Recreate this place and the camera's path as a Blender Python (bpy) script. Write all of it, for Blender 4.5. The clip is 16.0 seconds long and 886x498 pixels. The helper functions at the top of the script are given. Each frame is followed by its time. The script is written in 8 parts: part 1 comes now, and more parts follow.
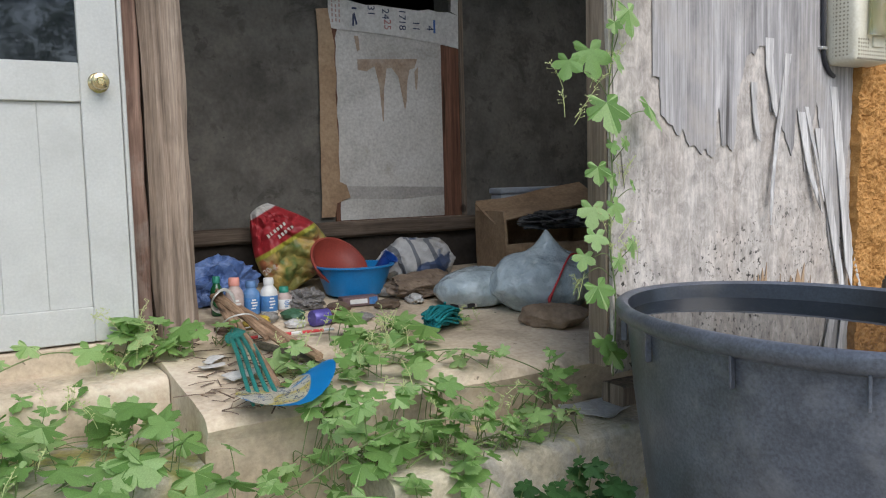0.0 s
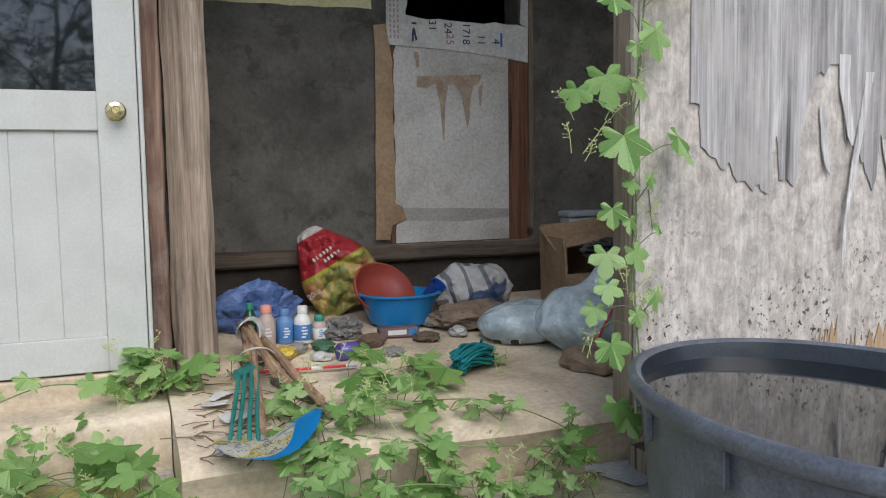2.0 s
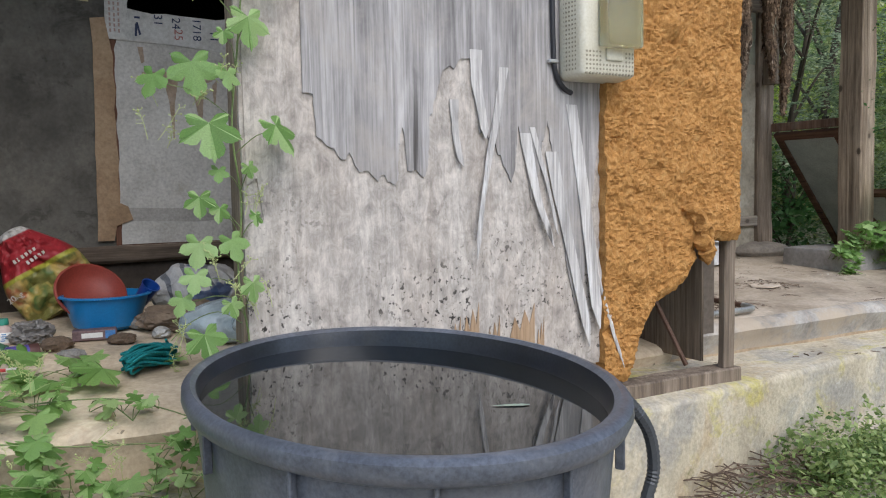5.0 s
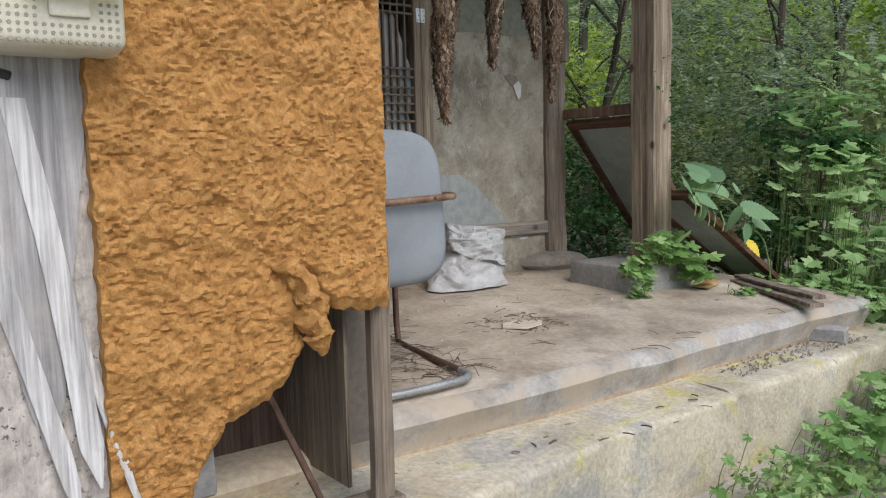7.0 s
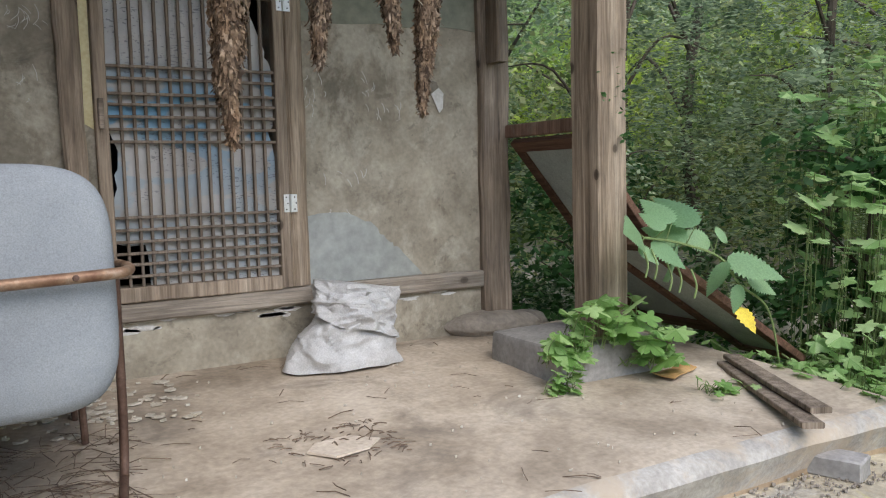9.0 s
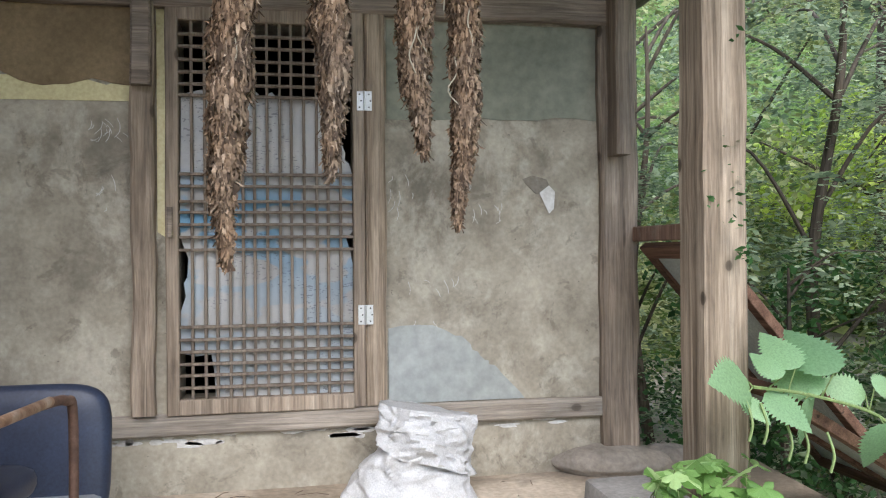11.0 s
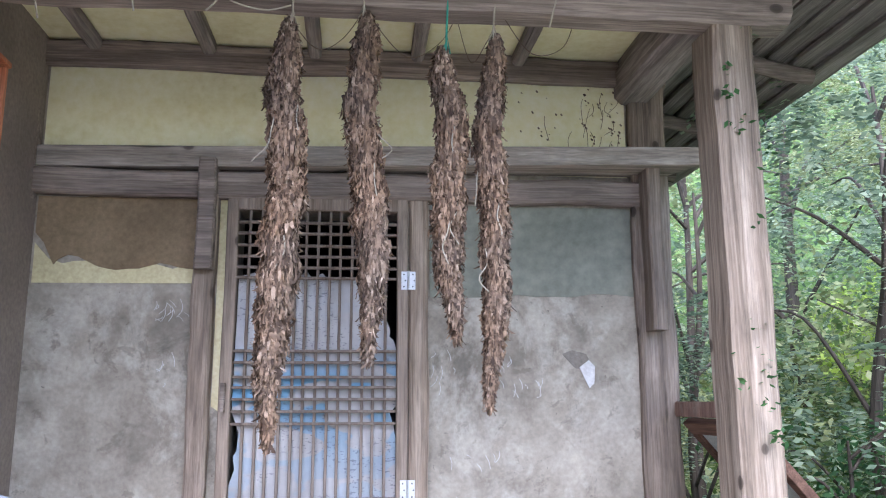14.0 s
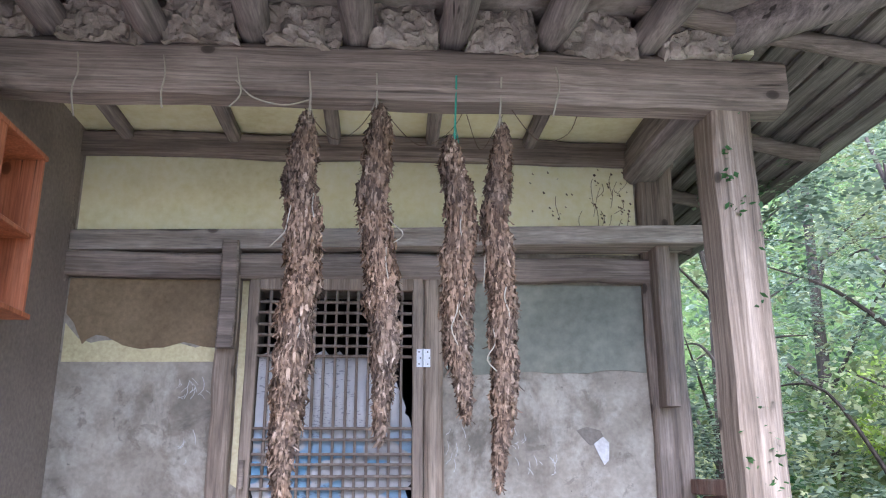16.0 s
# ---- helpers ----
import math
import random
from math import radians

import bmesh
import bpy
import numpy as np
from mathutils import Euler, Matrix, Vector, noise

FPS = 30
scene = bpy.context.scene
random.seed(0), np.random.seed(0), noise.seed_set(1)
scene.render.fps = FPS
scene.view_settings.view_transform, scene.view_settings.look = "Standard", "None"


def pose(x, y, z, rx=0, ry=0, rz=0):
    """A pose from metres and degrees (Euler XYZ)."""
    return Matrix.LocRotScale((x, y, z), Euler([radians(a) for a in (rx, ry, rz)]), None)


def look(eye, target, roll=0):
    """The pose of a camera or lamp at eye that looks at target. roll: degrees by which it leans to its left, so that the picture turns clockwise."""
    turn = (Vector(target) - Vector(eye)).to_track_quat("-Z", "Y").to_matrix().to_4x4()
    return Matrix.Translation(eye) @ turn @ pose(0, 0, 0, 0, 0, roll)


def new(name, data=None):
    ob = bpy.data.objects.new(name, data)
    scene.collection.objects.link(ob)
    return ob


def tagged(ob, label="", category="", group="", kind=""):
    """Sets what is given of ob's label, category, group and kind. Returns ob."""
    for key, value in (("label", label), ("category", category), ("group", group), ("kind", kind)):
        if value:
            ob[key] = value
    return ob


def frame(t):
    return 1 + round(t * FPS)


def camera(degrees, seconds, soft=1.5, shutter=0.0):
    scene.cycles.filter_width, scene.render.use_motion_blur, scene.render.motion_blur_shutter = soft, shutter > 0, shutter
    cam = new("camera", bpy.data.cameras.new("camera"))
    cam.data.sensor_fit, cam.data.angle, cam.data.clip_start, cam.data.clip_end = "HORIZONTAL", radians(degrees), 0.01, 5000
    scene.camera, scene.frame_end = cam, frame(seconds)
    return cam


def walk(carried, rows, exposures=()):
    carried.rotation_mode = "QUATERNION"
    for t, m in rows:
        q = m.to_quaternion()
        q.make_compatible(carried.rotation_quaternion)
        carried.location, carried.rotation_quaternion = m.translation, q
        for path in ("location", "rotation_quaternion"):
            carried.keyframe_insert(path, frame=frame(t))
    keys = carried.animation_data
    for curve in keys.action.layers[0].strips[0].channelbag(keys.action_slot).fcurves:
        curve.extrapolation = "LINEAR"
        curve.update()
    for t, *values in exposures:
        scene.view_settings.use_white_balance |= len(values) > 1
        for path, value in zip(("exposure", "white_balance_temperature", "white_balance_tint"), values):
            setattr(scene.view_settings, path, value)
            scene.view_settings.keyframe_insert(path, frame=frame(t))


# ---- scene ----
cam = camera(57.2, 16.0, 1.1)
METRES, EYE, TILT, LEAN, TURN = 6.2, 1.25, 0.0, 0.0, -30.9
EXPOSURES = ((0.0, 0.72, 6500, 11), (3.0, 0.7, 6480, 11), (5.0, 0.66, 6450, 11), (8.0, 0.76, 6500, 11), (10.5, 1.35, 6450, 11), (12.5, 1.88, 5800, 17), (16.0, 2.12, 5450, 25))
ROWS = [
    (0.0, 0.0, 0.0, 0.0, -0.13, -5.01, 1.49),
    (0.5, 0.0208, 0.0125, 0.0003, 7.59, -4.87, 1.36),
    (1.0, 0.0254, 0.0373, 0.0049, 8.74, -4.85, 1.01),
    (1.5, 0.0348, 0.0452, 0.0107, 9.14, -4.74, 0.89),
    (2.0, 0.0612, 0.0406, 0.0157, 9.42, -4.73, 0.88),
    (2.5, 0.0782, 0.0266, 0.0178, 9.69, -4.69, 0.82),
    (3.0, 0.0827, 0.0026, 0.0217, 9.85, -4.18, 0.77),
    (3.5, 0.0971, -0.0084, 0.0201, 10.3, -1.49, 0.7),
    (4.0, 0.1259, -0.001, 0.0134, 10.8, -0.86, 0.7),
    (4.5, 0.1583, 0.0147, 0.0064, 9.28, -0.86, 0.87),
    (5.0, 0.187, 0.0564, 0.0041, 1.71, -4.12, 1.03),
    (7.5, 0.3915, 0.2992, 0.0294, -6.2, -5.95, 1.56),
    (8.0, 0.4332, 0.3496, 0.0295, -5.1, -5.95, 1.45),
    (10.5, 0.6156, 0.5116, 0.0577, 15.15, -1.66, 0.9),
    (11.0, 0.6271, 0.5227, 0.0619, 20.16, 0.29, 0.47),
    (11.5, 0.6262, 0.5226, 0.0687, 21.87, 4.38, 0.28),
    (12.0, 0.6287, 0.5237, 0.0731, 22.67, 6.62, 0.18),
    (12.5, 0.6312, 0.5235, 0.0741, 23.18, 9.47, 0.18),
    (13.0, 0.6362, 0.5252, 0.0719, 23.94, 10.87, 0.16),
    (13.5, 0.6436, 0.5216, 0.0745, 24.53, 10.87, 0.18),
    (14.0, 0.6506, 0.5094, 0.0765, 24.86, 10.86, 0.16),
    (14.5, 0.6576, 0.5023, 0.08, 25.37, 11.43, 0.15),
    (15.0, 0.6669, 0.5055, 0.086, 25.96, 13.15, 0.2),
    (15.5, 0.6686, 0.5046, 0.0862, 26.51, 15.21, 0.16),
    (16.0, 0.667, 0.4991, 0.08, 26.97, 15.65, 0.11),
]
walk(cam, [(t, pose(0, 0, EYE, TILT, LEAN, TURN) @ pose(METRES * x, METRES * y, METRES * z, 90 + pitch, roll, yaw)) for t, x, y, z, yaw, pitch, roll in ROWS], EXPOSURES)

# ---- daylight: a bright overcast sky and a very soft sun from in front of the house ----
world = bpy.data.worlds.new("sky")
scene.world = world
world.use_nodes = True
wn = world.node_tree.nodes
sky = wn.new("ShaderNodeTexSky")
sky.sky_type, sky.sun_disc = "NISHITA", False
sky.sun_elevation, sky.sun_rotation = radians(48), radians(172)
sky.dust_density, sky.air_density = 1.0, 1.0
world.node_tree.links.new(sky.outputs[0], wn["Background"].inputs[0])
wn["Background"].inputs[1].default_value = 0.15
sun = new("sun", bpy.data.lights.new("sun", "SUN"))
sun.data.energy, sun.data.angle, sun.data.color = 1.5, radians(50), (1, 0.985, 0.96)
sun.matrix_world = look((2.0, -7.5, 11.0), (3.5, 2.5, 0.5))


# ---- materials ----
def nodes_of(name, rough=0.85, metal=0.0, spec=0.3):
    m = bpy.data.materials.new(name)
    m.use_nodes = True
    nt = m.node_tree
    b = nt.nodes["Principled BSDF"]
    b.inputs["Roughness"].default_value, b.inputs["Metallic"].default_value = rough, metal
    b.inputs["Specular IOR Level"].default_value = spec
    return m, nt, b


def coords(nt, scale=(1, 1, 1), rot=(0, 0, 0)):
    tc, mp = nt.nodes.new("ShaderNodeTexCoord"), nt.nodes.new("ShaderNodeMapping")
    mp.inputs["Scale"].default_value = scale
    mp.inputs["Rotation"].default_value = [radians(a) for a in rot]
    nt.links.new(tc.outputs["Object"], mp.inputs[0])
    return mp.outputs[0]


def noise_tex(nt, vec, scale, detail=6, rough=0.6, warp=0.0):
    n = nt.nodes.new("ShaderNodeTexNoise")
    n.inputs["Scale"].default_value, n.inputs["Detail"].default_value = scale, detail
    n.inputs["Roughness"].default_value, n.inputs["Distortion"].default_value = rough, warp
    nt.links.new(vec, n.inputs["Vector"])
    return n.outputs["Fac"]


def ramp(nt, fac, stops):
    r = nt.nodes.new("ShaderNodeValToRGB")
    while len(r.color_ramp.elements) < len(stops):
        r.color_ramp.elements.new(0.5)
    for e, (p, c) in zip(r.color_ramp.elements, stops):
        e.position, e.color = p, (*c, 1) if len(c) == 3 else c
    nt.links.new(fac, r.inputs[0])
    return r.outputs[0]


def mix(nt, fac, a, b, how="MIX"):
    m = nt.nodes.new("ShaderNodeMix")
    m.data_type, m.blend_type = "RGBA", how
    for sock, v in ((m.inputs[0], fac), (m.inputs[6], a), (m.inputs[7], b)):
        if isinstance(v, (int, float)):
            sock.default_value = v
        elif isinstance(v, tuple):
            sock.default_value = (*v, 1)
        else:
            nt.links.new(v, sock)
    return m.outputs[2]


def bump(nt, b, height, strength, dist=0.01):
    n = nt.nodes.new("ShaderNodeBump")
    n.inputs["Strength"].default_value, n.inputs["Distance"].default_value = strength, dist
    nt.links.new(height, n.inputs["Height"])
    nt.links.new(n.outputs[0], b.inputs["Normal"])


def grey(v):
    return (v, v, v)


BW = [(0.0, (0, 0, 0)), (1.0, (1, 1, 1))]


def surface(name, cols, big=2.0, fine=40.0, rough=0.85, relief=0.4, stretch=(1, 1, 1), stain=None, metal=0.0, spec=0.3,
            spots=None, random_hue=0.0, dist=0.006):
    """Two-scale mottled surface: cols are dark, middle, light; stain and spots are (colour, amount)."""
    m, nt, b = nodes_of(name, rough, metal, spec)
    v = coords(nt, stretch)
    n1, n2 = noise_tex(nt, v, big, 8, 0.62, 0.3), noise_tex(nt, v, fine, 5, 0.6)
    c = ramp(nt, n1, [(0.3, cols[0]), (0.5, cols[1]), (0.7, cols[2])])
    c = mix(nt, 0.36, c, ramp(nt, n2, [(0.3, grey(0.25)), (0.7, grey(0.75))]), "OVERLAY")
    if stain:
        n3 = noise_tex(nt, v, big * 0.7 + 0.3, 9, 0.68, 0.5)
        c = mix(nt, ramp(nt, n3, [(0.62 - stain[1], grey(0)), (0.74 - stain[1], grey(0.85))]), c, stain[0])
    if spots:
        n4 = noise_tex(nt, v, fine * 0.6, 2, 0.5)
        c = mix(nt, ramp(nt, n4, [(0.70 - spots[1], grey(0)), (0.73 - spots[1], grey(0.9))]), c, spots[0])
    if random_hue:
        oi = nt.nodes.new("ShaderNodeObjectInfo")
        hs = nt.nodes.new("ShaderNodeHueSaturation")
        mr = nt.nodes.new("ShaderNodeMapRange")
        mr.inputs[3].default_value, mr.inputs[4].default_value = 1 - random_hue, 1 + random_hue
        nt.links.new(oi.outputs["Random"], mr.inputs[0])
        nt.links.new(mr.outputs[0], hs.inputs["Value"])
        nt.links.new(c, hs.inputs["Color"])
        c = hs.outputs[0]
    nt.links.new(c, b.inputs["Base Color"])
    bump(nt, b, mix(nt, 0.5, n1, n2), relief, dist)
    return m


def wood(name, cols, along="z", rough=0.8, relief=0.7, knots=True, dirt=None, coarse=1.0):
    """Weathered timber with grain running along one axis."""
    m, nt, b = nodes_of(name, rough, 0, 0.25)
    k = {"x": (0.03, 1, 1), "y": (1, 0.03, 1), "z": (1, 1, 0.03)}[along]
    v = coords(nt, k)
    g1 = noise_tex(nt, v, 26 * coarse, 6, 0.6, 0.5)
    g2 = noise_tex(nt, v, 150 * coarse, 4, 0.6, 0.3)
    w = noise_tex(nt, coords(nt), 1.6, 5, 0.6)
    c = ramp(nt, g1, [(0.28, cols[0]), (0.5, cols[1]), (0.72, cols[2])])
    c = mix(nt, 0.42, c, ramp(nt, g2, [(0.3, grey(0.15)), (0.65, grey(0.8))]), "OVERLAY")
    c = mix(nt, 0.4, c, ramp(nt, noise_tex(nt, coords(nt, tuple(q if q == 1 else 0.25 for q in k)), 16, 8, 0.7, 0.8), [(0.3, grey(0.2)), (0.7, grey(0.75))]), "OVERLAY")
    c = mix(nt, 0.5, c, ramp(nt, w, [(0.3, grey(0.3)), (0.7, grey(0.68))]), "OVERLAY")
    if dirt:
        w2 = noise_tex(nt, coords(nt), 4.5, 7, 0.7, 0.4)
        c = mix(nt, ramp(nt, w2, [(0.5, grey(0)), (0.75, grey(0.8))]), c, dirt)
    cr = ramp(nt, noise_tex(nt, v, 30 * coarse, 2, 0.4, 0.3), [(0.25, grey(0)), (0.29, grey(1))])
    if knots:
        kn = nt.nodes.new("ShaderNodeTexVoronoi")
        kn.inputs["Scale"].default_value = 5.5
        nt.links.new(coords(nt, {"x": (0.7, 1, 1), "y": (1, 0.7, 1), "z": (1, 1, 0.7)}[along]), kn.inputs["Vector"])
        kf = ramp(nt, kn.outputs["Distance"], [(0.05, grey(0.9)), (0.085, grey(0.75)), (0.10, grey(0.25)), (0.16, grey(0))])
        c = mix(nt, kf, c, tuple(0.45 * q for q in cols[0]))
    c = mix(nt, cr, mix(nt, 0.75, c, (0.02, 0.015, 0.01)), c)
    nt.links.new(c, b.inputs["Base Color"])
    bump(nt, b, mix(nt, 0.4, mix(nt, 0.5, g1, g2), cr), relief, 0.008)
    return m


def plain(name, col, rough=0.5, metal=0.0, spec=0.5, wear=0.12, relief=0.05, dirt=None):
    """Moulded or painted surface with slight soiling."""
    m, nt, b = nodes_of(name, rough, metal, spec)
    n1, n2 = noise_tex(nt, coords(nt), 7, 6), noise_tex(nt, coords(nt), 120, 4)
    c = mix(nt, wear, col, ramp(nt, n1, [(0.3, grey(0.05)), (0.7, grey(0.8))]), "OVERLAY")
    c = mix(nt, wear, c, ramp(nt, n2, [(0.3, grey(0.1)), (0.7, grey(0.9))]), "OVERLAY")
    if dirt:
        c = mix(nt, ramp(nt, noise_tex(nt, coords(nt), 5, 9, 0.7, 0.3), [(0.52, grey(0)), (0.75, grey(0.7))]), c, dirt)
    nt.links.new(c, b.inputs["Base Color"])
    bump(nt, b, mix(nt, 0.5, n1, n2), relief, 0.004)
    return m


def leafy(name, dark, mid, light, rough=0.5, vary=0.35):
    """Leaf with translucency, hue varied leaf by leaf."""
    m, nt, b = nodes_of(name, rough, 0, 0.35)
    oi, gi = nt.nodes.new("ShaderNodeObjectInfo"), nt.nodes.new("ShaderNodeNewGeometry")
    s = nt.nodes.new("ShaderNodeMath")
    s.operation = "ADD"
    nt.links.new(oi.outputs["Random"], s.inputs[0])
    nt.links.new(gi.outputs["Random Per Island"], s.inputs[1])
    fr = nt.nodes.new("ShaderNodeMath")
    fr.operation = "FRACT"
    nt.links.new(s.outputs[0], fr.inputs[0])
    c = ramp(nt, fr.outputs[0], [(0.0, dark), (0.5, mid), (1.0, light)])
    n = noise_tex(nt, coords(nt), 30, 4)
    c = mix(nt, 0.3, c, ramp(nt, n, [(0.3, grey(0.2)), (0.7, grey(0.8))]), "OVERLAY")
    nt.links.new(c, b.inputs["Base Color"])
    tr = nt.nodes.new("ShaderNodeBsdfTranslucent")
    nt.links.new(c, tr.inputs[0])
    ms = nt.nodes.new("ShaderNodeMixShader")
    ms.inputs[0].default_value = 0.48
    out = nt.nodes["Material Output"]
    nt.links.new(b.outputs[0], ms.inputs[1])
    nt.links.new(tr.outputs[0], ms.inputs[2])
    nt.links.new(ms.outputs[0], out.inputs[0])
    return m


M_concrete = surface("old_concrete", [(0.40, 0.315, 0.22), (0.59, 0.485, 0.35), (0.70, 0.60, 0.46)], 2.4, 45, 0.9, 0.8,
                     stain=((0.28, 0.24, 0.19), 0.07), spots=((0.20, 0.165, 0.12), -0.03))
M_porch = surface("trodden_concrete", [(0.24, 0.19, 0.138), (0.42, 0.345, 0.262), (0.58, 0.495, 0.395)], 2.2, 45, 0.7, 0.35,
                  stain=((0.20, 0.165, 0.13), 0.08))
M_nose = surface("worn_cement_edge", [(0.21, 0.195, 0.175), (0.34, 0.315, 0.28), (0.48, 0.45, 0.405)], 5, 60, 0.85, 0.8, stain=((0.43, 0.35, 0.26), 0.18))
M_riser = surface("tan_riser", [(0.30, 0.22, 0.14), (0.45, 0.34, 0.23), (0.56, 0.45, 0.33)], 2.6, 45, 0.9, 0.5, stain=((0.36, 0.35, 0.33), 0.02))
M_grey_concrete = surface("grey_concrete", [(0.20, 0.19, 0.175), (0.32, 0.30, 0.28), (0.44, 0.42, 0.39)], 2.2, 50, 0.9, 0.5)
def ledge_mat():
    """Old concrete with grey weathering, rusty and yellow lichen stains, moss and pale bloom."""
    m, nt, b = nodes_of("mossy_concrete", 0.95, 0, 0.25)
    v = coords(nt)
    n1, n2 = noise_tex(nt, v, 3.0, 9, 0.65, 0.4), noise_tex(nt, v, 55, 6, 0.65)
    c = ramp(nt, n1, [(0.3, (0.35, 0.30, 0.22)), (0.5, (0.51, 0.445, 0.325)), (0.7, (0.62, 0.555, 0.435))])
    for sc, lo, hi, k, col in ((1.9, 0.50, 0.60, 0.75, (0.33, 0.315, 0.285)), (2.7, 0.56, 0.66, 0.7, (0.45, 0.335, 0.20)), (3.4, 0.55, 0.66, 0.75, (0.50, 0.44, 0.12)), (4.6, 0.62, 0.70, 0.8, (0.14, 0.155, 0.05)), (6.5, 0.62, 0.68, 0.6, (0.64, 0.61, 0.55)), (13, 0.64, 0.70, 0.7, (0.16, 0.14, 0.11))):
        c = mix(nt, ramp(nt, noise_tex(nt, v, sc, 9, 0.7, 0.6), [(lo, grey(0)), (hi, grey(k))]), c, col)
    c = mix(nt, 0.4, c, ramp(nt, n2, [(0.3, grey(0.2)), (0.7, grey(0.78))]), "OVERLAY")
    nt.links.new(c, b.inputs["Base Color"])
    bump(nt, b, mix(nt, 0.5, n1, n2), 0.8, 0.012)
    return m


M_moss = ledge_mat()


def plaster_mat(name, dark, mid, light, scuff, patchy=0.5):
    """Cement plaster with cloudy blotches, pale scuffs and dark blooms."""
    m, nt, b = nodes_of(name, 0.92, 0, 0.2)
    v = coords(nt)
    n1 = noise_tex(nt, v, 1.7, 6, 0.55, 0.2)
    n2 = noise_tex(nt, v, 6.5, 5, 0.6, 0.3)
    n3 = noise_tex(nt, v, 55, 4, 0.6)
    c = ramp(nt, mix(nt, patchy, n1, n2), [(0.38, dark), (0.5, mid), (0.62, light)])
    s = ramp(nt, noise_tex(nt, coords(nt, (1, 1, 0.8)), 3.2, 9, 0.72, 0.3), [(0.50, grey(0)), (0.60, grey(0.6))])
    c = mix(nt, s, c, scuff)
    k = ramp(nt, noise_tex(nt, v, 9, 6, 0.65, 0.4), [(0.60, grey(0)), (0.65, grey(0.5))])
    c = mix(nt, k, c, tuple(0.75 * q for q in dark))
    k2 = ramp(nt, noise_tex(nt, v, 30, 3, 0.6), [(0.72, grey(0)), (0.74, grey(0.6))])
    c = mix(nt, k2, c, tuple(0.5 * q for q in dark))
    d = ramp(nt, noise_tex(nt, v, 4.0, 7, 0.7, 0.6), [(0.60, grey(0)), (0.68, grey(0.6))])
    c = mix(nt, d, c, tuple(0.55 * q for q in dark))
    c = mix(nt, 0.26, c, ramp(nt, n3, [(0.3, grey(0.25)), (0.7, grey(0.75))]), "OVERLAY")
    nt.links.new(c, b.inputs["Base Color"])
    bump(nt, b, mix(nt, 0.5, n2, n3), 0.35, 0.005)
    return m


M_plaster = plaster_mat("cement_plaster", (0.20, 0.175, 0.134), (0.315, 0.277, 0.214), (0.415, 0.372, 0.29), (0.48, 0.44, 0.355))
# sooty plaster, its colours lowered further for the deep shade of the alcove
M_sootshade = plaster_mat("sooty_shaded_plaster", (0.075, 0.07, 0.06), (0.115, 0.107, 0.092), (0.155, 0.143, 0.122), (0.17, 0.155, 0.13), 0.4)
M_greenwash = surface("green_grey_render", [(0.18, 0.185, 0.14), (0.24, 0.243, 0.187), (0.295, 0.292, 0.228)], 1.5, 22, 0.9, 0.2)
M_bluewash = surface("blue_grey_render", [(0.26, 0.27, 0.25), (0.33, 0.34, 0.315), (0.385, 0.392, 0.362)], 3, 18, 0.85, 0.15)
M_cream = surface("cream_paint", [(0.52, 0.46, 0.24), (0.62, 0.55, 0.31), (0.68, 0.61, 0.38)], 2, 60, 0.8, 0.1)
M_brownpaper = surface("brown_paper", [(0.17, 0.12, 0.065), (0.23, 0.165, 0.09), (0.28, 0.205, 0.12)], 2.5, 60, 0.8, 0.15)
M_yellow = surface("pale_yellow_wash", [(0.68, 0.63, 0.36), (0.79, 0.745, 0.46), (0.84, 0.80, 0.54)], 1.5, 30, 0.85, 0.1, stain=((0.60, 0.52, 0.30), -0.05))
M_mudwall = surface("brown_mud_wall", [(0.18, 0.145, 0.115), (0.24, 0.195, 0.155), (0.30, 0.25, 0.20)], 1.2, 50, 0.85, 0.2)
M_mud = surface("dry_mud", [(0.20, 0.165, 0.13), (0.38, 0.32, 0.25), (0.54, 0.47, 0.39)], 7, 60, 0.95, 1.0, dist=0.02)
M_post = wood("weathered_post", [(0.11, 0.08, 0.054), (0.29, 0.222, 0.157), (0.46, 0.37, 0.275)], "z", relief=1.0)
M_postdoor = wood("dark_cracked_post", [(0.10, 0.072, 0.05), (0.26, 0.195, 0.145), (0.41, 0.325, 0.25)], "z", relief=1.0)
M_postgrey = wood("grey_post", [(0.10, 0.075, 0.055), (0.20, 0.155, 0.115), (0.30, 0.24, 0.185)], "z")
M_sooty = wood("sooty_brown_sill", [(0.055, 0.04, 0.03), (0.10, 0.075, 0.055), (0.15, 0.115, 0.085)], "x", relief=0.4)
M_beam = wood("dark_beam", [(0.115, 0.09, 0.069), (0.225, 0.18, 0.142), (0.345, 0.283, 0.226)], "x", relief=1.0)
M_beam_y = wood("dark_rafter", [(0.12, 0.10, 0.087), (0.23, 0.195, 0.168), (0.34, 0.29, 0.25)], "y")
M_sill = wood("pale_sill", [(0.17, 0.14, 0.11), (0.30, 0.255, 0.205), (0.42, 0.365, 0.30)], "x", dirt=(0.26, 0.24, 0.21))
M_lattice = wood("lattice_wood", [(0.10, 0.075, 0.055), (0.19, 0.15, 0.115), (0.27, 0.22, 0.17)], "z", relief=0.3)
M_leaf_wood = wood("door_leaf_wood", [(0.14, 0.105, 0.075), (0.27, 0.21, 0.155), (0.38, 0.31, 0.235)], "z")
M_redboard = wood("reddish_board", [(0.10, 0.06, 0.043), (0.19, 0.115, 0.083), (0.29, 0.19, 0.14)], "z", dirt=(0.30, 0.26, 0.22))
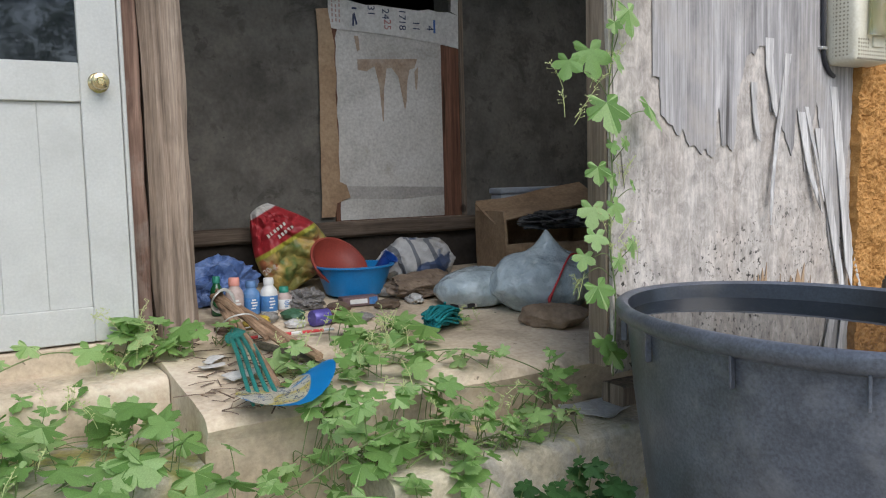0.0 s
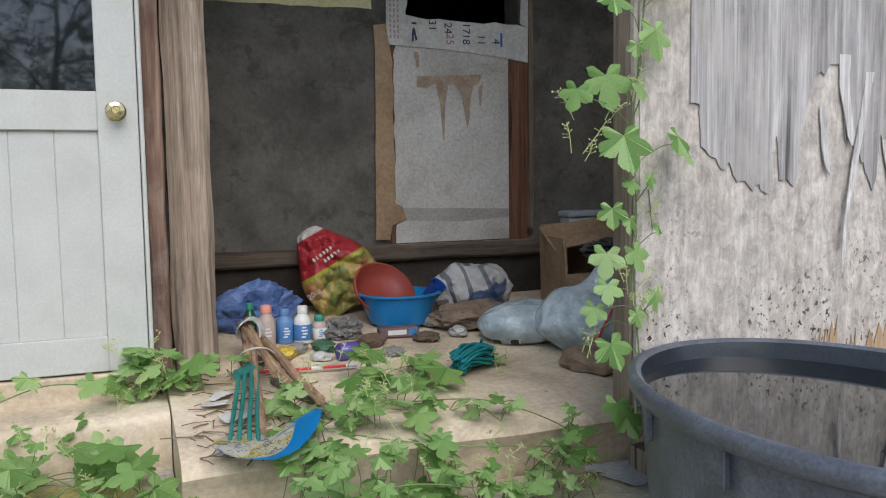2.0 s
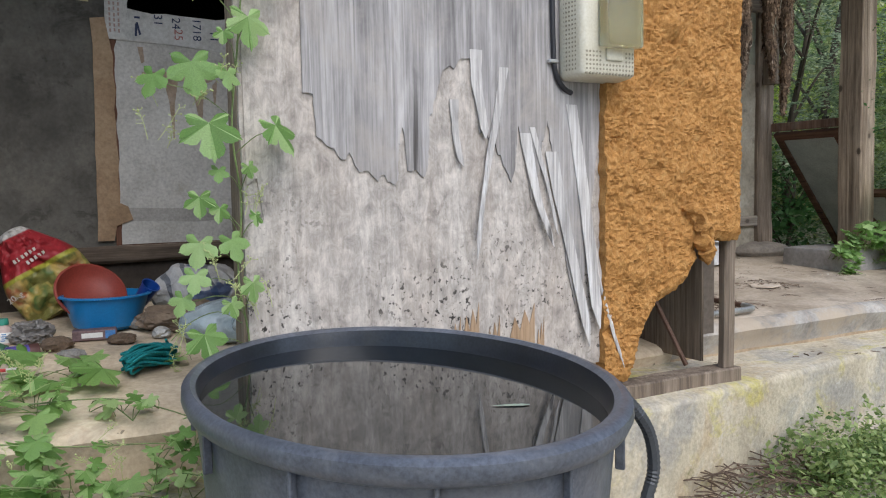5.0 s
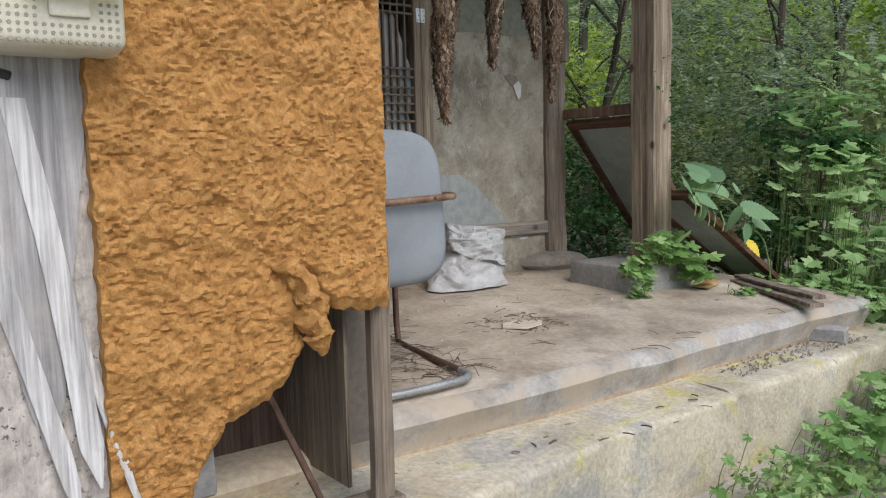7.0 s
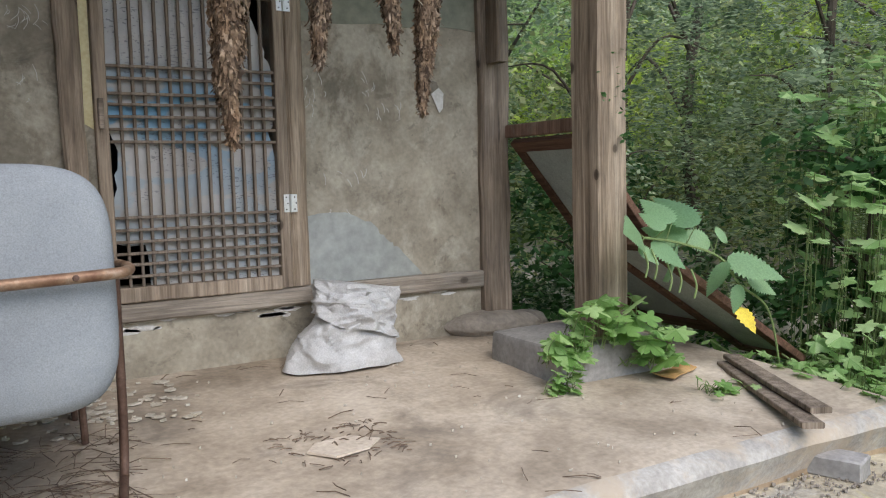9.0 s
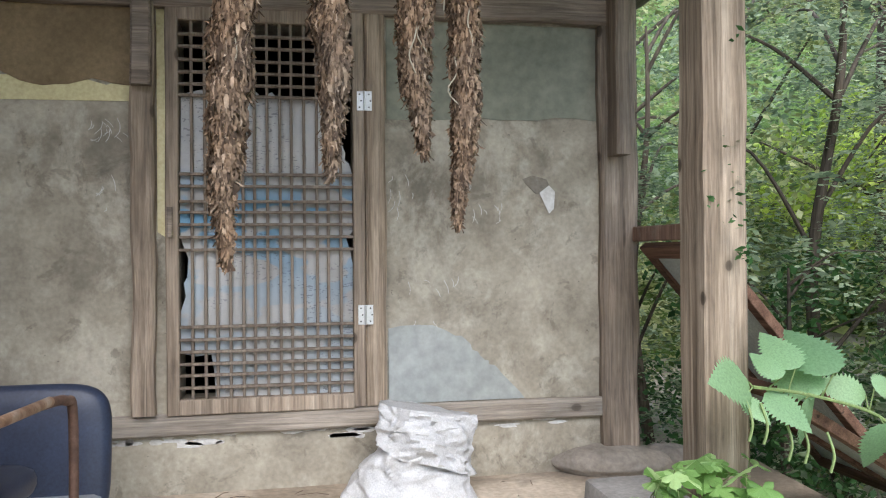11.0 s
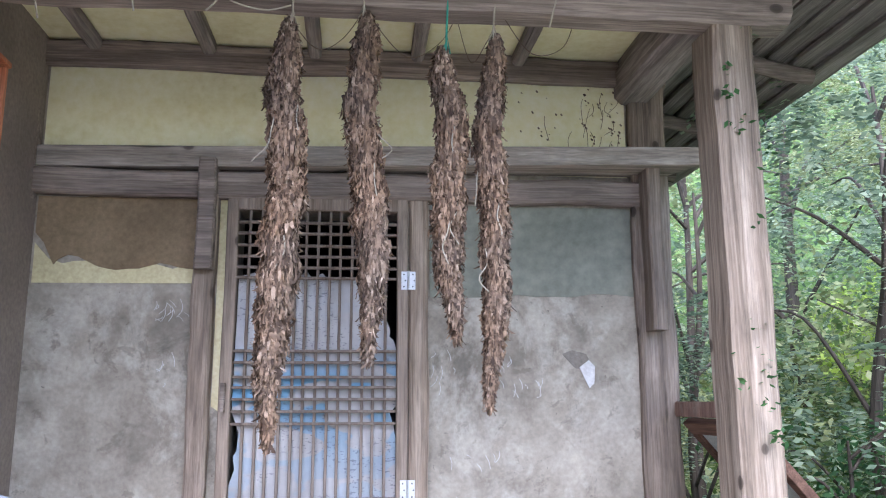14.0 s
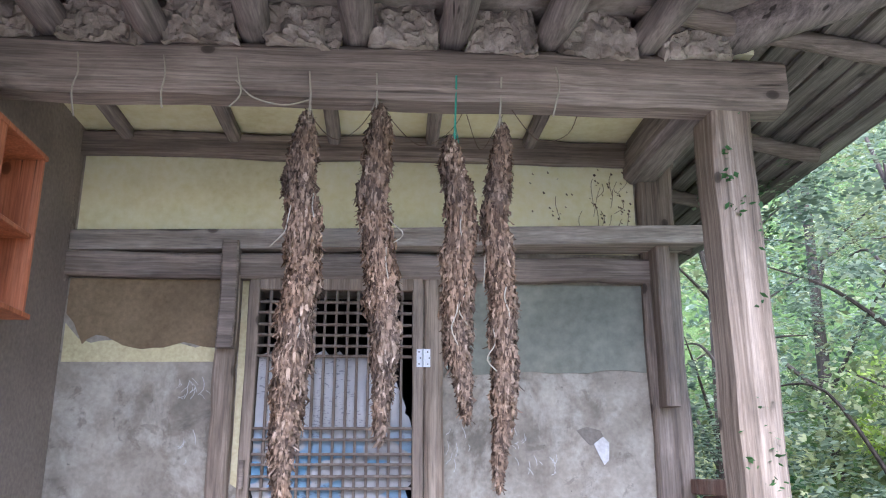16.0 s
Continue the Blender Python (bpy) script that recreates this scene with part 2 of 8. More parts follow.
# soil made paler so the mostly unseen yard reflects light under the eaves
M_soil = surface("pale_bounce_soil", [(0.34, 0.295, 0.235), (0.46, 0.41, 0.335), (0.55, 0.495, 0.41)], 3, 60, 0.95, 0.9, stain=((0.20, 0.20, 0.10), -0.02))
# near-black colour that puts the gloom of the closed rooms into their faces
M_gloom = plain("room_gloom", (0.03, 0.03, 0.032), 0.9, wear=0.3)
M_white = plain("white_door_paint", (0.49, 0.49, 0.452), 0.4, 0, 0.4, 0.08, 0.03, dirt=(0.40, 0.395, 0.355))


# ---- building blocks ----
def cube(bm, x0, x1, y0, y1, z0, z1):
    vs = [bm.verts.new((x, y, z)) for x in (x0, x1) for y in (y0, y1) for z in (z0, z1)]
    for a, b, c, d in ((0, 1, 3, 2), (4, 6, 7, 5), (0, 4, 5, 1), (2, 3, 7, 6), (0, 2, 6, 4), (1, 5, 7, 3)):
        bm.faces.new((vs[a], vs[b], vs[c], vs[d]))
    return vs


def soften(bm, w, seg=2):
    bmesh.ops.bevel(bm, geom=bm.edges[:], offset=w, segments=seg, affect="EDGES", profile=0.5)


def slab(x0, x1, y0, y1, z0, z1, round_=0.0, seg=2):
    bm = bmesh.new()
    cube(bm, x0, x1, y0, y1, z0, z1)
    if round_:
        soften(bm, round_, seg)
    return bm


def worn(bm, cuts, amount, size, seed=0, keep=None):
    """Divide a mesh and push its points about to look worn and hand-made."""
    bmesh.ops.subdivide_edges(bm, edges=bm.edges[:], cuts=cuts, use_grid_fill=True)
    for v in bm.verts:
        if keep and keep(v.co):
            continue
        d = noise.noise_vector(v.co / size + Vector((seed, seed * 1.7, 0)))
        v.co += d * amount
    return bm


def tube(bm, pts, radius, n=8, cap=True):
    """A round bar through points; radius may be a list."""
    pts = [Vector(p) for p in pts]
    rr = radius if isinstance(radius, (list, tuple)) else [radius] * len(pts)
    rings, side = [], None
    for i, p in enumerate(pts):
        d = (pts[min(i + 1, len(pts) - 1)] - pts[max(i - 1, 0)]).normalized()
        if side is None:
            side = d.orthogonal().normalized()
        side = (side - d * side.dot(d)).normalized()
        up = d.cross(side)
        rings.append([bm.verts.new(p + (side * math.cos(a) + up * math.sin(a)) * rr[i]) for a in [2 * math.pi * k / n for k in range(n)]])
    for a, b in zip(rings, rings[1:]):
        for k in range(n):
            bm.faces.new((a[k], a[(k + 1) % n], b[(k + 1) % n], b[k]))
    if cap:
        bm.faces.new(rings[0][::-1])
        bm.faces.new(rings[-1])
    return rings


def curve_pts(ctrl, n=8):
    """Smooth run of points through control points."""
    c = [Vector(p) for p in ctrl]
    out = []
    for i in range(len(c) - 1):
        p0, p1, p2, p3 = c[max(i - 1, 0)], c[i], c[i + 1], c[min(i + 2, len(c) - 1)]
        for k in range(n):
            t = k / n
            out.append(0.5 * (2 * p1 + (p2 - p0) * t + (2 * p0 - 5 * p1 + 4 * p2 - p3) * t * t + (3 * p1 - p0 - 3 * p2 + p3) * t ** 3))
    return out + [c[-1]]


def lathe(bm, prof, n=32, squash=1.0, at=(0, 0, 0)):
    """Turn a profile of (radius, height) round the z axis."""
    rings = []
    for r, z in prof:
        rings.append([bm.verts.new((at[0] + r * math.cos(2 * math.pi * k / n), at[1] + r * squash * math.sin(2 * math.pi * k / n), at[2] + z)) for k in range(n)])
    for a, b in zip(rings, rings[1:]):
        for k in range(n):
            bm.faces.new((a[k], a[(k + 1) % n], b[(k + 1) % n], b[k]))
    bm.faces.new(rings[0][::-1])
    bm.faces.new(rings[-1])
    return rings


def sheet_xz(bm, outline, y, thick):
    """A flat sheet with a free outline in x and z, standing at y, thick towards the viewer."""
    f = [bm.verts.new((x, y - thick, z)) for x, z in outline]
    k = [bm.verts.new((x, y, z)) for x, z in outline]
    bm.faces.new(f)
    bm.faces.new(k[::-1])
    n = len(f)
    for i in range(n):
        bm.faces.new((f[i], k[i], k[(i + 1) % n], f[(i + 1) % n]))
    bmesh.ops.recalc_face_normals(bm, faces=bm.faces[:])


def ragged(x0, z0, x1, z1, n, amp, seed):
    """Points along a torn edge from one end to the other."""
    rnd = random.Random(seed)
    return [(x0 + (x1 - x0) * i / n + rnd.uniform(-amp, amp) * 0.6, z0 + (z1 - z0) * i / n + rnd.uniform(-amp, amp)) for i in range(n + 1)]


def finish(name, bm, material, smooth=False):
    bmesh.ops.recalc_face_normals(bm, faces=bm.faces[:])
    me = bpy.data.meshes.new(name)
    bm.to_mesh(me)
    bm.free()
    me.materials.append(material)
    if smooth:
        me.polygons.foreach_set("use_smooth", [True] * len(me.polygons))
        me.set_sharp_from_angle(angle=radians(40))
    return me


def part(name, bm, material, parent, label="", smooth=False):
    ob = new(name, finish(name, bm, material, smooth))
    ob.parent = parent
    return tagged(ob, label) if label else ob


def struct(name, bm, material, label, smooth=False, category=""):
    return tagged(new(name, finish(name, bm, material, smooth)), label, category or name.split("_")[0], kind="structure")


def thing(name, label, category, at=(0, 0, 0), group="", turn=0.0):
    ob = new(name)
    ob.matrix_basis = pose(*at, 0, 0, turn)
    ob.empty_display_size = 0.1
    return tagged(ob, label, category, group)


# ---- levels ----
WALL, FRONT, SHED = 3.95, 3.05, 1.96


def floor_left(y):
    return 0.59 + max(0.0, y - 2.27) * 0.095


def floor_right(y):
    return 0.66 + (y - 2.2) * 0.047


def ground_z(x, y):
    s = min(max((x - 2.0) / 3.5, 0), 1)
    far = min(max((x - 7.0) / 4.0, 0), 1)
    return 0.16 * s * s * (3 - 2 * s) + 0.5 * far * far + 0.012 * noise.noise(Vector((x * 1.3, y * 1.3, 0)))


# ground: one sheet to the horizon, its soil paled to reflect light upward
bm = bmesh.new()
xs = [-400, -120, -50, -20, -10] + [-6 + 0.5 * i for i in range(45)] + [18, 22, 30, 60, 130, 400]
ys = [-400, -120, -50, -25, -12] + [-8 + 0.5 * i for i in range(41)] + [14, 18, 25, 40, 60, 130, 400]
grid = [[bm.verts.new((x, y, ground_z(x, y))) for y in ys] for x in xs]
for i in range(len(xs) - 1):
    for j in range(len(ys) - 1):
        bm.faces.new((grid[i][j], grid[i + 1][j], grid[i + 1][j + 1], grid[i][j + 1]))
struct("ground", bm, M_soil, "bare earth yard with weeds and moss, paled to bounce light", True)


def sloped(name, x0, x1, y0, y1, z0, level, mat, label, rnd=0.035, wob=0.012, edge=None, seed=1, under=0.0, riser=None):
    """A concrete platform with a rounded, worn front edge; edge(x) moves the front."""
    bm = bmesh.new()
    n = max(4, int((x1 - x0) / 0.08))
    prof = []
    rows_y = [(y0 + under, z0), (y0 + under, level(y0) - rnd * 2.4), (y0 + under * 0.35, level(y0) - rnd * 1.4), (y0, level(y0) - rnd * 0.8), (y0 + rnd * 0.3, level(y0) - rnd * 0.3), (y0 + rnd, level(y0))]
    m = max(3, int((y1 - y0) / 0.12))
    rows_y += [(y0 + rnd + (y1 - y0 - rnd) * k / m, level(y0 + rnd + (y1 - y0 - rnd) * k / m)) for k in range(1, m + 1)] + [(y1, z0)]
    for i in range(n + 1):
        x = x0 + (x1 - x0) * i / n
        off = edge(x) if edge else 0.0
        col = []
        for y, z in rows_y:
            fall = max(0.0, 1 - (y - y0) / (y1 - y0))
            d = noise.noise_vector(Vector((x * 4, y * 4, z * 4 + seed))) * wob
            col.append(bm.verts.new((x, y + off * fall + d.y * fall, z + (d.z * 0.5 if z > z0 + 0.01 else 0))))
        prof.append(col)
    for a, b in zip(prof, prof[1:]):
        for k in range(len(rows_y)):
            k2 = (k + 1) % len(rows_y)
            bm.faces.new((a[k], b[k], b[k2], a[k2]))
    bm.faces.new(prof[0])
    bm.faces.new(prof[-1][::-1])
    ob = struct(name, bm, mat, label, True, "floor")
    if riser:
        ob.data.materials.append(riser)
        ob.data.materials.append(M_nose)
        for p in ob.data.polygons:
            if p.center.y < y0 + rnd * 0.9:
                p.material_index = 2
            if p.normal.y < -0.55 and p.center.z < level(y0) - rnd * 2.2:
                p.material_index = 1
    return ob


sloped("floor_alcove", 0.57, 3.74, 2.27, WALL, -0.05, floor_left, M_concrete, "worn tan concrete platform under the eaves", 0.05, under=0.04)
sloped("floor_porch", 3.742, 6.95, 2.235, WALL, -0.05, floor_right, M_porch, "trodden grey-brown concrete porch floor", 0.06,
       edge=lambda x: 0.012 * math.sin(x * 2.3), under=0.045, riser=M_riser)
sloped("step_lower", 1.0, 3.2, 1.97, 2.30, -0.05, lambda y: 0.40, M_moss, "mossy lower concrete step below the platform", 0.03)
sloped("step_ledge", 3.0, 5.40, 1.85, 2.42, -0.05, lambda y: 0.485 + (y - 1.84) * 0.05, M_moss, "stained concrete ledge along the porch", 0.025,
       edge=lambda x: min(max(x - 3.3, 0) * 0.12, 0.16), seed=3)
sloped("step_ledge_far", 5.402, 7.1, 2.025, 2.45, -0.05, lambda y: 0.50, M_moss, "mossy end of the concrete ledge", 0.03, edge=lambda x: 0.012 * math.sin(x * 5), seed=4)
sloped("step_door", -2.5, 0.566, 2.72, 3.0, -0.05, lambda y: 0.62, M_concrete, "concrete threshold below the white door", 0.03)
sloped("step_door_low", -2.5, 0.564, 2.25, 2.74, -0.05, lambda y: 0.45, M_moss, "low overgrown concrete ledge", 0.04)

# back wall, with the openings of the window and the lattice door
OPEN_W = (1.78, 2.44, 2.12, 2.50)
OPEN_D = (4.60, 5.25, 1.09, 2.51)


def wall_with_hole(name, x0, x1, z0, z1, hole, mat, label, y0=WALL, y1=WALL + 0.16):
    a, b, c, d = hole
    bm = bmesh.new()
    for q in ((x0, a, z0, z1), (b, x1, z0, z1), (a, b, z0, c), (a, b, d, z1)):
        cube(bm, q[0], q[1], y0, y1, q[2], q[3])
    return struct(name, bm, mat, label)


wall_with_hole("wall_alcove", 0.5, 3.70, 0.3, 3.4, OPEN_W, M_sootshade, "sooty grey-brown plaster wall of the alcove, darkened for shade")
wall_with_hole("wall_porch", 3.702, 6.30, 0.3, 3.4, OPEN_D, M_plaster, "blotchy grey cement plaster wall of the porch")
# room shell added behind the openings, coloured near black for unlit space
struct("wall_room_back", slab(0.4, 6.5, 6.4, 6.5, 0, 3.6), M_gloom, "inner wall of the room behind, gloom in its colour")
struct("wall_room_left", slab(0.3, 0.4, 4.1, 6.5, 0, 3.6), M_gloom, "side wall of the room behind, gloom in its colour")
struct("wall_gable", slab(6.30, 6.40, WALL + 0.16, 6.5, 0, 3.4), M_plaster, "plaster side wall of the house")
struct("floor_room", slab(0.4, 6.3, 4.11, 6.4, 0.9, 1.0), M_gloom, "floor of the room behind, gloom in its colour")
struct("ceiling_room", slab(0.3, 6.4, 4.11, 6.5, 3.4, 3.5), M_gloom, "ceiling of the room behind, gloom in its colour")
struct("wall_partition", slab(3.70, 3.80, 2.10, WALL - 0.002, 0.66, 3.3), M_mudwall, "smooth brown plastered partition beside the porch")
struct("wall_alcove_side", slab(0.42, 0.52, 3.12, WALL - 0.002, 0.3, 3.3), M_sootshade, "plaster side wall of the alcove, soot and shade in its tone")

# ceiling and roof
CEIL = 3.22
struct("ceiling", slab(0.3, 6.45, 3.10, WALL - 0.002, CEIL, CEIL + 0.05), M_yellow, "pale yellow plastered porch ceiling between the joists")


# ---- posts, beams and roof ----
def timber(name, x0, x1, y0, y1, z0, z1, mat, label, rnd=0.012, wob=0.008, seed=0, cuts=None, cat="beam", kind="structure"):
    """A hewn timber with softened, slightly uneven faces, divided along its length."""
    bm = bmesh.new()
    size = (x1 - x0, y1 - y0, z1 - z0)
    ax = size.index(max(size))
    n = cuts or max(3, int(max(size) / 0.09))
    lo, o = [x0, y0, z0], [i for i in range(3) if i != ax]
    rings = []
    for k in range(n + 1):
        ring = []
        for a, b in ((0, 0), (1, 0), (1, 1), (0, 1)):
            for s in (0, 1):
                p = [0.0, 0.0, 0.0]
                p[ax] = lo[ax] + size[ax] * k / n
                ca, cb = a, b
                da, db = rnd * (1 - 2 * a), rnd * (1 - 2 * b)
                first = (a + b) % 2 == 0
                use_a = (s == 1) if first else (s == 0)
                p[o[0]] = lo[o[0]] + size[o[0]] * ca + (da if use_a else 0)
                p[o[1]] = lo[o[1]] + size[o[1]] * cb + (0 if use_a else db)
                v = Vector(p)
                d = noise.noise_vector(v * 3.1 + Vector((seed, 0, seed))) * wob + noise.noise_vector(v * 14 + Vector((seed, 0, seed))) * wob * 0.35
                d[ax] = 0
                ring.append(bm.verts.new(v + d))
        rings.append(ring)
    for a, b in zip(rings, rings[1:]):
        for k in range(8):
            bm.faces.new((a[k], a[(k + 1) % 8], b[(k + 1) % 8], b[k]))
    bm.faces.new(rings[0])
    bm.faces.new(rings[-1][::-1])
    me = finish(name, bm, mat, True)
    ob = new(name, me)
    return tagged(ob, label, cat, kind=kind)


timber("post_door", 0.605, 0.755, 3.05, 3.20, 0.60, 3.02, M_postdoor, "cracked weathered timber post beside the white door", 0.02, 0.014, 3, cat="post")
timber("trim_door_post", 0.535, 0.60, 3.06, 3.12, 0.62, 3.02, M_redboard, "split reddish board nailed beside the post", 0.006, 0.012, 5, cat="trim")
timber("post_porch_corner", 6.262, 6.408, 3.09, 3.27, 0.84, 2.995, M_post, "tall weathered square porch post with knots", 0.012, 0.008, 8, cat="post")
timber("post_wall_corner", 6.25, 6.41, 3.91, 4.05, 0.84, 3.3, M_postgrey, "grey timber corner post of the house wall", 0.012, 0.014, 12, cat="post")
timber("post_wall_inner", 3.72, 3.80, 3.88, 3.945, 2.3, 3.3, M_beam, "dark timber post in the porch corner", 0.008, 0.006, 14, cat="post")
timber("beam_front", -2.2, 6.53, 3.05, 3.20, 2.99, 3.185, M_beam, "long dark smoke-stained front beam", 0.03, 0.012, 17)
timber("beam_wall", 3.7, 6.42, 3.90, 3.948, 3.10, 3.215, M_beam, "dark timber wall plate under the ceiling", 0.012, 0.012, 19)
timber("beam_alcove", 0.5, 3.69, 3.89, 3.948, 2.55, 2.68, M_beam, "dark timber beam across the alcove wall", 0.012, 0.01, 23)
timber("beam_lintel", 3.80, 6.32, 3.89, 3.948, 2.555, 2.66, M_beam, "dark timber lintel over the lattice door", 0.01, 0.012, 27)
timber("sill_wall", 3.80, 6.25, 3.915, 3.948, 0.965, 1.045, M_sill, "pale weathered timber sill under the door", 0.008, 0.006, 37, cat="sill")
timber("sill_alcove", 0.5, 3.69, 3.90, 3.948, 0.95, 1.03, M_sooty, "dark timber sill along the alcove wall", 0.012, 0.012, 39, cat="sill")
timber("beam_gable", 6.20, 6.36, 3.2, 7.0, 3.02, 3.19, M_beam_y, "dark beam along the gable side", 0.03, 0.01, 41)

for i, x in enumerate((3.99, 4.45, 4.89, 5.32, 5.76, 6.24)):
    timber("rafter" if i == 0 else "rafter.%03d" % i, x - 0.028, x + 0.028, 3.2, WALL - 0.005, CEIL - 0.055, CEIL + 0.005, M_beam_y,
           "thin dark timber ceiling joist", 0.012, 0.006, 50 + i, cat="rafter")


def log(name, p, q, r0, r1, mat, label, seed=0, cat="rafter", n=14):
    p, q = Vector(p), Vector(q)
    bm = bmesh.new()
    k = max(4, int((q - p).length / 0.12))
    pts, rr = [], []
    for i in range(k + 1):
        t = i / k
        c = p.lerp(q, t) + noise.noise_vector(Vector((t * 3, seed, 0))) * 0.02
        pts.append(c)
        rr.append(r0 + (r1 - r0) * t + 0.008 * noise.noise(Vector((t * 6, seed, 3))))
    tube(bm, pts, rr, n)
    return tagged(new(name, finish(name, bm, mat, True)), label, cat, kind="structure")


ROOF = lambda y: 3.30 - (3.1 - y) * 0.10
for i in range(24):
    x = -1.9 + i * 0.345
    if x > 6.05:
        break
    log("eave_rafter" if i == 0 else "eave_rafter.%03d" % i, (x, 3.35, 3.285), (x + 0.03, 2.2, 3.16), 0.062, 0.05, M_beam_y, "round dark eave rafter log", i)
log("hip_rafter", (6.15, 3.35, 3.33), (7.0, 2.3, 3.25), 0.10, 0.085, M_beam_y, "thick diagonal hip rafter log", 77)
for i in range(5):
    y = 3.0 + i * 0.8
    log("side_rafter" if i == 0 else "side_rafter.%03d" % i, (6.0, y, 3.355), (7.06, y + 0.03, 3.14), 0.04, 0.034, M_beam, "round dark side eave rafter log", 90 + i)
M_eaveboard = wood("grey_eave_board", [(0.10, 0.085, 0.07), (0.21, 0.18, 0.15), (0.34, 0.30, 0.255)], "y")
for i in range(10):
    x0, lift = 6.13 + i * 0.107, 0.008 * math.sin(i * 4.7)
    y0 = 2.16 if i > 8 else 3.34 - 1.02 * (i / 9)
    ob = timber("eave_board" if i == 0 else "eave_board.%03d" % i, x0, x0 + 0.098 + 0.006 * math.sin(i * 2.3), y0, 7.1, -0.012, 0.012, M_eaveboard, "weathered board on the underside of the side eaves", 0.003, 0.006, 160 + i, cat="board")
    ob.matrix_basis = pose(0, 0, 3.385 + lift - (x0 - 6.1) * 0.19)

# mud infill between the rafter ends over the front beam, lumpy and broken
for i in range(24):
    x = -1.9 + i * 0.345
    if x > 6.1:
        break
    bm = bmesh.new()
    cube(bm, x + 0.05, x + 0.295, 3.03, 3.24, 3.165, 3.42)
    bmesh.ops.subdivide_edges(bm, edges=bm.edges[:], cuts=22, use_grid_fill=True)
    for v in bm.verts:
        c0 = v.co.copy()
        v.co += noise.noise_vector(c0 * 6) * 0.03 + noise.noise_vector(c0 * 22) * 0.018
        v.co.y += 0.045 * (noise.voronoi(c0 * 24)[0][0] - 0.35) + 0.02 * noise.noise(c0 * 60)
    struct("mud_infill" if i == 0 else "mud_infill.%03d" % i, bm, M_mud, "crumbling mud infill between rafter ends", True, "wall")


def roof_plane(name, corners, thick, mat, label):
    bm = bmesh.new()
    lo = [bm.verts.new(c) for c in corners]
    hi = [bm.verts.new(Vector(c) + Vector((0, 0, thick))) for c in corners]
    bm.faces.new(lo[::-1])
    bm.faces.new(hi)
    n = len(lo)
    for i in range(n):
        bm.faces.new((lo[i], lo[(i + 1) % n], hi[(i + 1) % n], hi[i]))
    bmesh.ops.subdivide_edges(bm, edges=bm.edges[:], cuts=10, use_grid_fill=True)
    for v in bm.verts:
        v.co.z += 0.02 * noise.noise(v.co * 5)
    return struct(name, bm, mat, label, True, "roof")


M_eave = surface("eave_underside", [(0.15, 0.13, 0.11), (0.30, 0.26, 0.22), (0.48, 0.43, 0.37)], 6, 40, 0.95, 0.9, dist=0.015)
roof_plane("roof_front", [(-2.4, 2.12, 3.22), (7.2, 2.12, 3.20), (6.1, 3.3, 3.36), (6.1, 5.4, 4.2), (-2.4, 5.4, 4.2), (-2.4, 3.3, 3.36)], 0.12, M_eave,
           "mud and brushwood underside of the front eaves")
roof_plane("roof_side", [(7.2, 2.122, 3.19), (7.2, 7.2, 3.19), (6.1, 7.2, 3.46), (6.1, 3.302, 3.38)], 0.12, M_eave, "planked dark underside of the side eaves")
M_tiles = surface("roof_tiles", [(0.06, 0.06, 0.065), (0.11, 0.11, 0.115), (0.17, 0.17, 0.17)], 6, 40, 0.8, 0.5)
roof_plane("roof_back", [(-2.4, 5.42, 4.2), (7.2, 5.42, 4.2), (7.2, 9.5, 3.1), (-2.4, 9.5, 3.1)], 0.12, M_tiles, "dark tiled rear roof slope")

# ---- white door ----
wd = thing("door_1", "closed white panelled door with glass upper half", "door", (0, 0, 0))
wd["kind"] = "structure"
bm = bmesh.new()
Y0, Y1 = 2.985, 3.025
for q in ((-0.42, -0.29, 0.72, 2.75), (0.387, 0.515, 0.72, 2.75), (-0.29, 0.387, 0.72, 0.84), (-0.29, 0.387, 1.535, 1.665), (-0.29, 0.387, 2.62, 2.75)):
    cube(bm, q[0], q[1], Y0, Y1, q[2], q[3])
soften(bm, 0.003, 1)
part("frame", bm, M_white, wd)
for i in range(5):
    x = -0.29 + i * 0.1354
    bm = slab(x + 0.0002, x + 0.1352, 3.0, 3.014, 0.84, 1.535, 0.0018, 1)
    part("panel", bm, M_white, wd)
M_glass, nt, b = nodes_of("dark_window_glass", 0.03, 0, 0.7)
b.inputs["Base Color"].default_value = (0.012, 0.014, 0.016, 1)
part("pane", slab(-0.29, 0.387, 3.002, 3.008, 1.665, 2.62), M_glass, wd, "dark glass pane reflecting trees")
M_brass = plain("worn_brass", (0.60, 0.50, 0.27), 0.25, 0.9, 0.5, 0.2)
knob = bmesh.new()
lathe(knob, [(0.001, 0.0), (0.034, 0.0), (0.034, 0.004), (0.030, 0.008), (0.016, 0.011), (0.013, 0.026), (0.018, 0.032), (0.026, 0.038), (0.029, 0.048), (0.026, 0.058),
             (0.014, 0.063), (0.011, 0.060), (0.001, 0.060)], 24)
bmesh.ops.transform(knob, matrix=pose(0.445, Y0, 1.60, 90, 0, 0), verts=knob.verts[:])
part("door_knob", knob, M_brass, wd, "round worn brass knob", True)
struct("door_frame", slab(0.518, 0.533, 2.99, 3.10, 0.62, 3.0, 0.003, 1), M_white, "narrow white door jamb", category="trim")
struct("door_sill", slab(-2.4, 0.533, 2.97, 3.08, 0.60, 0.713, 0.006, 1), M_concrete, "concrete door sill", category="sill")
struct("wall_door_left", slab(-2.4, -0.424, 2.99, 3.12, 0.3, 3.3), M_plaster, "plaster wall beside the white door")
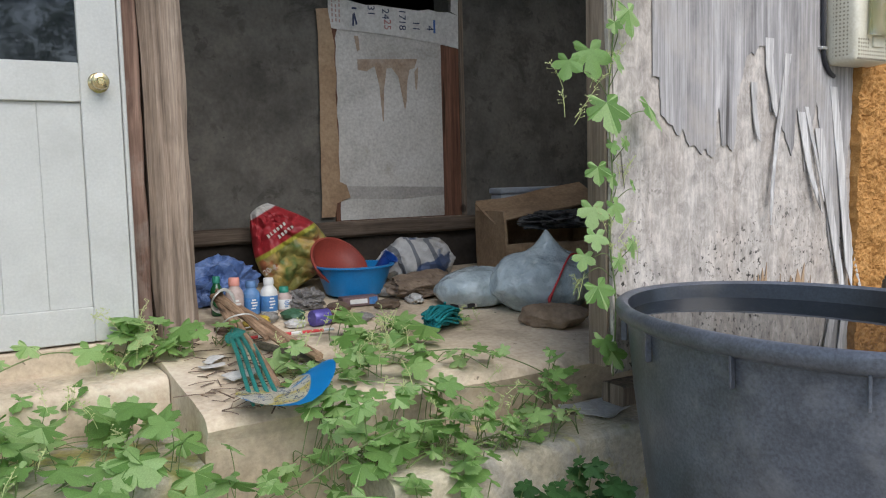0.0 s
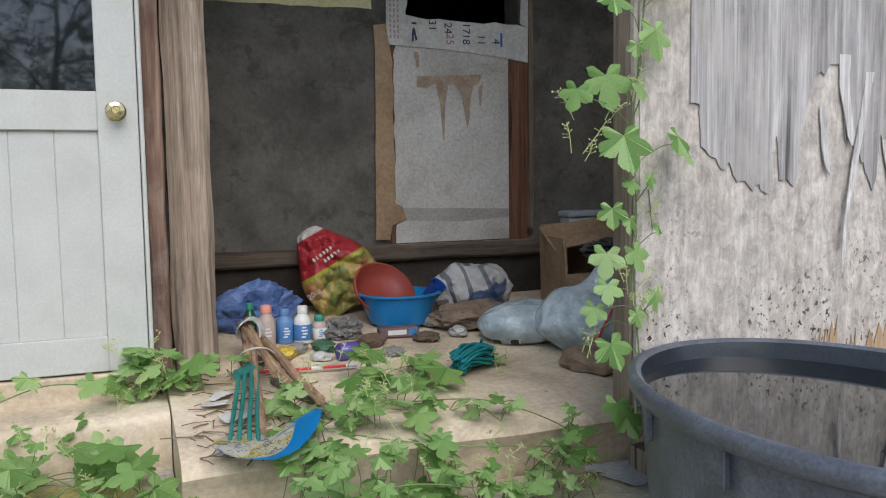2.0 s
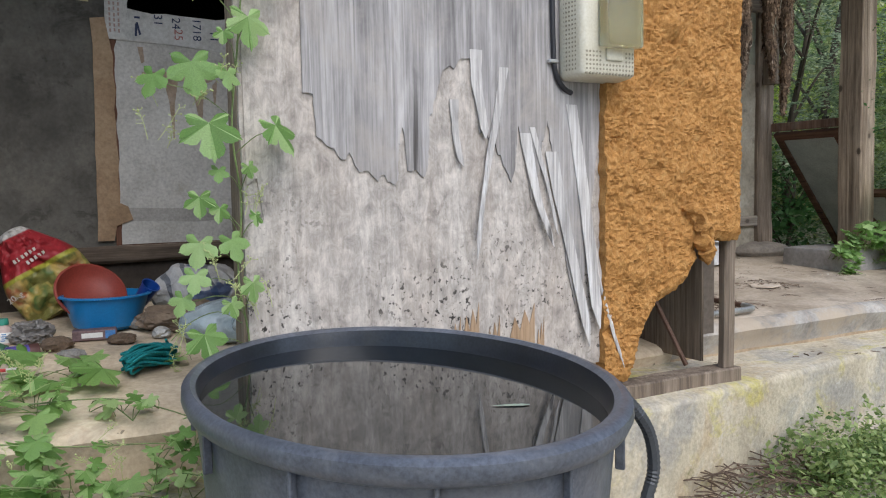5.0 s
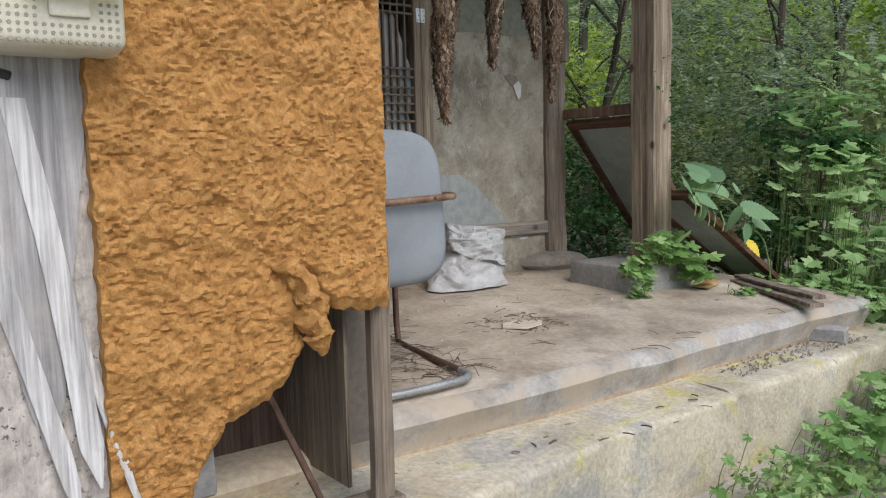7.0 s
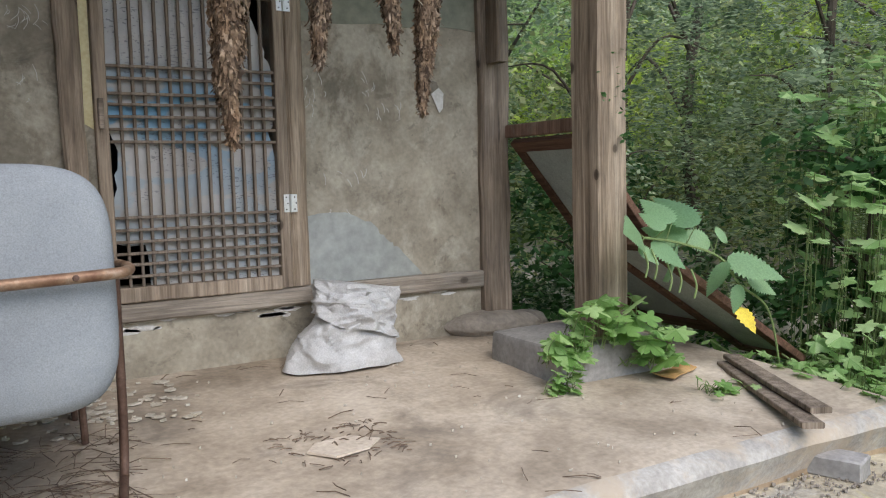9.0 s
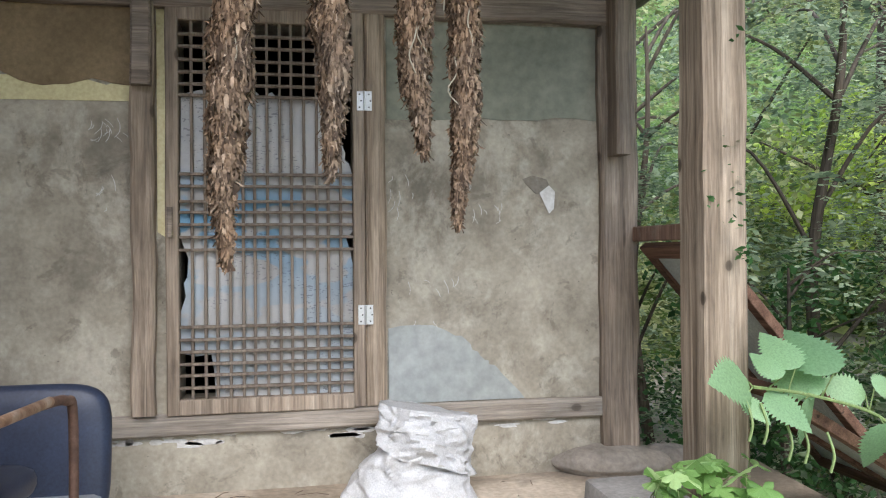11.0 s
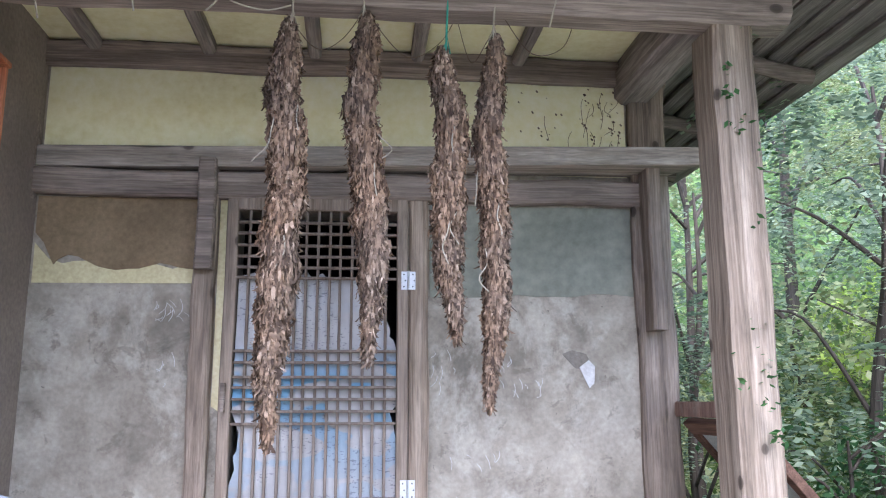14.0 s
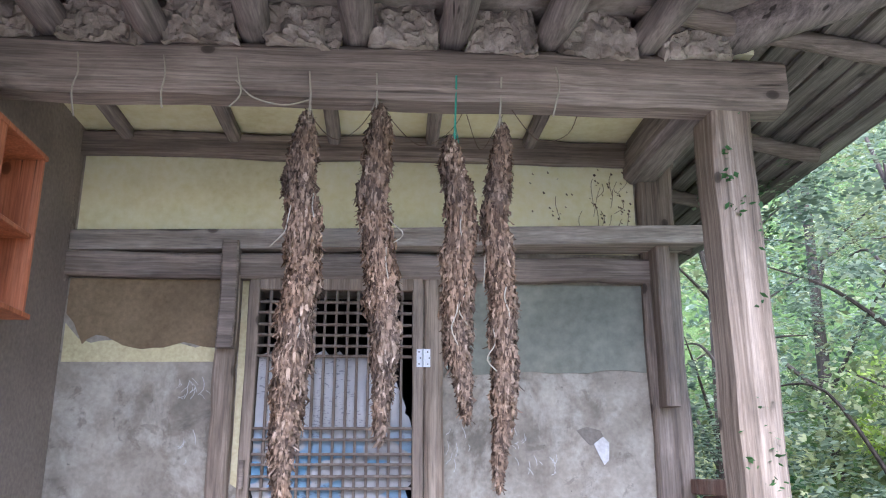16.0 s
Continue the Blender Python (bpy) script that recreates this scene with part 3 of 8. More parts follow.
struct("wall_door_top", slab(-0.422, 0.533, 2.99, 3.12, 2.754, 3.3), M_plaster, "plaster over the white door")
struct("wall_door_inner", slab(-2.4, 0.41, 3.6, 3.7, 0.3, 3.3), M_gloom, "unseen wall inside the door, gloom in its colour")

# ---- lattice door ----
ld = thing("door_2", "closed old wooden lattice door with torn papered panes", "door")
ld["kind"] = "structure"
LX0, LX1, LZ0, LZ1 = 4.602, 5.243, 1.10, 2.505
LY = 3.925


def stile(x0, x1, z0, z1, seed, name="frame_bar", y0=LY - 0.022, y1=LY + 0.03, mat=None):
    ob = timber(name, x0, x1, y0, y1, z0, z1, mat or M_leaf_wood, "", 0.004, 0.003, seed)
    del ob["kind"], ob["category"]
    ob.parent = ld
    return ob


stile(4.556, LX0, 1.043, 2.555, 1)
stile(LX1, 5.288, 1.05, 2.565, 2)
stile(LX0, LX1, 1.043, LZ0, 3)
stile(LX0, LX1, LZ1, 2.56, 4)
NB = 13
bar_v = finish("lattice_bar", slab(-0.0055, 0.0055, LY - 0.008, LY + 0.012, LZ0, LZ1, 0.002, 1), M_lattice)
for i in range(NB):
    ob = new("lattice_bar", bar_v)
    ob.location.x = LX0 + (LX1 - LX0) * (i + 1) / (NB + 1) + 0.002 * math.sin(i * 2.1)
    ob.parent = ld
bar_h = finish("lattice_rail", slab(LX0, LX1, LY - 0.013, LY + 0.006, -0.0055, 0.0055, 0.002, 1), M_lattice)
for z in (2.455, 2.41, 2.36, 2.315, 2.27, 2.228, 1.935, 1.89, 1.833, 1.793, 1.747, 1.70, 1.653, 1.367, 1.319, 1.274, 1.229, 1.187, 1.141):
    ob = new("lattice_rail", bar_h)
    ob.location.z = z
    ob.parent = ld


def printed_paper():
    m, nt, b = nodes_of("old_newsprint", 0.9)
    v = coords(nt)
    base = ramp(nt, noise_tex(nt, v, 5, 6), [(0.3, (0.34, 0.325, 0.30)), (0.6, (0.50, 0.49, 0.465)), (0.8, (0.57, 0.56, 0.53))])
    sx = nt.nodes.new("ShaderNodeSeparateXYZ")
    nt.links.new(v, sx.inputs[0])
    zr = nt.nodes.new("ShaderNodeMapRange")
    zr.inputs[1].default_value, zr.inputs[2].default_value = 1.1, 2.3
    nt.links.new(sx.outputs[2], zr.inputs[0])
    band = ramp(nt, zr.outputs[0], [(0.0, grey(0.15)), (0.3, grey(0.25)), (0.42, grey(0.5)), (0.58, grey(0.95)), (0.66, grey(0.5)), (0.72, grey(0.05))])
    patch = ramp(nt, noise_tex(nt, coords(nt, (3.0, 1, 6.0)), 1.7, 2, 0.4), [(0.47, grey(0)), (0.50, grey(1))])
    f = mix(nt, 1.0, band, patch, "MULTIPLY")
    c = mix(nt, f, base, (0.15, 0.34, 0.50))
    txt = ramp(nt, noise_tex(nt, coords(nt, (1, 1, 2.5)), 60, 2, 0.5), [(0.60, grey(0)), (0.64, grey(0.6))])
    tp = ramp(nt, noise_tex(nt, v, 4.5, 2, 0.4), [(0.52, grey(0)), (0.56, grey(1))])
    c = mix(nt, mix(nt, 1.0, txt, tp, "MULTIPLY"), c, (0.10, 0.10, 0.12))
    nt.links.new(c, b.inputs["Base Color"])
    return m


M_news = printed_paper()
bm = bmesh.new()
out = [(LX0 + 0.125, LZ0 + 0.0), (LX1, LZ0), (LX1, 1.60)] + ragged(LX1, 1.61, LX1 - 0.02, 1.70, 4, 0.012, 3) + [(LX1, 1.72), (LX1, 1.93)]
out += ragged(LX1, 1.93, LX1 - 0.03, 2.02, 4, 0.01, 5) + ragged(LX1 - 0.10, 2.235, LX0 + 0.005, 2.25, 16, 0.018, 7)
out += [(LX0, 1.70), (LX0 + 0.03, 1.62), (LX0 + 0.025, 1.55), (LX0 + 0.012, 1.53), (LX0 + 0.02, 1.48), (LX0, 1.42), (LX0, 1.27)]
out += [(LX0 + 0.05, 1.255), (LX0 + 0.11, 1.26), (LX0 + 0.12, 1.20)]
sheet_xz(bm, out, LY + 0.02, 0.001)
part("paper", bm, M_news, ld, "torn grey-blue newsprint pasted behind the lattice")
M_steel = plain("zinc_steel", (0.62, 0.62, 0.60), 0.4, 0.7, 0.5, 0.15)
M_screw = plain("dark_screw", (0.10, 0.09, 0.08), 0.6, 0.5)
for z in (2.22, 1.40):
    bm = bmesh.new()
    cube(bm, 5.260, 5.284, LY - 0.028, LY - 0.023, z - 0.037, z + 0.037)
    cube(bm, 5.292, 5.317, LY - 0.028, LY - 0.023, z - 0.037, z + 0.037)
    tube(bm, [(5.288, LY - 0.03, z - 0.038), (5.288, LY - 0.03, z + 0.038)], 0.005, 8)
    h = part("hinge", bm, M_steel, ld, "plain zinc butt hinge")
    bm = bmesh.new()
    for x in (5.270, 5.306):
        for dz in (-0.025, 0, 0.025):
            tube(bm, [(x + (0.006 if dz == 0 else 0), LY - 0.0285, z + dz), (x + (0.006 if dz == 0 else 0), LY - 0.0295, z + dz)], 0.0035, 6)
    part("screw", bm, M_screw, h)
stile(4.565, 4.585, 1.70, 1.81, 66, "pull_bar", LY - 0.045, LY - 0.024, M_beam)
timber("jamb_left", 4.437, 4.518, 3.88, 3.948, 1.05, 2.56, M_leaf_wood, "uneven weathered left door jamb", 0.01, 0.014, 71, cat="trim")
timber("jamb_right", 5.291, 5.372, 3.908, 3.948, 1.05, 2.56, M_post, "knotty right door jamb", 0.01, 0.008, 75, cat="trim")
timber("bracket_left", 4.445, 4.515, 3.84, 3.94, 2.25, 2.70, M_beam, "dark timber bracket under the shelf plank", 0.008, 0.008, 81, cat="bracket")
timber("bracket_right", 6.275, 6.335, 3.80, 3.905, 2.02, 2.70, M_postgrey, "short timber bracket under the shelf plank", 0.008, 0.008, 83, cat="bracket")

# ---- plywood front of the shed ----
def plywood_mat():
    m, nt, b = nodes_of("weathered_plywood", 0.85, 0, 0.25)
    v = coords(nt, (1, 1, 0.14))
    g1, g2 = noise_tex(nt, v, 11, 9, 0.72, 0.9), noise_tex(nt, v, 90, 4, 0.7)
    c = ramp(nt, g1, [(0.25, (0.31, 0.275, 0.24)), (0.5, (0.45, 0.405, 0.36)), (0.75, (0.58, 0.535, 0.48))])
    c = mix(nt, 0.3, c, ramp(nt, g2, [(0.3, grey(0.2)), (0.7, grey(0.8))]), "OVERLAY")
    w = noise_tex(nt, coords(nt, (1, 1, 0.35)), 2.6, 6, 0.65)
    c = mix(nt, ramp(nt, w, [(0.46, grey(0)), (0.7, grey(0.45))]), c, (0.47, 0.385, 0.315))
    w3 = noise_tex(nt, coords(nt, (1, 1, 0.7)), 24, 8, 0.75, 0.5)
    c = mix(nt, 0.6, c, ramp(nt, w3, [(0.32, grey(0.16)), (0.68, grey(0.78))]), "OVERLAY")
    sx = nt.nodes.new("ShaderNodeSeparateXYZ")
    nt.links.new(coords(nt), sx.inputs[0])
    zr = nt.nodes.new("ShaderNodeMapRange")
    zr.inputs[1].default_value, zr.inputs[2].default_value, zr.inputs[3].default_value, zr.inputs[4].default_value = 0.90, 1.42, 1.0, 0.0
    nt.links.new(sx.outputs[2], zr.inputs[0])
    s1 = ramp(nt, noise_tex(nt, coords(nt, (1, 1, 0.9)), 52, 3, 0.6), [(0.585, grey(0)), (0.615, grey(1))])
    s2 = ramp(nt, noise_tex(nt, coords(nt), 5, 4, 0.6), [(0.42, grey(0)), (0.58, grey(1))])
    f = mix(nt, 1.0, mix(nt, 1.0, s1, s2, "MULTIPLY"), zr.outputs[0], "MULTIPLY")
    c = mix(nt, f, c, (0.045, 0.04, 0.035))
    nt.links.new(c, b.inputs["Base Color"])
    bump(nt, b, mix(nt, 0.5, g1, g2), 0.5, 0.004)
    return m


M_ply = plywood_mat()
M_veneer = wood("silvery_veneer", [(0.19, 0.178, 0.172), (0.315, 0.297, 0.285), (0.44, 0.417, 0.40)], "z", relief=0.6, knots=False, coarse=0.8, dirt=(0.42, 0.375, 0.33))
M_plyinner = wood("bare_inner_ply", [(0.26, 0.17, 0.10), (0.40, 0.27, 0.165), (0.50, 0.37, 0.25)], "z", relief=0.5, knots=False)
ply = thing("plywood_panel", "grey weathered plywood sheet with peeling veneer and black mould", "panel")
ply["kind"] = "structure"


def ply_right(z):
    return 3.19 - 0.085 * min(1.0, max(0.0, (z - 0.62) / 0.8)) - 0.02 * min(1.0, max(0.0, (z - 1.4) / 0.6))


bm = bmesh.new()
left = ragged(1.80, 0.60, 1.77, 2.9, 26, 0.006, 11)
right = [(ply_right(z) + random.uniform(-0.004, 0.004), z) for z in [2.9 - i * 0.08 for i in range(29)]]
sheet_xz(bm, left + right, SHED, 0.016)
part("sheet", bm, M_ply, ply)


def px(p):
    """Places on the plywood face in centimetres from its lower left corner."""
    return (1.77 + p[0] / 100, 0.60 + p[1] / 100)


bm = bmesh.new()
tear = [(20, 230), (20, 96), (23, 96), (24, 84), (27, 82), (31, 77), (34, 79), (37, 73), (40, 74), (43, 70), (45.5, 73), (47.5, 69), (49.5, 71), (50.5, 84), (51.8, 88), (53, 74), (56, 73),
        (58.5, 71.5), (60, 74), (61, 90), (66, 105), (70, 107), (74, 110), (77, 108), (79, 86), (84, 84), (88, 76), (91, 70), (92.5, 74), (94, 88), (97, 82), (99, 64), (101, 62),
        (103, 80), (106, 90), (110, 70), (114, 40), (117, 28), (121, 36), (128, 86), (130, 130), (129, 230)]
rnd = random.Random(8)
fine = [tear[0], tear[1]]
for p, q in zip(tear[1:], tear[2:-2]):
    m = max(2, int(math.hypot(q[0] - p[0], q[1] - p[1]) / 1.3))
    for i in range(1, m + 1):
        f = i / m
        fine.append((p[0] + (q[0] - p[0]) * f + rnd.uniform(-0.25, 0.25), p[1] + (q[1] - p[1]) * f + rnd.choice((-1.6, -0.4, 0.3, 1.2)) * rnd.random()))
fine += tear[-2:]
sheet_xz(bm, [px(p) for p in fine], SHED - 0.018, 0.004)
part("veneer", bm, M_veneer, ply, "silver-grey top veneer torn off in jagged points")
bm = bmesh.new()
bar = [(1.79, 2.85), (1.86, 2.85), (1.87, 1.75), (1.90, 1.55), (1.88, 1.45), (1.86, 1.30), (1.845, 1.2), (1.83, 1.32), (1.80, 1.30)]
sheet_xz(bm, bar, SHED - 0.019, 0.003)
part("veneer", bm, M_ply, ply, "narrow veneer strip at the edge")


def curl(a, b, w0, w1, out_, seed):
    """A strip of veneer peeling away from the sheet."""
    bm = bmesh.new()
    n = 9
    rnd = random.Random(seed)
    lft, rgt = [], []
    for i in range(n + 1):
        t = i / n
        w = (w0 + (w1 - w0) * t) * 1.5 * (1 if i < n else 0.15)
        x = a[0] + (b[0] - a[0]) * t + 0.006 * math.sin(t * 5 + seed)
        z = a[1] + (b[1] - a[1]) * t
        lft.append((x - w / 2 + rnd.uniform(-0.002, 0.002), z))
        rgt.append((x + w / 2 + rnd.uniform(-0.002, 0.002), z))
    sheet_xz(bm, lft + rgt[::-1], SHED - 0.0215, 0.003)
    zt, zl = a[1], b[1]
    for v in bm.verts:
        t = (zt - v.co.z) / (zt - zl)
        v.co.y -= out_ * t * t * 0.8
    part("veneer_strip", bm, M_strip, ply, "curled peeling strip of veneer")


M_strip = wood("pale_veneer_strip", [(0.34, 0.32, 0.30), (0.50, 0.475, 0.45), (0.62, 0.595, 0.565)], "z", relief=0.3)
for a, b_, w0, w1, o, s in [((88, 107), (76, 45), 0.022, 0.008, 0.035, 1), ((96, 86), (106, 48), 0.03, 0.012, 0.03, 2), ((78, 112), (80, 84), 0.03, 0.018, 0.012, 3),
                            ((100, 88), (109, 52), 0.015, 0.006, 0.02, 5), ((108, 80), (122, 12), 0.035, 0.02, 0.02, 4), ((116, 96), (127, 18), 0.03, 0.03, 0.026, 6),
                            ((121, 60), (137, 3), 0.02, 0.006, 0.04, 7), ((69, 96), (72, 75), 0.02, 0.012, 0.01, 8)]:
    curl(px(a), px(b_), w0, w1, o, s)
bm = bmesh.new()
for x0, x1, zt in ((66, 71, 27), (72, 78, 31), (81, 86, 26), (90, 100, 29), (101, 104, 24)):
    sheet_xz(bm, [px((x0, 4)), px((x1, 3))] + [px((x1 - (x1 - x0) * i / 5, zt - (i % 2) * 6 - i)) for i in range(6)], SHED - 0.018, 0.002)
part("bare_patch", bm, M_plyinner, ply, "bare orange-brown inner ply")
struct("shed_side_board", slab(1.785, 1.80, 1.965, 2.05, 0.62, 2.9, 0.002, 1), M_postgrey, "thin grey batten behind the plywood edge", category="trim")

# ---- orange foam front of the shed ----
M_foam = surface("orange_spray_foam", [(0.29, 0.135, 0.038), (0.435, 0.215, 0.064), (0.55, 0.305, 0.108)], 34, 210, 0.95, 1.0, dist=0.008, stain=((0.42, 0.215, 0.085), -0.03))
M_pipe = surface("rusty_steel", [(0.09, 0.04, 0.022), (0.19, 0.085, 0.045), (0.30, 0.17, 0.10)], 9, 80, 0.7, 0.4, metal=0.2)
foam = thing("foam_panel", "rough orange sprayed foam panel with a torn lower edge", "panel")
foam["kind"] = "structure"


def foam_bottom(x):
    pts = [(3.05, 0.58), (3.175, 0.57), (3.20, 0.64), (3.25, 0.765), (3.31, 0.845), (3.39, 0.878), (3.45, 0.91), (3.49, 0.97), (3.512, 1.165), (3.54, 1.155), (3.556, 1.10), (3.60, 1.072), (3.68, 1.06), (3.75, 1.064)]
    for (a, za), (b_, zb) in zip(pts, pts[1:]):
        if x <= b_:
            return za + (zb - za) * max(0.0, x - a) / (b_ - a)
    return pts[-1][1]


bm = bmesh.new()
STEP = 0.005
cols, low = [], []
for i in range(int(0.685 / STEP) + 1):
    x = 3.055 + i * STEP
    zb = foam_bottom(x) + 0.012 * noise.noise(Vector((x * 40, 0, 5)))
    low.append(zb)
    col = []
    for j in range(int((2.9 - 0.56) / STEP) + 1):
        z = max(0.56 + j * STEP, zb)
        p = Vector((x, 0.1373, z))
        q = p + noise.noise_vector(p * 11) * 0.02
        grain = noise.voronoi(q * 78)[0][0]
        clod = noise.voronoi(q * 27 + Vector((4.1, 0, 2.2)))[0][0]
        h = 0.020 * noise.noise(p * 4.5) + 0.012 * noise.noise(q * 12) + 0.010 * (0.5 - clod) + 0.0085 * (0.5 - grain) + 0.0085 * noise.noise(q * 105)
        h -= 0.030 * max(0.0, noise.noise(q * 19 + Vector((7.7, 1.1, 0))) - 0.32)
        for cx, cz, r, a in ((3.37, 1.86, 0.045, 0.035), (3.47, 1.09, 0.05, 0.03)):
            h += a * math.exp(-((x - cx) ** 2 + (z - cz) ** 2) / (r * r) * 1.5)
        lip = min(1.0, (z - zb) / 0.03)
        edge = min(1.0, (3.745 - x) / 0.02)
        col.append(bm.verts.new((x + 0.006 * noise.noise(p * 33 + Vector((9, 0, 0))), SHED - 0.026 - h * (0.35 + 0.65 * lip) * (0.5 + 0.5 * max(0, edge)) - 0.02 * lip, z)))
    cols.append(col)
for a in range(len(cols) - 1):
    for j in range(len(cols[0]) - 1):
        if 0.56 + (j + 1) * STEP > max(low[a], low[a + 1]):
            bm.faces.new((cols[a][j], cols[a + 1][j], cols[a + 1][j + 1], cols[a][j + 1]))
for v in [v for v in bm.verts if not v.link_faces]:
    bm.verts.remove(v)
geo = bmesh.ops.extrude_face_region(bm, geom=bm.faces[:])
for v in [g for g in geo["geom"] if isinstance(g, bmesh.types.BMVert)]:
    v.co.y = SHED + 0.004 + 0.01 * noise.noise(v.co * 15)
part("foam", bm, M_foam, foam, "", True)
bm = bmesh.new()
pts = curve_pts([(3.445, 1.925, 1.20), (3.475, 1.905, 1.17), (3.503, 1.89, 1.12), (3.518, 1.885, 1.065), (3.523, 1.888, 1.01), (3.518, 1.892, 0.995)], 12)
tube(bm, pts, [0.012 + 0.026 * math.sin(math.pi * min(1.0, 0.12 + 0.86 * i / (len(pts) - 1))) for i in range(len(pts))], 36)
for v in bm.verts:
    c0 = v.co.copy()
    v.co += noise.noise_vector(c0 * 26) * 0.018 + noise.noise_vector(c0 * 60) * 0.010 + noise.noise_vector(c0 * 140) * 0.004
part("torn_flap", bm, M_foam, foam, "curled torn piece of foam hanging down", True)

timber("post_shed", 3.716, 3.776, 1.968, 2.005, 0.545, 2.95, M_postgrey, "squared grey timber stud of the shed", 0.005, 0.006, 101, cat="post")
timber("sill_shed", 1.85, 3.80, 1.955, 2.06, 0.475, 0.545, M_postgrey, "weathered timber sill under the shed front", 0.006, 0.006, 103, cat="sill")
struct("shed_side_panel", slab(3.686, 3.697, 2.06, 2.41, 0.56, 3.0), M_postgrey, "thin grey board closing the shed side", category="panel")
M_shedboard = wood("brown_shed_board", [(0.045, 0.03, 0.024), (0.085, 0.055, 0.042), (0.13, 0.088, 0.068)], "z")
struct("shed_inner_board", slab(2.6, 3.697, 2.415, 2.43, 0.56, 2.6, 0.003, 1), M_shedboard, "brown board closing the shed behind the torn foam", category="panel")
bar = thing("angle_iron", "long rusty steel angle leaning on the shed edge", "metal bar")
bm = bmesh.new()
for s in (0, 1):
    d = 0.016 if s else 0.004
    e = 0.004 if s else 0.022
    vs = cube(bm, 0, d, 0, e, 0, 1)
    for v in vs:
        t = v.co.z
        v.co = Vector((3.776 + 0.034 * (1 - t) + v.co.x, 2.052 + 0.005 * (1 - t) + v.co.y, 0.49 + t * 2.4))
part("angle", bm, M_pipe, bar)

# ---- water tub ----
M_tub = plain("black_rubber_tub", (0.092, 0.102, 0.122), 0.40, 0, 0.5, 0.4, 0.1, dirt=(0.22, 0.22, 0.225))
M_water, nt, b = nodes_of("dark_water", 0.02, 0, 0.6)
b.inputs["Base Color"].default_value = (0.012, 0.014, 0.014, 1)
bump(nt, b, noise_tex(nt, coords(nt), 6, 3), 0.02, 0.01)
tub = thing("water_tub", "large dark grey rubber tub brimful of still water", "tub", (1.928, 1.305, 0.0), turn=-3)
TX, TY, TZ = 0.437, 0.630, 0.88


def ring_pts(scale, z, n=72, tilt=1.0):
    return [(TX * scale * math.cos(a), TY * scale * math.sin(a), z + tilt * 0.02 * TX * scale * math.cos(a)) for a in [2 * math.pi * k / n for k in range(n)]]


def skin(bm, loops, close=False):
    rr = [[bm.verts.new(p) for p in l] for l in loops]
    n = len(rr[0])
    for a, b_ in zip(rr, rr[1:]):
        for k in range(n):
            bm.faces.new((a[k], a[(k + 1) % n], b_[(k + 1) % n], b_[k]))
    return rr


bm = bmesh.new()
prof = [(0.74, 0.0, 0), (0.75, 0.01, 0), (0.90, 0.62, 0.5), (0.935, TZ - 0.055, 1), (0.955, TZ - 0.05, 1), (0.985, TZ - 0.042, 1), (1.0, TZ - 0.025, 1), (0.997, TZ - 0.008, 1), (0.98, TZ, 1), (0.955, TZ + 0.002, 1),
        (0.93, TZ - 0.006, 1), (0.92, TZ - 0.03, 1), (0.90, TZ - 0.10, 1), (0.75, 0.2, 0.5), (0.70, 0.05, 0)]
rr = skin(bm, [ring_pts(s, z, 72, t) for s, z, t in prof])
bm.faces.new(rr[0][::-1])
bm.faces.new(rr[-1])
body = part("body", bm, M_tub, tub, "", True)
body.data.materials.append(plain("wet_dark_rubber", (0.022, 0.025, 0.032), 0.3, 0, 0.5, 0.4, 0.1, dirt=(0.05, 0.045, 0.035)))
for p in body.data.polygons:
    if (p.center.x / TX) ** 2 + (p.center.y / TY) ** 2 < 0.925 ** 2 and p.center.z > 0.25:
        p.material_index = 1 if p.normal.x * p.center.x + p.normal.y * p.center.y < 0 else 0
bm = bmesh.new()
pts = [bm.verts.new((x, y, TZ - 0.046)) for x, y, z in ring_pts(0.914, 0, 72, 0)]
bm.faces.new(pts)
part("water", bm, M_water, tub, "still dark reflecting water")
for a in range(0, 360, 30):
    r = radians(a + 8)
    bm = slab(-0.004, 0.004, -0.012, 0.006, -0.08, 0.0, 0.002, 1)
    bmesh.ops.transform(bm, matrix=Matrix.Translation((TX * 0.945 * math.cos(r), TY * 0.945 * math.sin(r), TZ - 0.045 + 0.02 * TX * math.cos(r))) @ pose(0, 0, 0, 0, 0, a + 98), verts=bm.verts[:])
    part("rib", bm, M_tub, tub)

# shelf plank over the door, set askew: near the wall at one end, jutting out at the other
bm = bmesh.new()
pl = [(3.80, 3.948), (6.40, 3.948), (6.50, 3.74), (5.6, 3.80), (4.6, 3.87), (3.80, 3.90)]
lo, hi = [bm.verts.new((x, y, 2.665 + 0.012 * (x - 3.8))) for x, y in pl], [bm.verts.new((x, y, 2.752 + 0.008 * (x - 3.8))) for x, y in pl]
bm.faces.new(lo[::-1])
bm.faces.new(hi)
for i in range(6):
    bm.faces.new((lo[i], lo[(i + 1) % 6], hi[(i + 1) % 6], hi[i]))
soften(bm, 0.004, 1)
struct("shelf_rail", bm, M_sill, "long timber shelf plank askew above the door", category="shelf")


# ---- painted and papered patches on the walls (each a thin layer of its own) ----
def layer(name, outline, y, mat, label, thick=0.004, cat="wall paint"):
    bm = bmesh.new()
    sheet_xz(bm, outline, y, thick)
    return struct(name, bm, mat, label, category=cat)


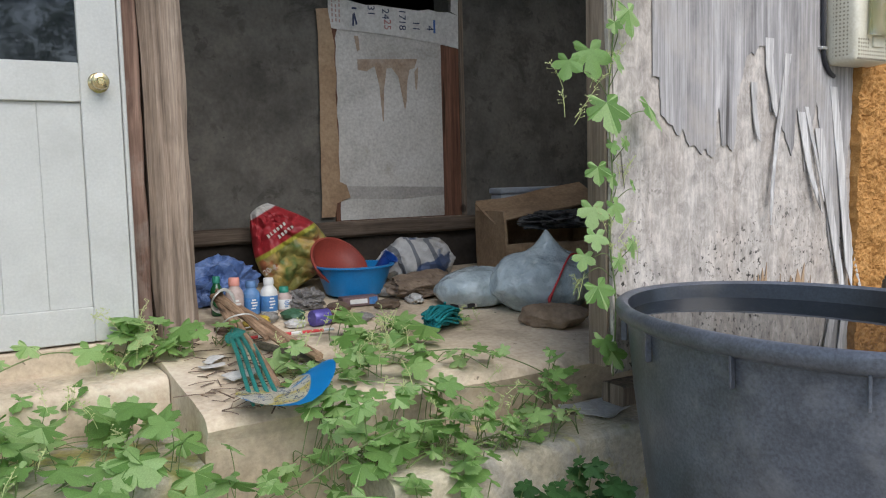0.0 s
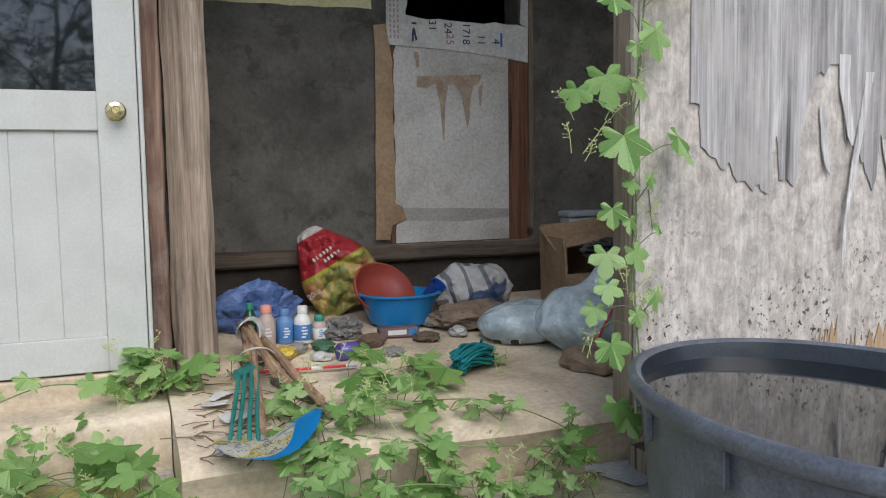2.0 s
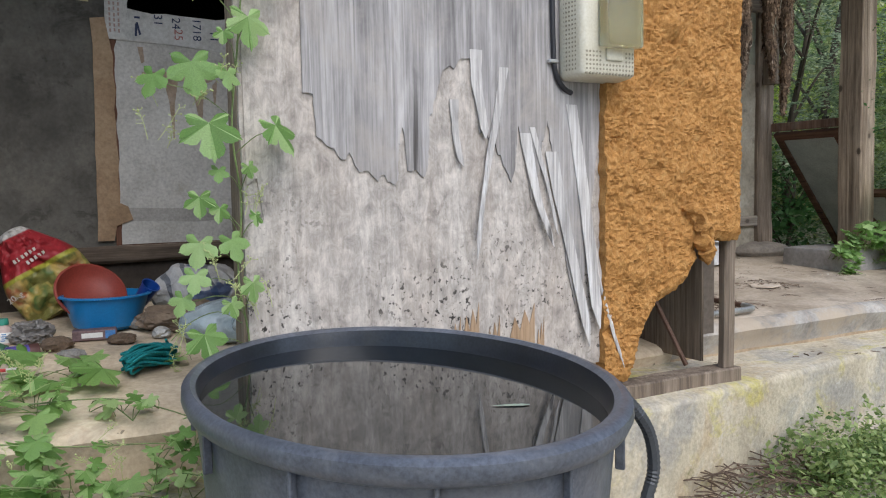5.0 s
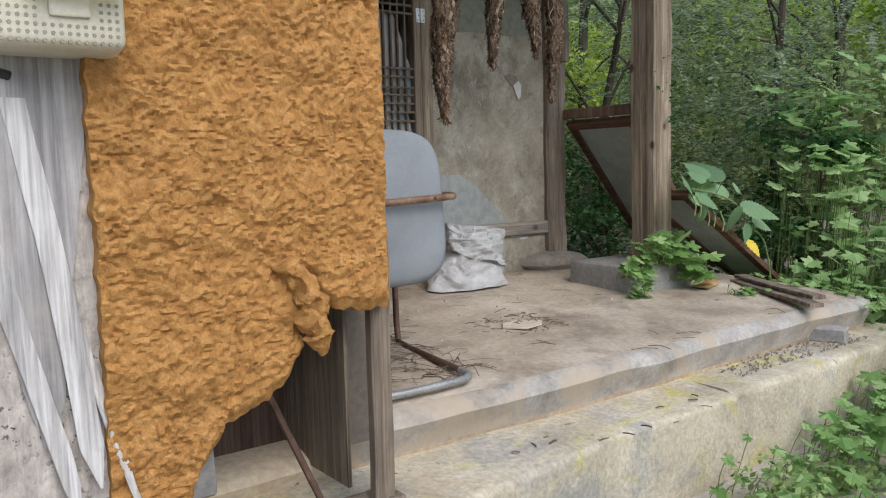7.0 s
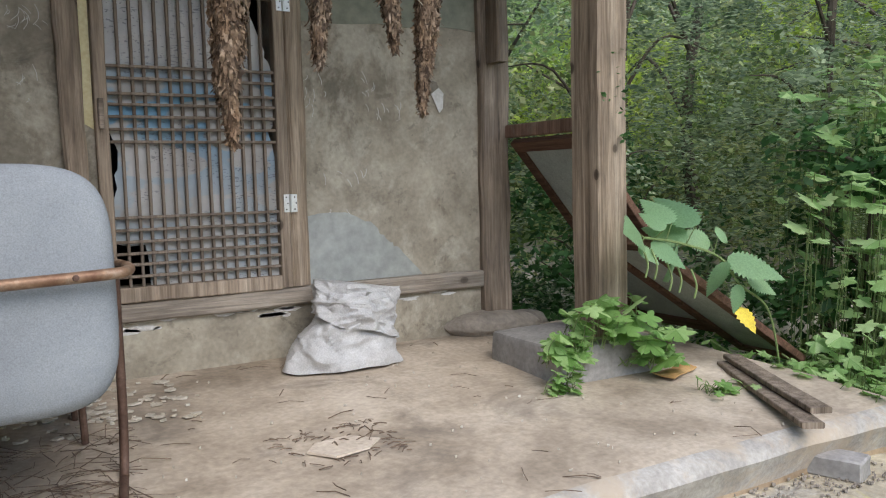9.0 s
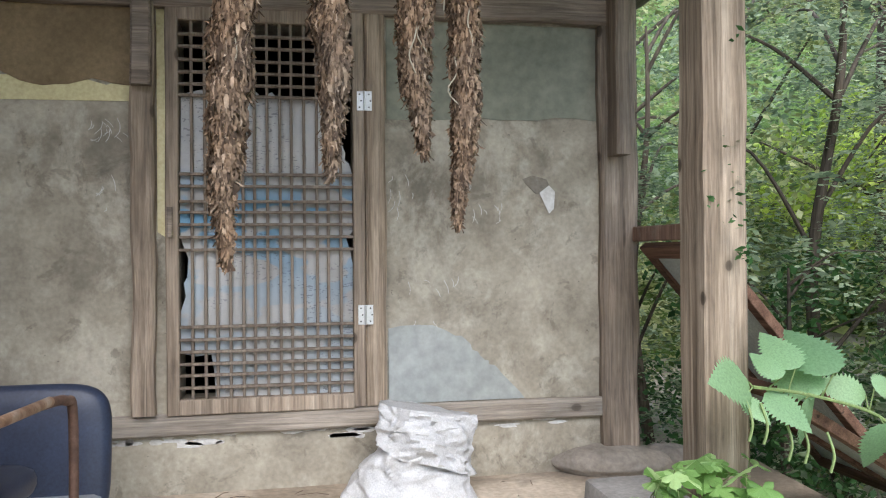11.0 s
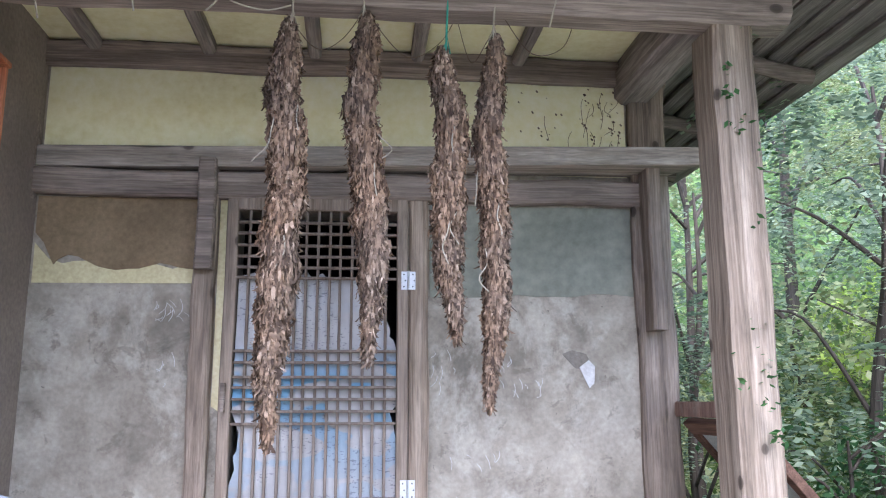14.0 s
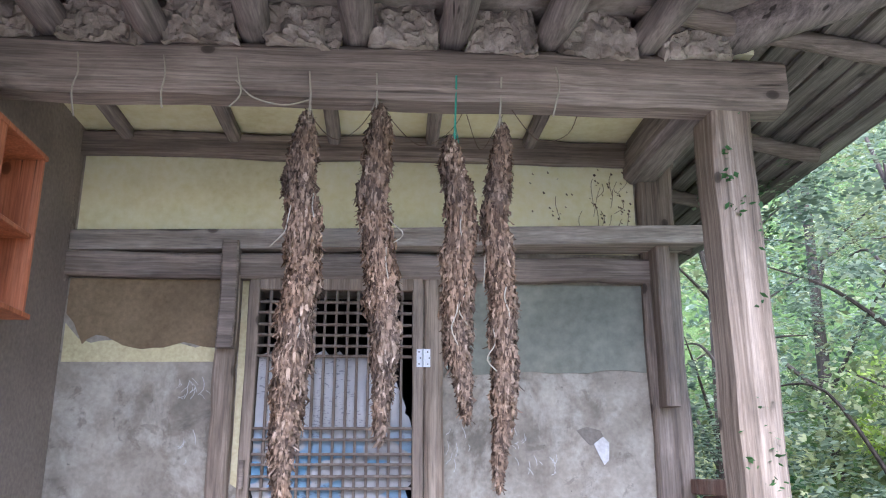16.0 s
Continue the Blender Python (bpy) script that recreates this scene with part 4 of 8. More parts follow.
W = WALL - 0.001
# thin near-black brown band on the wall below the alcove sill
layer("soot_base", [(0.53, 0.66), (3.69, 0.66), (3.69, 0.948), (0.53, 0.948)], W, surface("black_brown_base", [(0.03, 0.024, 0.019), (0.05, 0.04, 0.032), (0.08, 0.064, 0.05)], 3, 40, 0.95, 0.4), "near-black brown band along the base of the alcove wall")
layer("paint_cream", [(0.53, 2.185), (0.82, 2.19)] + ragged(0.9, 2.192, 1.56, 2.20, 8, 0.004, 1) + [(1.635, 2.20)] + ragged(1.62, 2.25, 1.49, 2.42, 7, 0.02, 2) + ragged(1.44, 2.45, 1.50, 2.545, 3, 0.015, 3) + [(0.53, 2.545)],
      W, M_cream, "cream paint flaking from the upper alcove wall")
layer("paint_cream_right", [(2.52, 2.38), (3.69, 2.40), (3.69, 2.545), (2.52, 2.545)], W, M_cream, "cream paint beside the alcove window")
layer("paint_yellow_band", [(3.81, 2.69), (6.24, 2.69), (6.24, 3.105), (3.81, 3.105)], W, M_yellow, "pale yellow painted band under the ceiling")
layer("paint_green", [(5.38, 2.16)] + ragged(5.5, 2.165, 6.15, 2.175, 8, 0.008, 4) + [(6.245, 2.17), (6.245, 2.55), (5.38, 2.55)], W, M_greenwash, "green-grey render on the upper wall")
layer("paint_blue", [(5.38, 1.047), (5.93, 1.047), (5.91, 1.075), (5.875, 1.11)] + ragged(5.83, 1.15, 5.71, 1.265, 9, 0.010, 5) + ragged(5.67, 1.30, 5.56, 1.345, 5, 0.007, 6) + [(5.50, 1.352), (5.43, 1.35), (5.38, 1.34)], W, M_bluewash, "bare blue-grey cement patch")
layer("paint_cream_left", [(3.81, 2.20), (4.47, 2.205), (4.47, 2.30)] + ragged(4.4, 2.27, 3.86, 2.29, 10, 0.02, 6) + [(3.81, 2.36)], W, M_cream, "strip of cream paint left on the wall")
layer("paper_brown", [(4.47, 2.26)] + ragged(4.40, 2.27, 4.30, 2.285, 3, 0.008, 7) + ragged(4.22, 2.25, 4.05, 2.27, 4, 0.012, 8) + ragged(3.98, 2.31, 3.88, 2.285, 3, 0.015, 9) + [(3.845, 2.36), (3.81, 2.40), (3.81, 2.55), (4.47, 2.55)],
      W - 0.005, M_brownpaper, "brown wallpaper hanging torn over the paint", 0.003, "wallpaper")
layer("paint_cream_gap", [(4.522, 1.72), (4.553, 1.70), (4.554, 2.55), (4.522, 2.55)], W, M_cream, "cream strip showing between jamb and door frame")
M_chip = surface("white_chip", [(0.45, 0.43, 0.39), (0.58, 0.56, 0.52), (0.66, 0.64, 0.60)], 8, 80, 0.9, 0.3)
M_hole = surface("bare_mortar", [(0.14, 0.12, 0.095), (0.20, 0.175, 0.14), (0.26, 0.23, 0.19)], 8, 80, 0.95, 0.6)
layer("plaster_chip", [(5.955, 1.90), (5.93, 1.93), (5.97, 1.945), (6.03, 1.93), (6.045, 1.90), (6.02, 1.87), (5.985, 1.87)], W, M_hole, "chipped hole in the plaster", 0.003)
layer("plaster_chip_white", [(6.0, 1.875), (6.04, 1.905), (6.065, 1.88), (6.06, 1.81), (6.04, 1.79), (6.02, 1.83)], W - 0.0035, M_chip, "bare white plaster at the chip", 0.002)
# peeling whitewash under the sill
bm = bmesh.new()
rnd = random.Random(5)
for i in range(34):
    x, z = rnd.uniform(3.9, 6.1), rnd.uniform(0.925, 0.962)
    w, h = rnd.uniform(0.02, 0.09), rnd.uniform(0.006, 0.018)
    sheet_xz(bm, [(x + w * math.cos(a) * rnd.uniform(0.6, 1), z + h * math.sin(a) * rnd.uniform(0.6, 1)) for a in [2 * math.pi * k / 8 for k in range(8)]], W, 0.002)
tagged(new("whitewash_flakes", finish("whitewash_flakes", bm, M_chip)), "flakes of whitewash left below the sill", "paint", kind="stuff")

# ---- window of the alcove, boarded with paper and card ----
win = thing("window_1", "boarded alcove window with stained paper and torn calendar", "window")
win["kind"] = "structure"
M_paper = surface("stained_white_paper", [(0.36, 0.335, 0.30), (0.47, 0.45, 0.41), (0.56, 0.54, 0.50)], 3.5, 70, 0.9, 0.25, stain=((0.33, 0.285, 0.225), -0.02))
M_card = surface("brown_cardboard", [(0.20, 0.13, 0.075), (0.30, 0.20, 0.12), (0.38, 0.27, 0.17)], 4, 60, 0.9, 0.3)
M_calpaper = surface("calendar_paper", [(0.40, 0.385, 0.35), (0.52, 0.505, 0.47), (0.58, 0.565, 0.53)], 4, 60, 0.85, 0.2)
M_brownboard = wood("red_brown_board", [(0.08, 0.035, 0.022), (0.14, 0.065, 0.04), (0.19, 0.095, 0.06)], "z", relief=0.2)
M_ink = plain("blue_black_ink", (0.035, 0.045, 0.09), 0.9)
M_redink = plain("faded_red_ink", (0.36, 0.14, 0.12), 0.9)
part("window_frame", slab(1.70, 2.515, W - 0.03, W, 1.012, 1.035, 0.003, 1), M_postgrey, win)
part("window_frame", slab(2.49, 2.515, W - 0.03, W, 1.035, 2.57, 0.003, 1), M_postgrey, win)
part("window_frame", slab(1.70, 2.515, W - 0.03, W, 2.57, 2.60, 0.003, 1), M_postgrey, win)
bm = bmesh.new()
sheet_xz(bm, [(1.71, 1.036), (2.488, 1.036), (2.488, 2.05), (1.71, 2.05)], W - 0.004, 0.010)
part("board", bm, M_brownboard, win, "red-brown board behind the paper")
bm = bmesh.new()
sheet_xz(bm, [(1.735, 1.04), (2.37, 1.04), (2.37, 1.30), (2.371, 2.02)] + ragged(2.36, 2.05, 1.76, 2.04, 8, 0.006, 12) + ragged(1.74, 1.98, 1.735, 1.1, 20, 0.008, 13), W - 0.015, 0.002)
part("paper", bm, M_paper, win, "stained white paper sheet")
bm = bmesh.new()
for o in ([(1.86, 1.88), (2.22, 1.90), (2.20, 1.85), (2.17, 1.84), (2.155, 1.78), (2.145, 1.66), (2.135, 1.62), (2.12, 1.70), (2.10, 1.80), (2.06, 1.845), (2.03, 1.84), (2.01, 1.72), (2.005, 1.56), (1.998, 1.56), (1.985, 1.74), (1.96, 1.85), (1.91, 1.82), (1.86, 1.825)],
          [(1.845, 2.0), (1.87, 2.0), (1.875, 1.93), (1.86, 1.92)], [(2.20, 1.83), (2.225, 1.86), (2.215, 1.74), (2.205, 1.73)]):
    sheet_xz(bm, o, W - 0.0175, 0.001)
part("tear", bm, surface("rust_stain", [(0.27, 0.19, 0.13), (0.35, 0.265, 0.195), (0.42, 0.345, 0.27)], 14, 70, 0.9, 0.2), win, "brown torn strip showing through the paper")
bm = bmesh.new()
sheet_xz(bm, [(1.735, 1.22), (2.37, 1.20), (2.37, 1.155), (2.1, 1.14), (1.735, 1.155)], W - 0.0175, 0.001)
part("fold", bm, surface("greyed_paper", [(0.28, 0.26, 0.235), (0.34, 0.32, 0.29), (0.40, 0.38, 0.345)], 5, 70, 0.9, 0.3), win, "grey stained band on the paper")
bm = bmesh.new()
sheet_xz(bm, [(1.625, 1.06)] + [(1.70, 1.06)] + ragged(1.735, 1.2, 1.73, 1.95, 9, 0.012, 14) + [(1.70, 2.13), (1.635, 2.12)] + ragged(1.64, 2.0, 1.63, 1.2, 8, 0.006, 15), W - 0.02, 0.003)
part("card_strip", bm, M_card, win, "torn brown cardboard strip")
bm = bmesh.new()
sheet_xz(bm, [(1.63, 1.10), (1.79, 1.16), (1.77, 1.225), (1.74, 1.24), (1.66, 1.255), (1.63, 1.25)], W - 0.0235, 0.002)
part("card_scrap", bm, M_card, win, "torn scrap of cardboard")
bm = bmesh.new()
# calendar: a left strip, a top strip and the lower sheet round the dark hole
for o in ([(1.70, 2.03), (1.80, 2.025)] + ragged(1.805, 2.2, 1.82, 2.33, 4, 0.008, 17) + [(1.80, 2.37), (1.785, 2.39), (1.79, 2.49), (1.71, 2.565), (1.705, 2.3)],
          [(1.71, 2.567), (1.79, 2.49)] + ragged(1.84, 2.497, 2.40, 2.505, 8, 0.005, 18) + [(2.49, 2.565)],
          [(1.80, 2.025), (2.0, 2.02), (2.30, 1.995), (2.485, 1.97), (2.487, 2.15)] + ragged(2.42, 2.16, 1.86, 2.17, 9, 0.008, 19) + [(1.805, 2.18)],
          [(2.44, 2.17), (2.488, 2.15), (2.488, 2.56), (2.46, 2.52), (2.45, 2.36)]):
    sheet_xz(bm, o, W - 0.021, 0.0015)
part("calendar", bm, M_calpaper, win, "torn upside-down calendar sheet")


def writing(text, x, z, size, mat, parent, y, turn=0.0, name="writing"):
    cu = bpy.data.curves.new(name, "FONT")
    cu.body, cu.size, cu.align_x, cu.align_y, cu.extrude = text, size, "CENTER", "CENTER", 0.0006
    tmp = new(name, cu)
    me = bpy.data.meshes.new_from_object(tmp.evaluated_get(bpy.context.evaluated_depsgraph_get()))
    bpy.data.objects.remove(tmp)
    me.transform(pose(x, y, z, 90, 0, 0) @ pose(0, 0, 0, 0, 0, turn))
    me.materials.clear()
    me.materials.append(mat)
    ob = new(name, me)
    ob.parent = parent
    return ob


for text, x, z, mt in (("31", 1.945, 2.135, M_ink), ("24", 2.03, 2.125, M_ink), ("25", 2.04, 2.07, M_redink), ("18", 2.13, 2.075, M_ink), ("17", 2.13, 2.13, M_ink), ("11", 2.215, 2.075, M_ink), ("4", 2.30, 2.07, M_ink)):
    writing(text, x, z, 0.058, mt, win, W - 0.0235, -90)
bm = bmesh.new()
for o in ([(1.835, 2.05), (1.845, 2.05), (1.85, 2.11), (1.838, 2.11)], [(1.855, 2.055), (1.865, 2.06), (1.85, 2.12), (1.843, 2.115)], [(1.835, 2.135), (1.862, 2.135), (1.862, 2.145), (1.835, 2.145)]):
    sheet_xz(bm, o, W - 0.0228, 0.001)
part("writing_bar", bm, M_ink, win)
bm = bmesh.new()
sheet_xz(bm, [(2.325, 2.045), (2.337, 2.045), (2.337, 2.115), (2.325, 2.115)], W - 0.0228, 0.001)
part("writing_bar", bm, plain("blue_ink", (0.05, 0.12, 0.32), 0.9), win)
bm = bmesh.new()
rnd = random.Random(21)
for k in range(3):
    for i in range(14):
        z = 2.06 + i * 0.025 + rnd.uniform(0, 0.006)
        sheet_xz(bm, [(1.72 + k * 0.02, z), (1.728 + k * 0.02, z), (1.728 + k * 0.02, z + 0.016), (1.72 + k * 0.02, z + 0.016)], W - 0.0228, 0.0008)
part("small_print", bm, plain("faded_print", (0.36, 0.25, 0.22), 0.9), win, "rows of faded small print")

# switch plate on the post
M_ivory = plain("ivory_plastic", (0.66, 0.60, 0.42), 0.45, 0, 0.4, 0.12, 0.03, dirt=(0.45, 0.40, 0.27))
sw = thing("door_bell", "yellowed ivory doorbell push plate on the post", "doorbell", (0.667, 3.05, 2.125))
part("plate", slab(-0.036, 0.036, -0.018, 0.002, -0.06, 0.06, 0.004, 2), M_ivory, sw)
part("insert", slab(-0.022, 0.022, -0.021, -0.017, -0.03, 0.032, 0.002, 1), M_ivory, sw)
part("button", slab(-0.011, 0.011, -0.023, -0.020, 0.006, 0.022, 0.001, 1), M_ink, sw, "small dark push button")

# lamp unit on the plywood
M_beige = plain("beige_plastic", (0.62, 0.58, 0.46), 0.5, 0, 0.4, 0.15, 0.04, dirt=(0.45, 0.41, 0.30))
M_clear, nt, b = nodes_of("yellowed_clear_plastic", 0.25, 0, 0.5)
b.inputs["Base Color"].default_value = (0.72, 0.66, 0.42, 1)
b.inputs["Transmission Weight"].default_value = 0.85
box = thing("meter_box", "beige plastic meter box with yellowed clear window on the plywood", "meter box", (3.0, SHED - 0.016, 1.79))
bm = slab(-0.125, 0.125, -0.125, 0.0, -0.155, 0.155, 0.022, 4)
for v in bm.verts:
    if v.co.y < -0.05:
        v.co.x *= 0.93
        v.co.z *= 0.96
part("case", bm, M_beige, box, "", True)
part("backing", slab(-0.05, 0.10, -0.129, -0.1255, -0.05, 0.13, 0.002, 1), plain("grey_dial_plate", (0.40, 0.37, 0.27), 0.5), box, "dim grey meter plate behind the window")
part("window_cover", slab(-0.055, 0.108, -0.175, -0.130, -0.055, 0.135, 0.012, 3), M_clear, box, "yellowed clear plastic window", True)
part("tab", slab(-0.02, 0.05, -0.134, -0.122, -0.095, -0.055, 0.004, 2), M_beige, box)
# vent holes as small raised dots, the shade inside them given by colour
bm = bmesh.new()
for i in range(15):
    for j in range(6):
        x, z = -0.098 + i * 0.014, -0.068 - j * 0.014
        if not (-0.03 < x < 0.06 and z > -0.10):
            tube(bm, [(x, -0.121, z), (x, -0.1262, z)], 0.0042, 5)
for i in range(5):
    for j in range(17):
        y, z = -0.035 - i * 0.014, 0.11 - j * 0.0145
        tube(bm, [(-0.118, y, z), (-0.1235 + 0.009 * max(0, (-y - 0.05)) / 0.075, y, z)], 0.004, 5)
tagged(part("vent_hole", bm, plain("vent_shadow", (0.30, 0.27, 0.20), 0.7), box, "rows of shadow-coloured dots for the vent holes"), kind="stuff")
M_cable = plain("black_cable", (0.018, 0.018, 0.022), 0.5)
cab = thing("power_cable", "black electric cable clipped to the plywood", "cable")
bm = bmesh.new()
tube(bm, curve_pts([(2.845, SHED - 0.03, 2.6), (2.845, SHED - 0.03, 2.1), (2.85, SHED - 0.03, 1.75), (2.86, SHED - 0.03, 1.66), (2.89, SHED - 0.03, 1.615), (2.93, SHED - 0.022, 1.60)], 6), 0.009, 8)
part("cable", bm, M_cable, cab, "", True)
for z in (1.95, 1.70):
    part("clip", slab(2.828, 2.864, SHED - 0.042, SHED - 0.016, z - 0.006, z + 0.006, 0.003, 1), M_steel, cab, "small metal clip")


# ---- clutter in the alcove ----
def blob(size, seed, crinkle=0.12, freq=3.0, flat=True, sub=4, sharp=False):
    """A soft crumpled lump standing on z = 0."""
    bm = bmesh.new()
    bmesh.ops.create_icosphere(bm, subdivisions=sub, radius=1.0)
    o = Vector((seed * 3.3, seed * 1.7, seed))
    for v in bm.verts:
        p = v.co.copy()
        n = noise.noise(p * freq * 0.5 + o) + 0.5 * noise.noise(p * freq + o)
        fold = 0.0
        for f_, w_ in ((0.45, 1.0), (1.1, 0.55), (2.6, 0.22), (6.0, 0.05)):
            fold += w_ * ((1 - abs(noise.noise(p * freq * f_ + o * f_)) * 2) - 0.35)
        k = 1 + crinkle * ((1.4 if sharp else 0.7) * fold + n)
        q = p * k
        q = Vector((q.x * size[0], q.y * size[1], (q.z + 1) * size[2] * 0.5))
        if flat:
            q.z = max(q.z - size[2] * 0.1, 0.0)
        v.co = q
    return bm


def lump(name, at, size, seed, mat, label, cat, crinkle=0.12, freq=3.0, turn=0.0, sub=5, sharp=True):
    ob = new(name, finish(name, blob(size, seed, crinkle, freq, True, sub, sharp), mat, True))
    ob.matrix_basis = pose(*at, 0, 0, turn)
    return tagged(ob, label, cat)


def FL(x, y):
    return floor_left(y)


M_potato, nt, b = nodes_of("printed_feed_sack", 0.45)
v = coords(nt)
sx = nt.nodes.new("ShaderNodeSeparateXYZ")
nt.links.new(v, sx.inputs[0])
zone = nt.nodes.new("ShaderNodeMath")
zone.operation = "MULTIPLY_ADD"
nt.links.new(sx.outputs[0], zone.inputs[0])
zone.inputs[1].default_value = 0.10
nt.links.new(sx.outputs[2], zone.inputs[2])
vor = nt.nodes.new("ShaderNodeTexVoronoi")
vor.inputs["Scale"].default_value = 16
nt.links.new(v, vor.inputs["Vector"])
pot = ramp(nt, vor.outputs["Distance"], [(0.0, (0.50, 0.34, 0.12)), (0.55, (0.36, 0.23, 0.07)), (0.8, (0.08, 0.11, 0.03))])
var = ramp(nt, noise_tex(nt, v, 7, 2), [(0.42, (0.08, 0.15, 0.04)), (0.47, (0.45, 0.33, 0.09)), (0.55, (0.48, 0.37, 0.18)), (0.60, (0.42, 0.09, 0.06))])
c = mix(nt, 0.6, pot, var)
c = mix(nt, ramp(nt, zone.outputs[0], [(0.205, grey(0)), (0.21, grey(1))]), c, (0.36, 0.34, 0.05))
c = mix(nt, ramp(nt, zone.outputs[0], [(0.225, grey(0)), (0.23, grey(1))]), c, (0.30, 0.024, 0.03))
c = mix(nt, ramp(nt, zone.outputs[0], [(0.392, grey(0)), (0.396, grey(1))]), c, (0.46, 0.44, 0.41))
c = mix(nt, 0.35, c, ramp(nt, noise_tex(nt, v, 40, 4), [(0.3, grey(0.2)), (0.7, grey(0.8))]), "OVERLAY")
nt.links.new(c, b.inputs["Base Color"])
def pillow(w, h, d, seed, n=30, fold=0.012):
    """A filled flat sack in the xz plane, seamed at its edges."""
    bm = bmesh.new()
    sides = []
    for sg in (-1, 1):
        g = []
        for i in range(n + 1):
            row = []
            for j in range(n + 1):
                u, v = 2 * i / n - 1, 2 * j / n - 1
                t = (1 - u ** 4) * (1 - v ** 4)
                p = Vector((u * w / 2 * (1 - 0.06 * v * v), 0, h / 2 + v * h / 2 * (1 - 0.05 * u * u)))
                o = Vector((seed, seed * 2, seed * 0.7))
                f = sum(k * (0.6 - 2 * abs(noise.noise(p * q + o))) for q, k in ((7, 1.0), (15, 0.6), (34, 0.25)))
                p.y = sg * (d / 2 * t ** 0.6) + fold * f * (0.25 + 0.75 * min(1, t * 3)) * (1 if sg < 0 else 0.4)
                p.x *= 1 - 0.72 * max(0.0, v + 0.25) ** 1.6 / 1.43
                p += noise.noise_vector(p * 6 + o) * 0.012
                row.append(bm.verts.new(p))
            g.append(row)
        for i in range(n):
            for j in range(n):
                bm.faces.new((g[i][j], g[i + 1][j], g[i + 1][j + 1], g[i][j + 1]))
        sides.append(g)
    bmesh.ops.remove_doubles(bm, verts=bm.verts[:], dist=0.012 * 0.5)
    return bm


sack = thing("feed_sack", "printed red and yellow feed sack slumped in the alcove", "sack", (1.425, 3.72, FL(0, 3.62)))
bm = pillow(0.36, 0.43, 0.14, 3, 48, 0.036)
body = part("bag", bm, M_potato, sack, "", True)
body.matrix_basis = pose(0.05, 0.0, 0.06, -8, -34, -4)
M_printwhite = plain("print_white", (0.46, 0.42, 0.36), 0.6)
tx = writing("20kg", 0, 0, 0.036, M_printwhite, sack, 0)
tx.parent = body
tx.matrix_basis = pose(-0.145, -0.066, 0.165, 0, 0, 0)
for k, (x, z, nn) in enumerate(((-0.06, 0.285, 6), (-0.02, 0.252, 5))):
    bm = bmesh.new()
    for q in range(nn):
        sheet_xz(bm, [(q * 0.019, 0), (q * 0.019 + 0.012, 0.001 * q), (q * 0.019 + 0.011, 0.017), (q * 0.019 + 0.001, 0.018)], 0, 0.002)
    w_ = part("printed_word", bm, M_printwhite, body)
    w_.matrix_basis = pose(x, -0.068, z, 0, 0, 0)

M_bluebowl = plain("blue_plastic", (0.012, 0.20, 0.48), 0.35, 0, 0.5, 0.1, 0.02)
M_redbowl = plain("red_plastic", (0.26, 0.045, 0.030), 0.5, 0, 0.4, 0.15, 0.05)
basin = thing("wash_basin", "bright blue plastic wash basin", "basin", (1.60, 3.50, FL(0, 3.5)))
basin.scale = (1.08, 1.08, 1.08)
bm = bmesh.new()
lathe(bm, [(0.10, 0.0), (0.125, 0.012), (0.155, 0.10), (0.163, 0.128), (0.178, 0.130), (0.178, 0.136), (0.160, 0.137), (0.150, 0.10), (0.12, 0.018), (0.01, 0.014)], 48)
part("bowl", bm, M_bluebowl, basin, "", True)
part("foot_ring", (lambda q: (lathe(q, [(0.085, -0.004), (0.095, -0.004), (0.095, 0.004), (0.085, 0.004)], 40), q)[1])(bmesh.new()), M_bluebowl, basin)
col_ = thing("colander", "dull red plastic colander tipped in the basin", "colander", (1.545, 3.545, FL(0, 3.5) + 0.135))
bm = bmesh.new()
lathe(bm, [(0.02, -0.06), (0.09, -0.055), (0.125, -0.03), (0.142, 0.0), (0.152, 0.003), (0.152, 0.010), (0.142, 0.012), (0.12, -0.02), (0.085, -0.045), (0.01, -0.05)], 44)
bmesh.ops.transform(bm, matrix=pose(0, 0, 0.015, 50, 0, 14), verts=bm.verts[:])
part("bowl", bm, M_redbowl, col_, "", True)
# drain holes as closed discs, their inner shade put into a darker red
M_reddark = plain("red_hole_shade", (0.09, 0.018, 0.014), 0.7)
bm = bmesh.new()
for i in range(-6, 7):
    for j in range(-6, 7):
        if 1 < i * i + j * j < 38:
            lathe(bm, [(0.0032, -0.062), (0.0032, -0.056)], 6, 1, (i * 0.0145, j * 0.0145, 0.0))
bmesh.ops.transform(bm, matrix=pose(0, 0, 0.015, 50, 0, 14), verts=bm.verts[:])
tagged(part("drain_hole", bm, M_reddark, col_, "grid of shade-coloured discs for the drain holes"), kind="stuff")
cup = thing("blue_mug", "deep blue plastic mug lying against the basin", "mug", (1.765, 3.50, FL(0, 3.5) + 0.125))
bm = bmesh.new()
lathe(bm, [(0.03, -0.05), (0.032, -0.045), (0.038, 0.045), (0.042, 0.048), (0.042, 0.052), (0.036, 0.05), (0.03, -0.04), (0.01, -0.042)], 26)
bmesh.ops.transform(bm, matrix=pose(0, 0, 0.01, 30, 28, 0), verts=bm.verts[:])
part("body", bm, plain("deep_blue_plastic", (0.01, 0.055, 0.26), 0.35), cup, "", True)

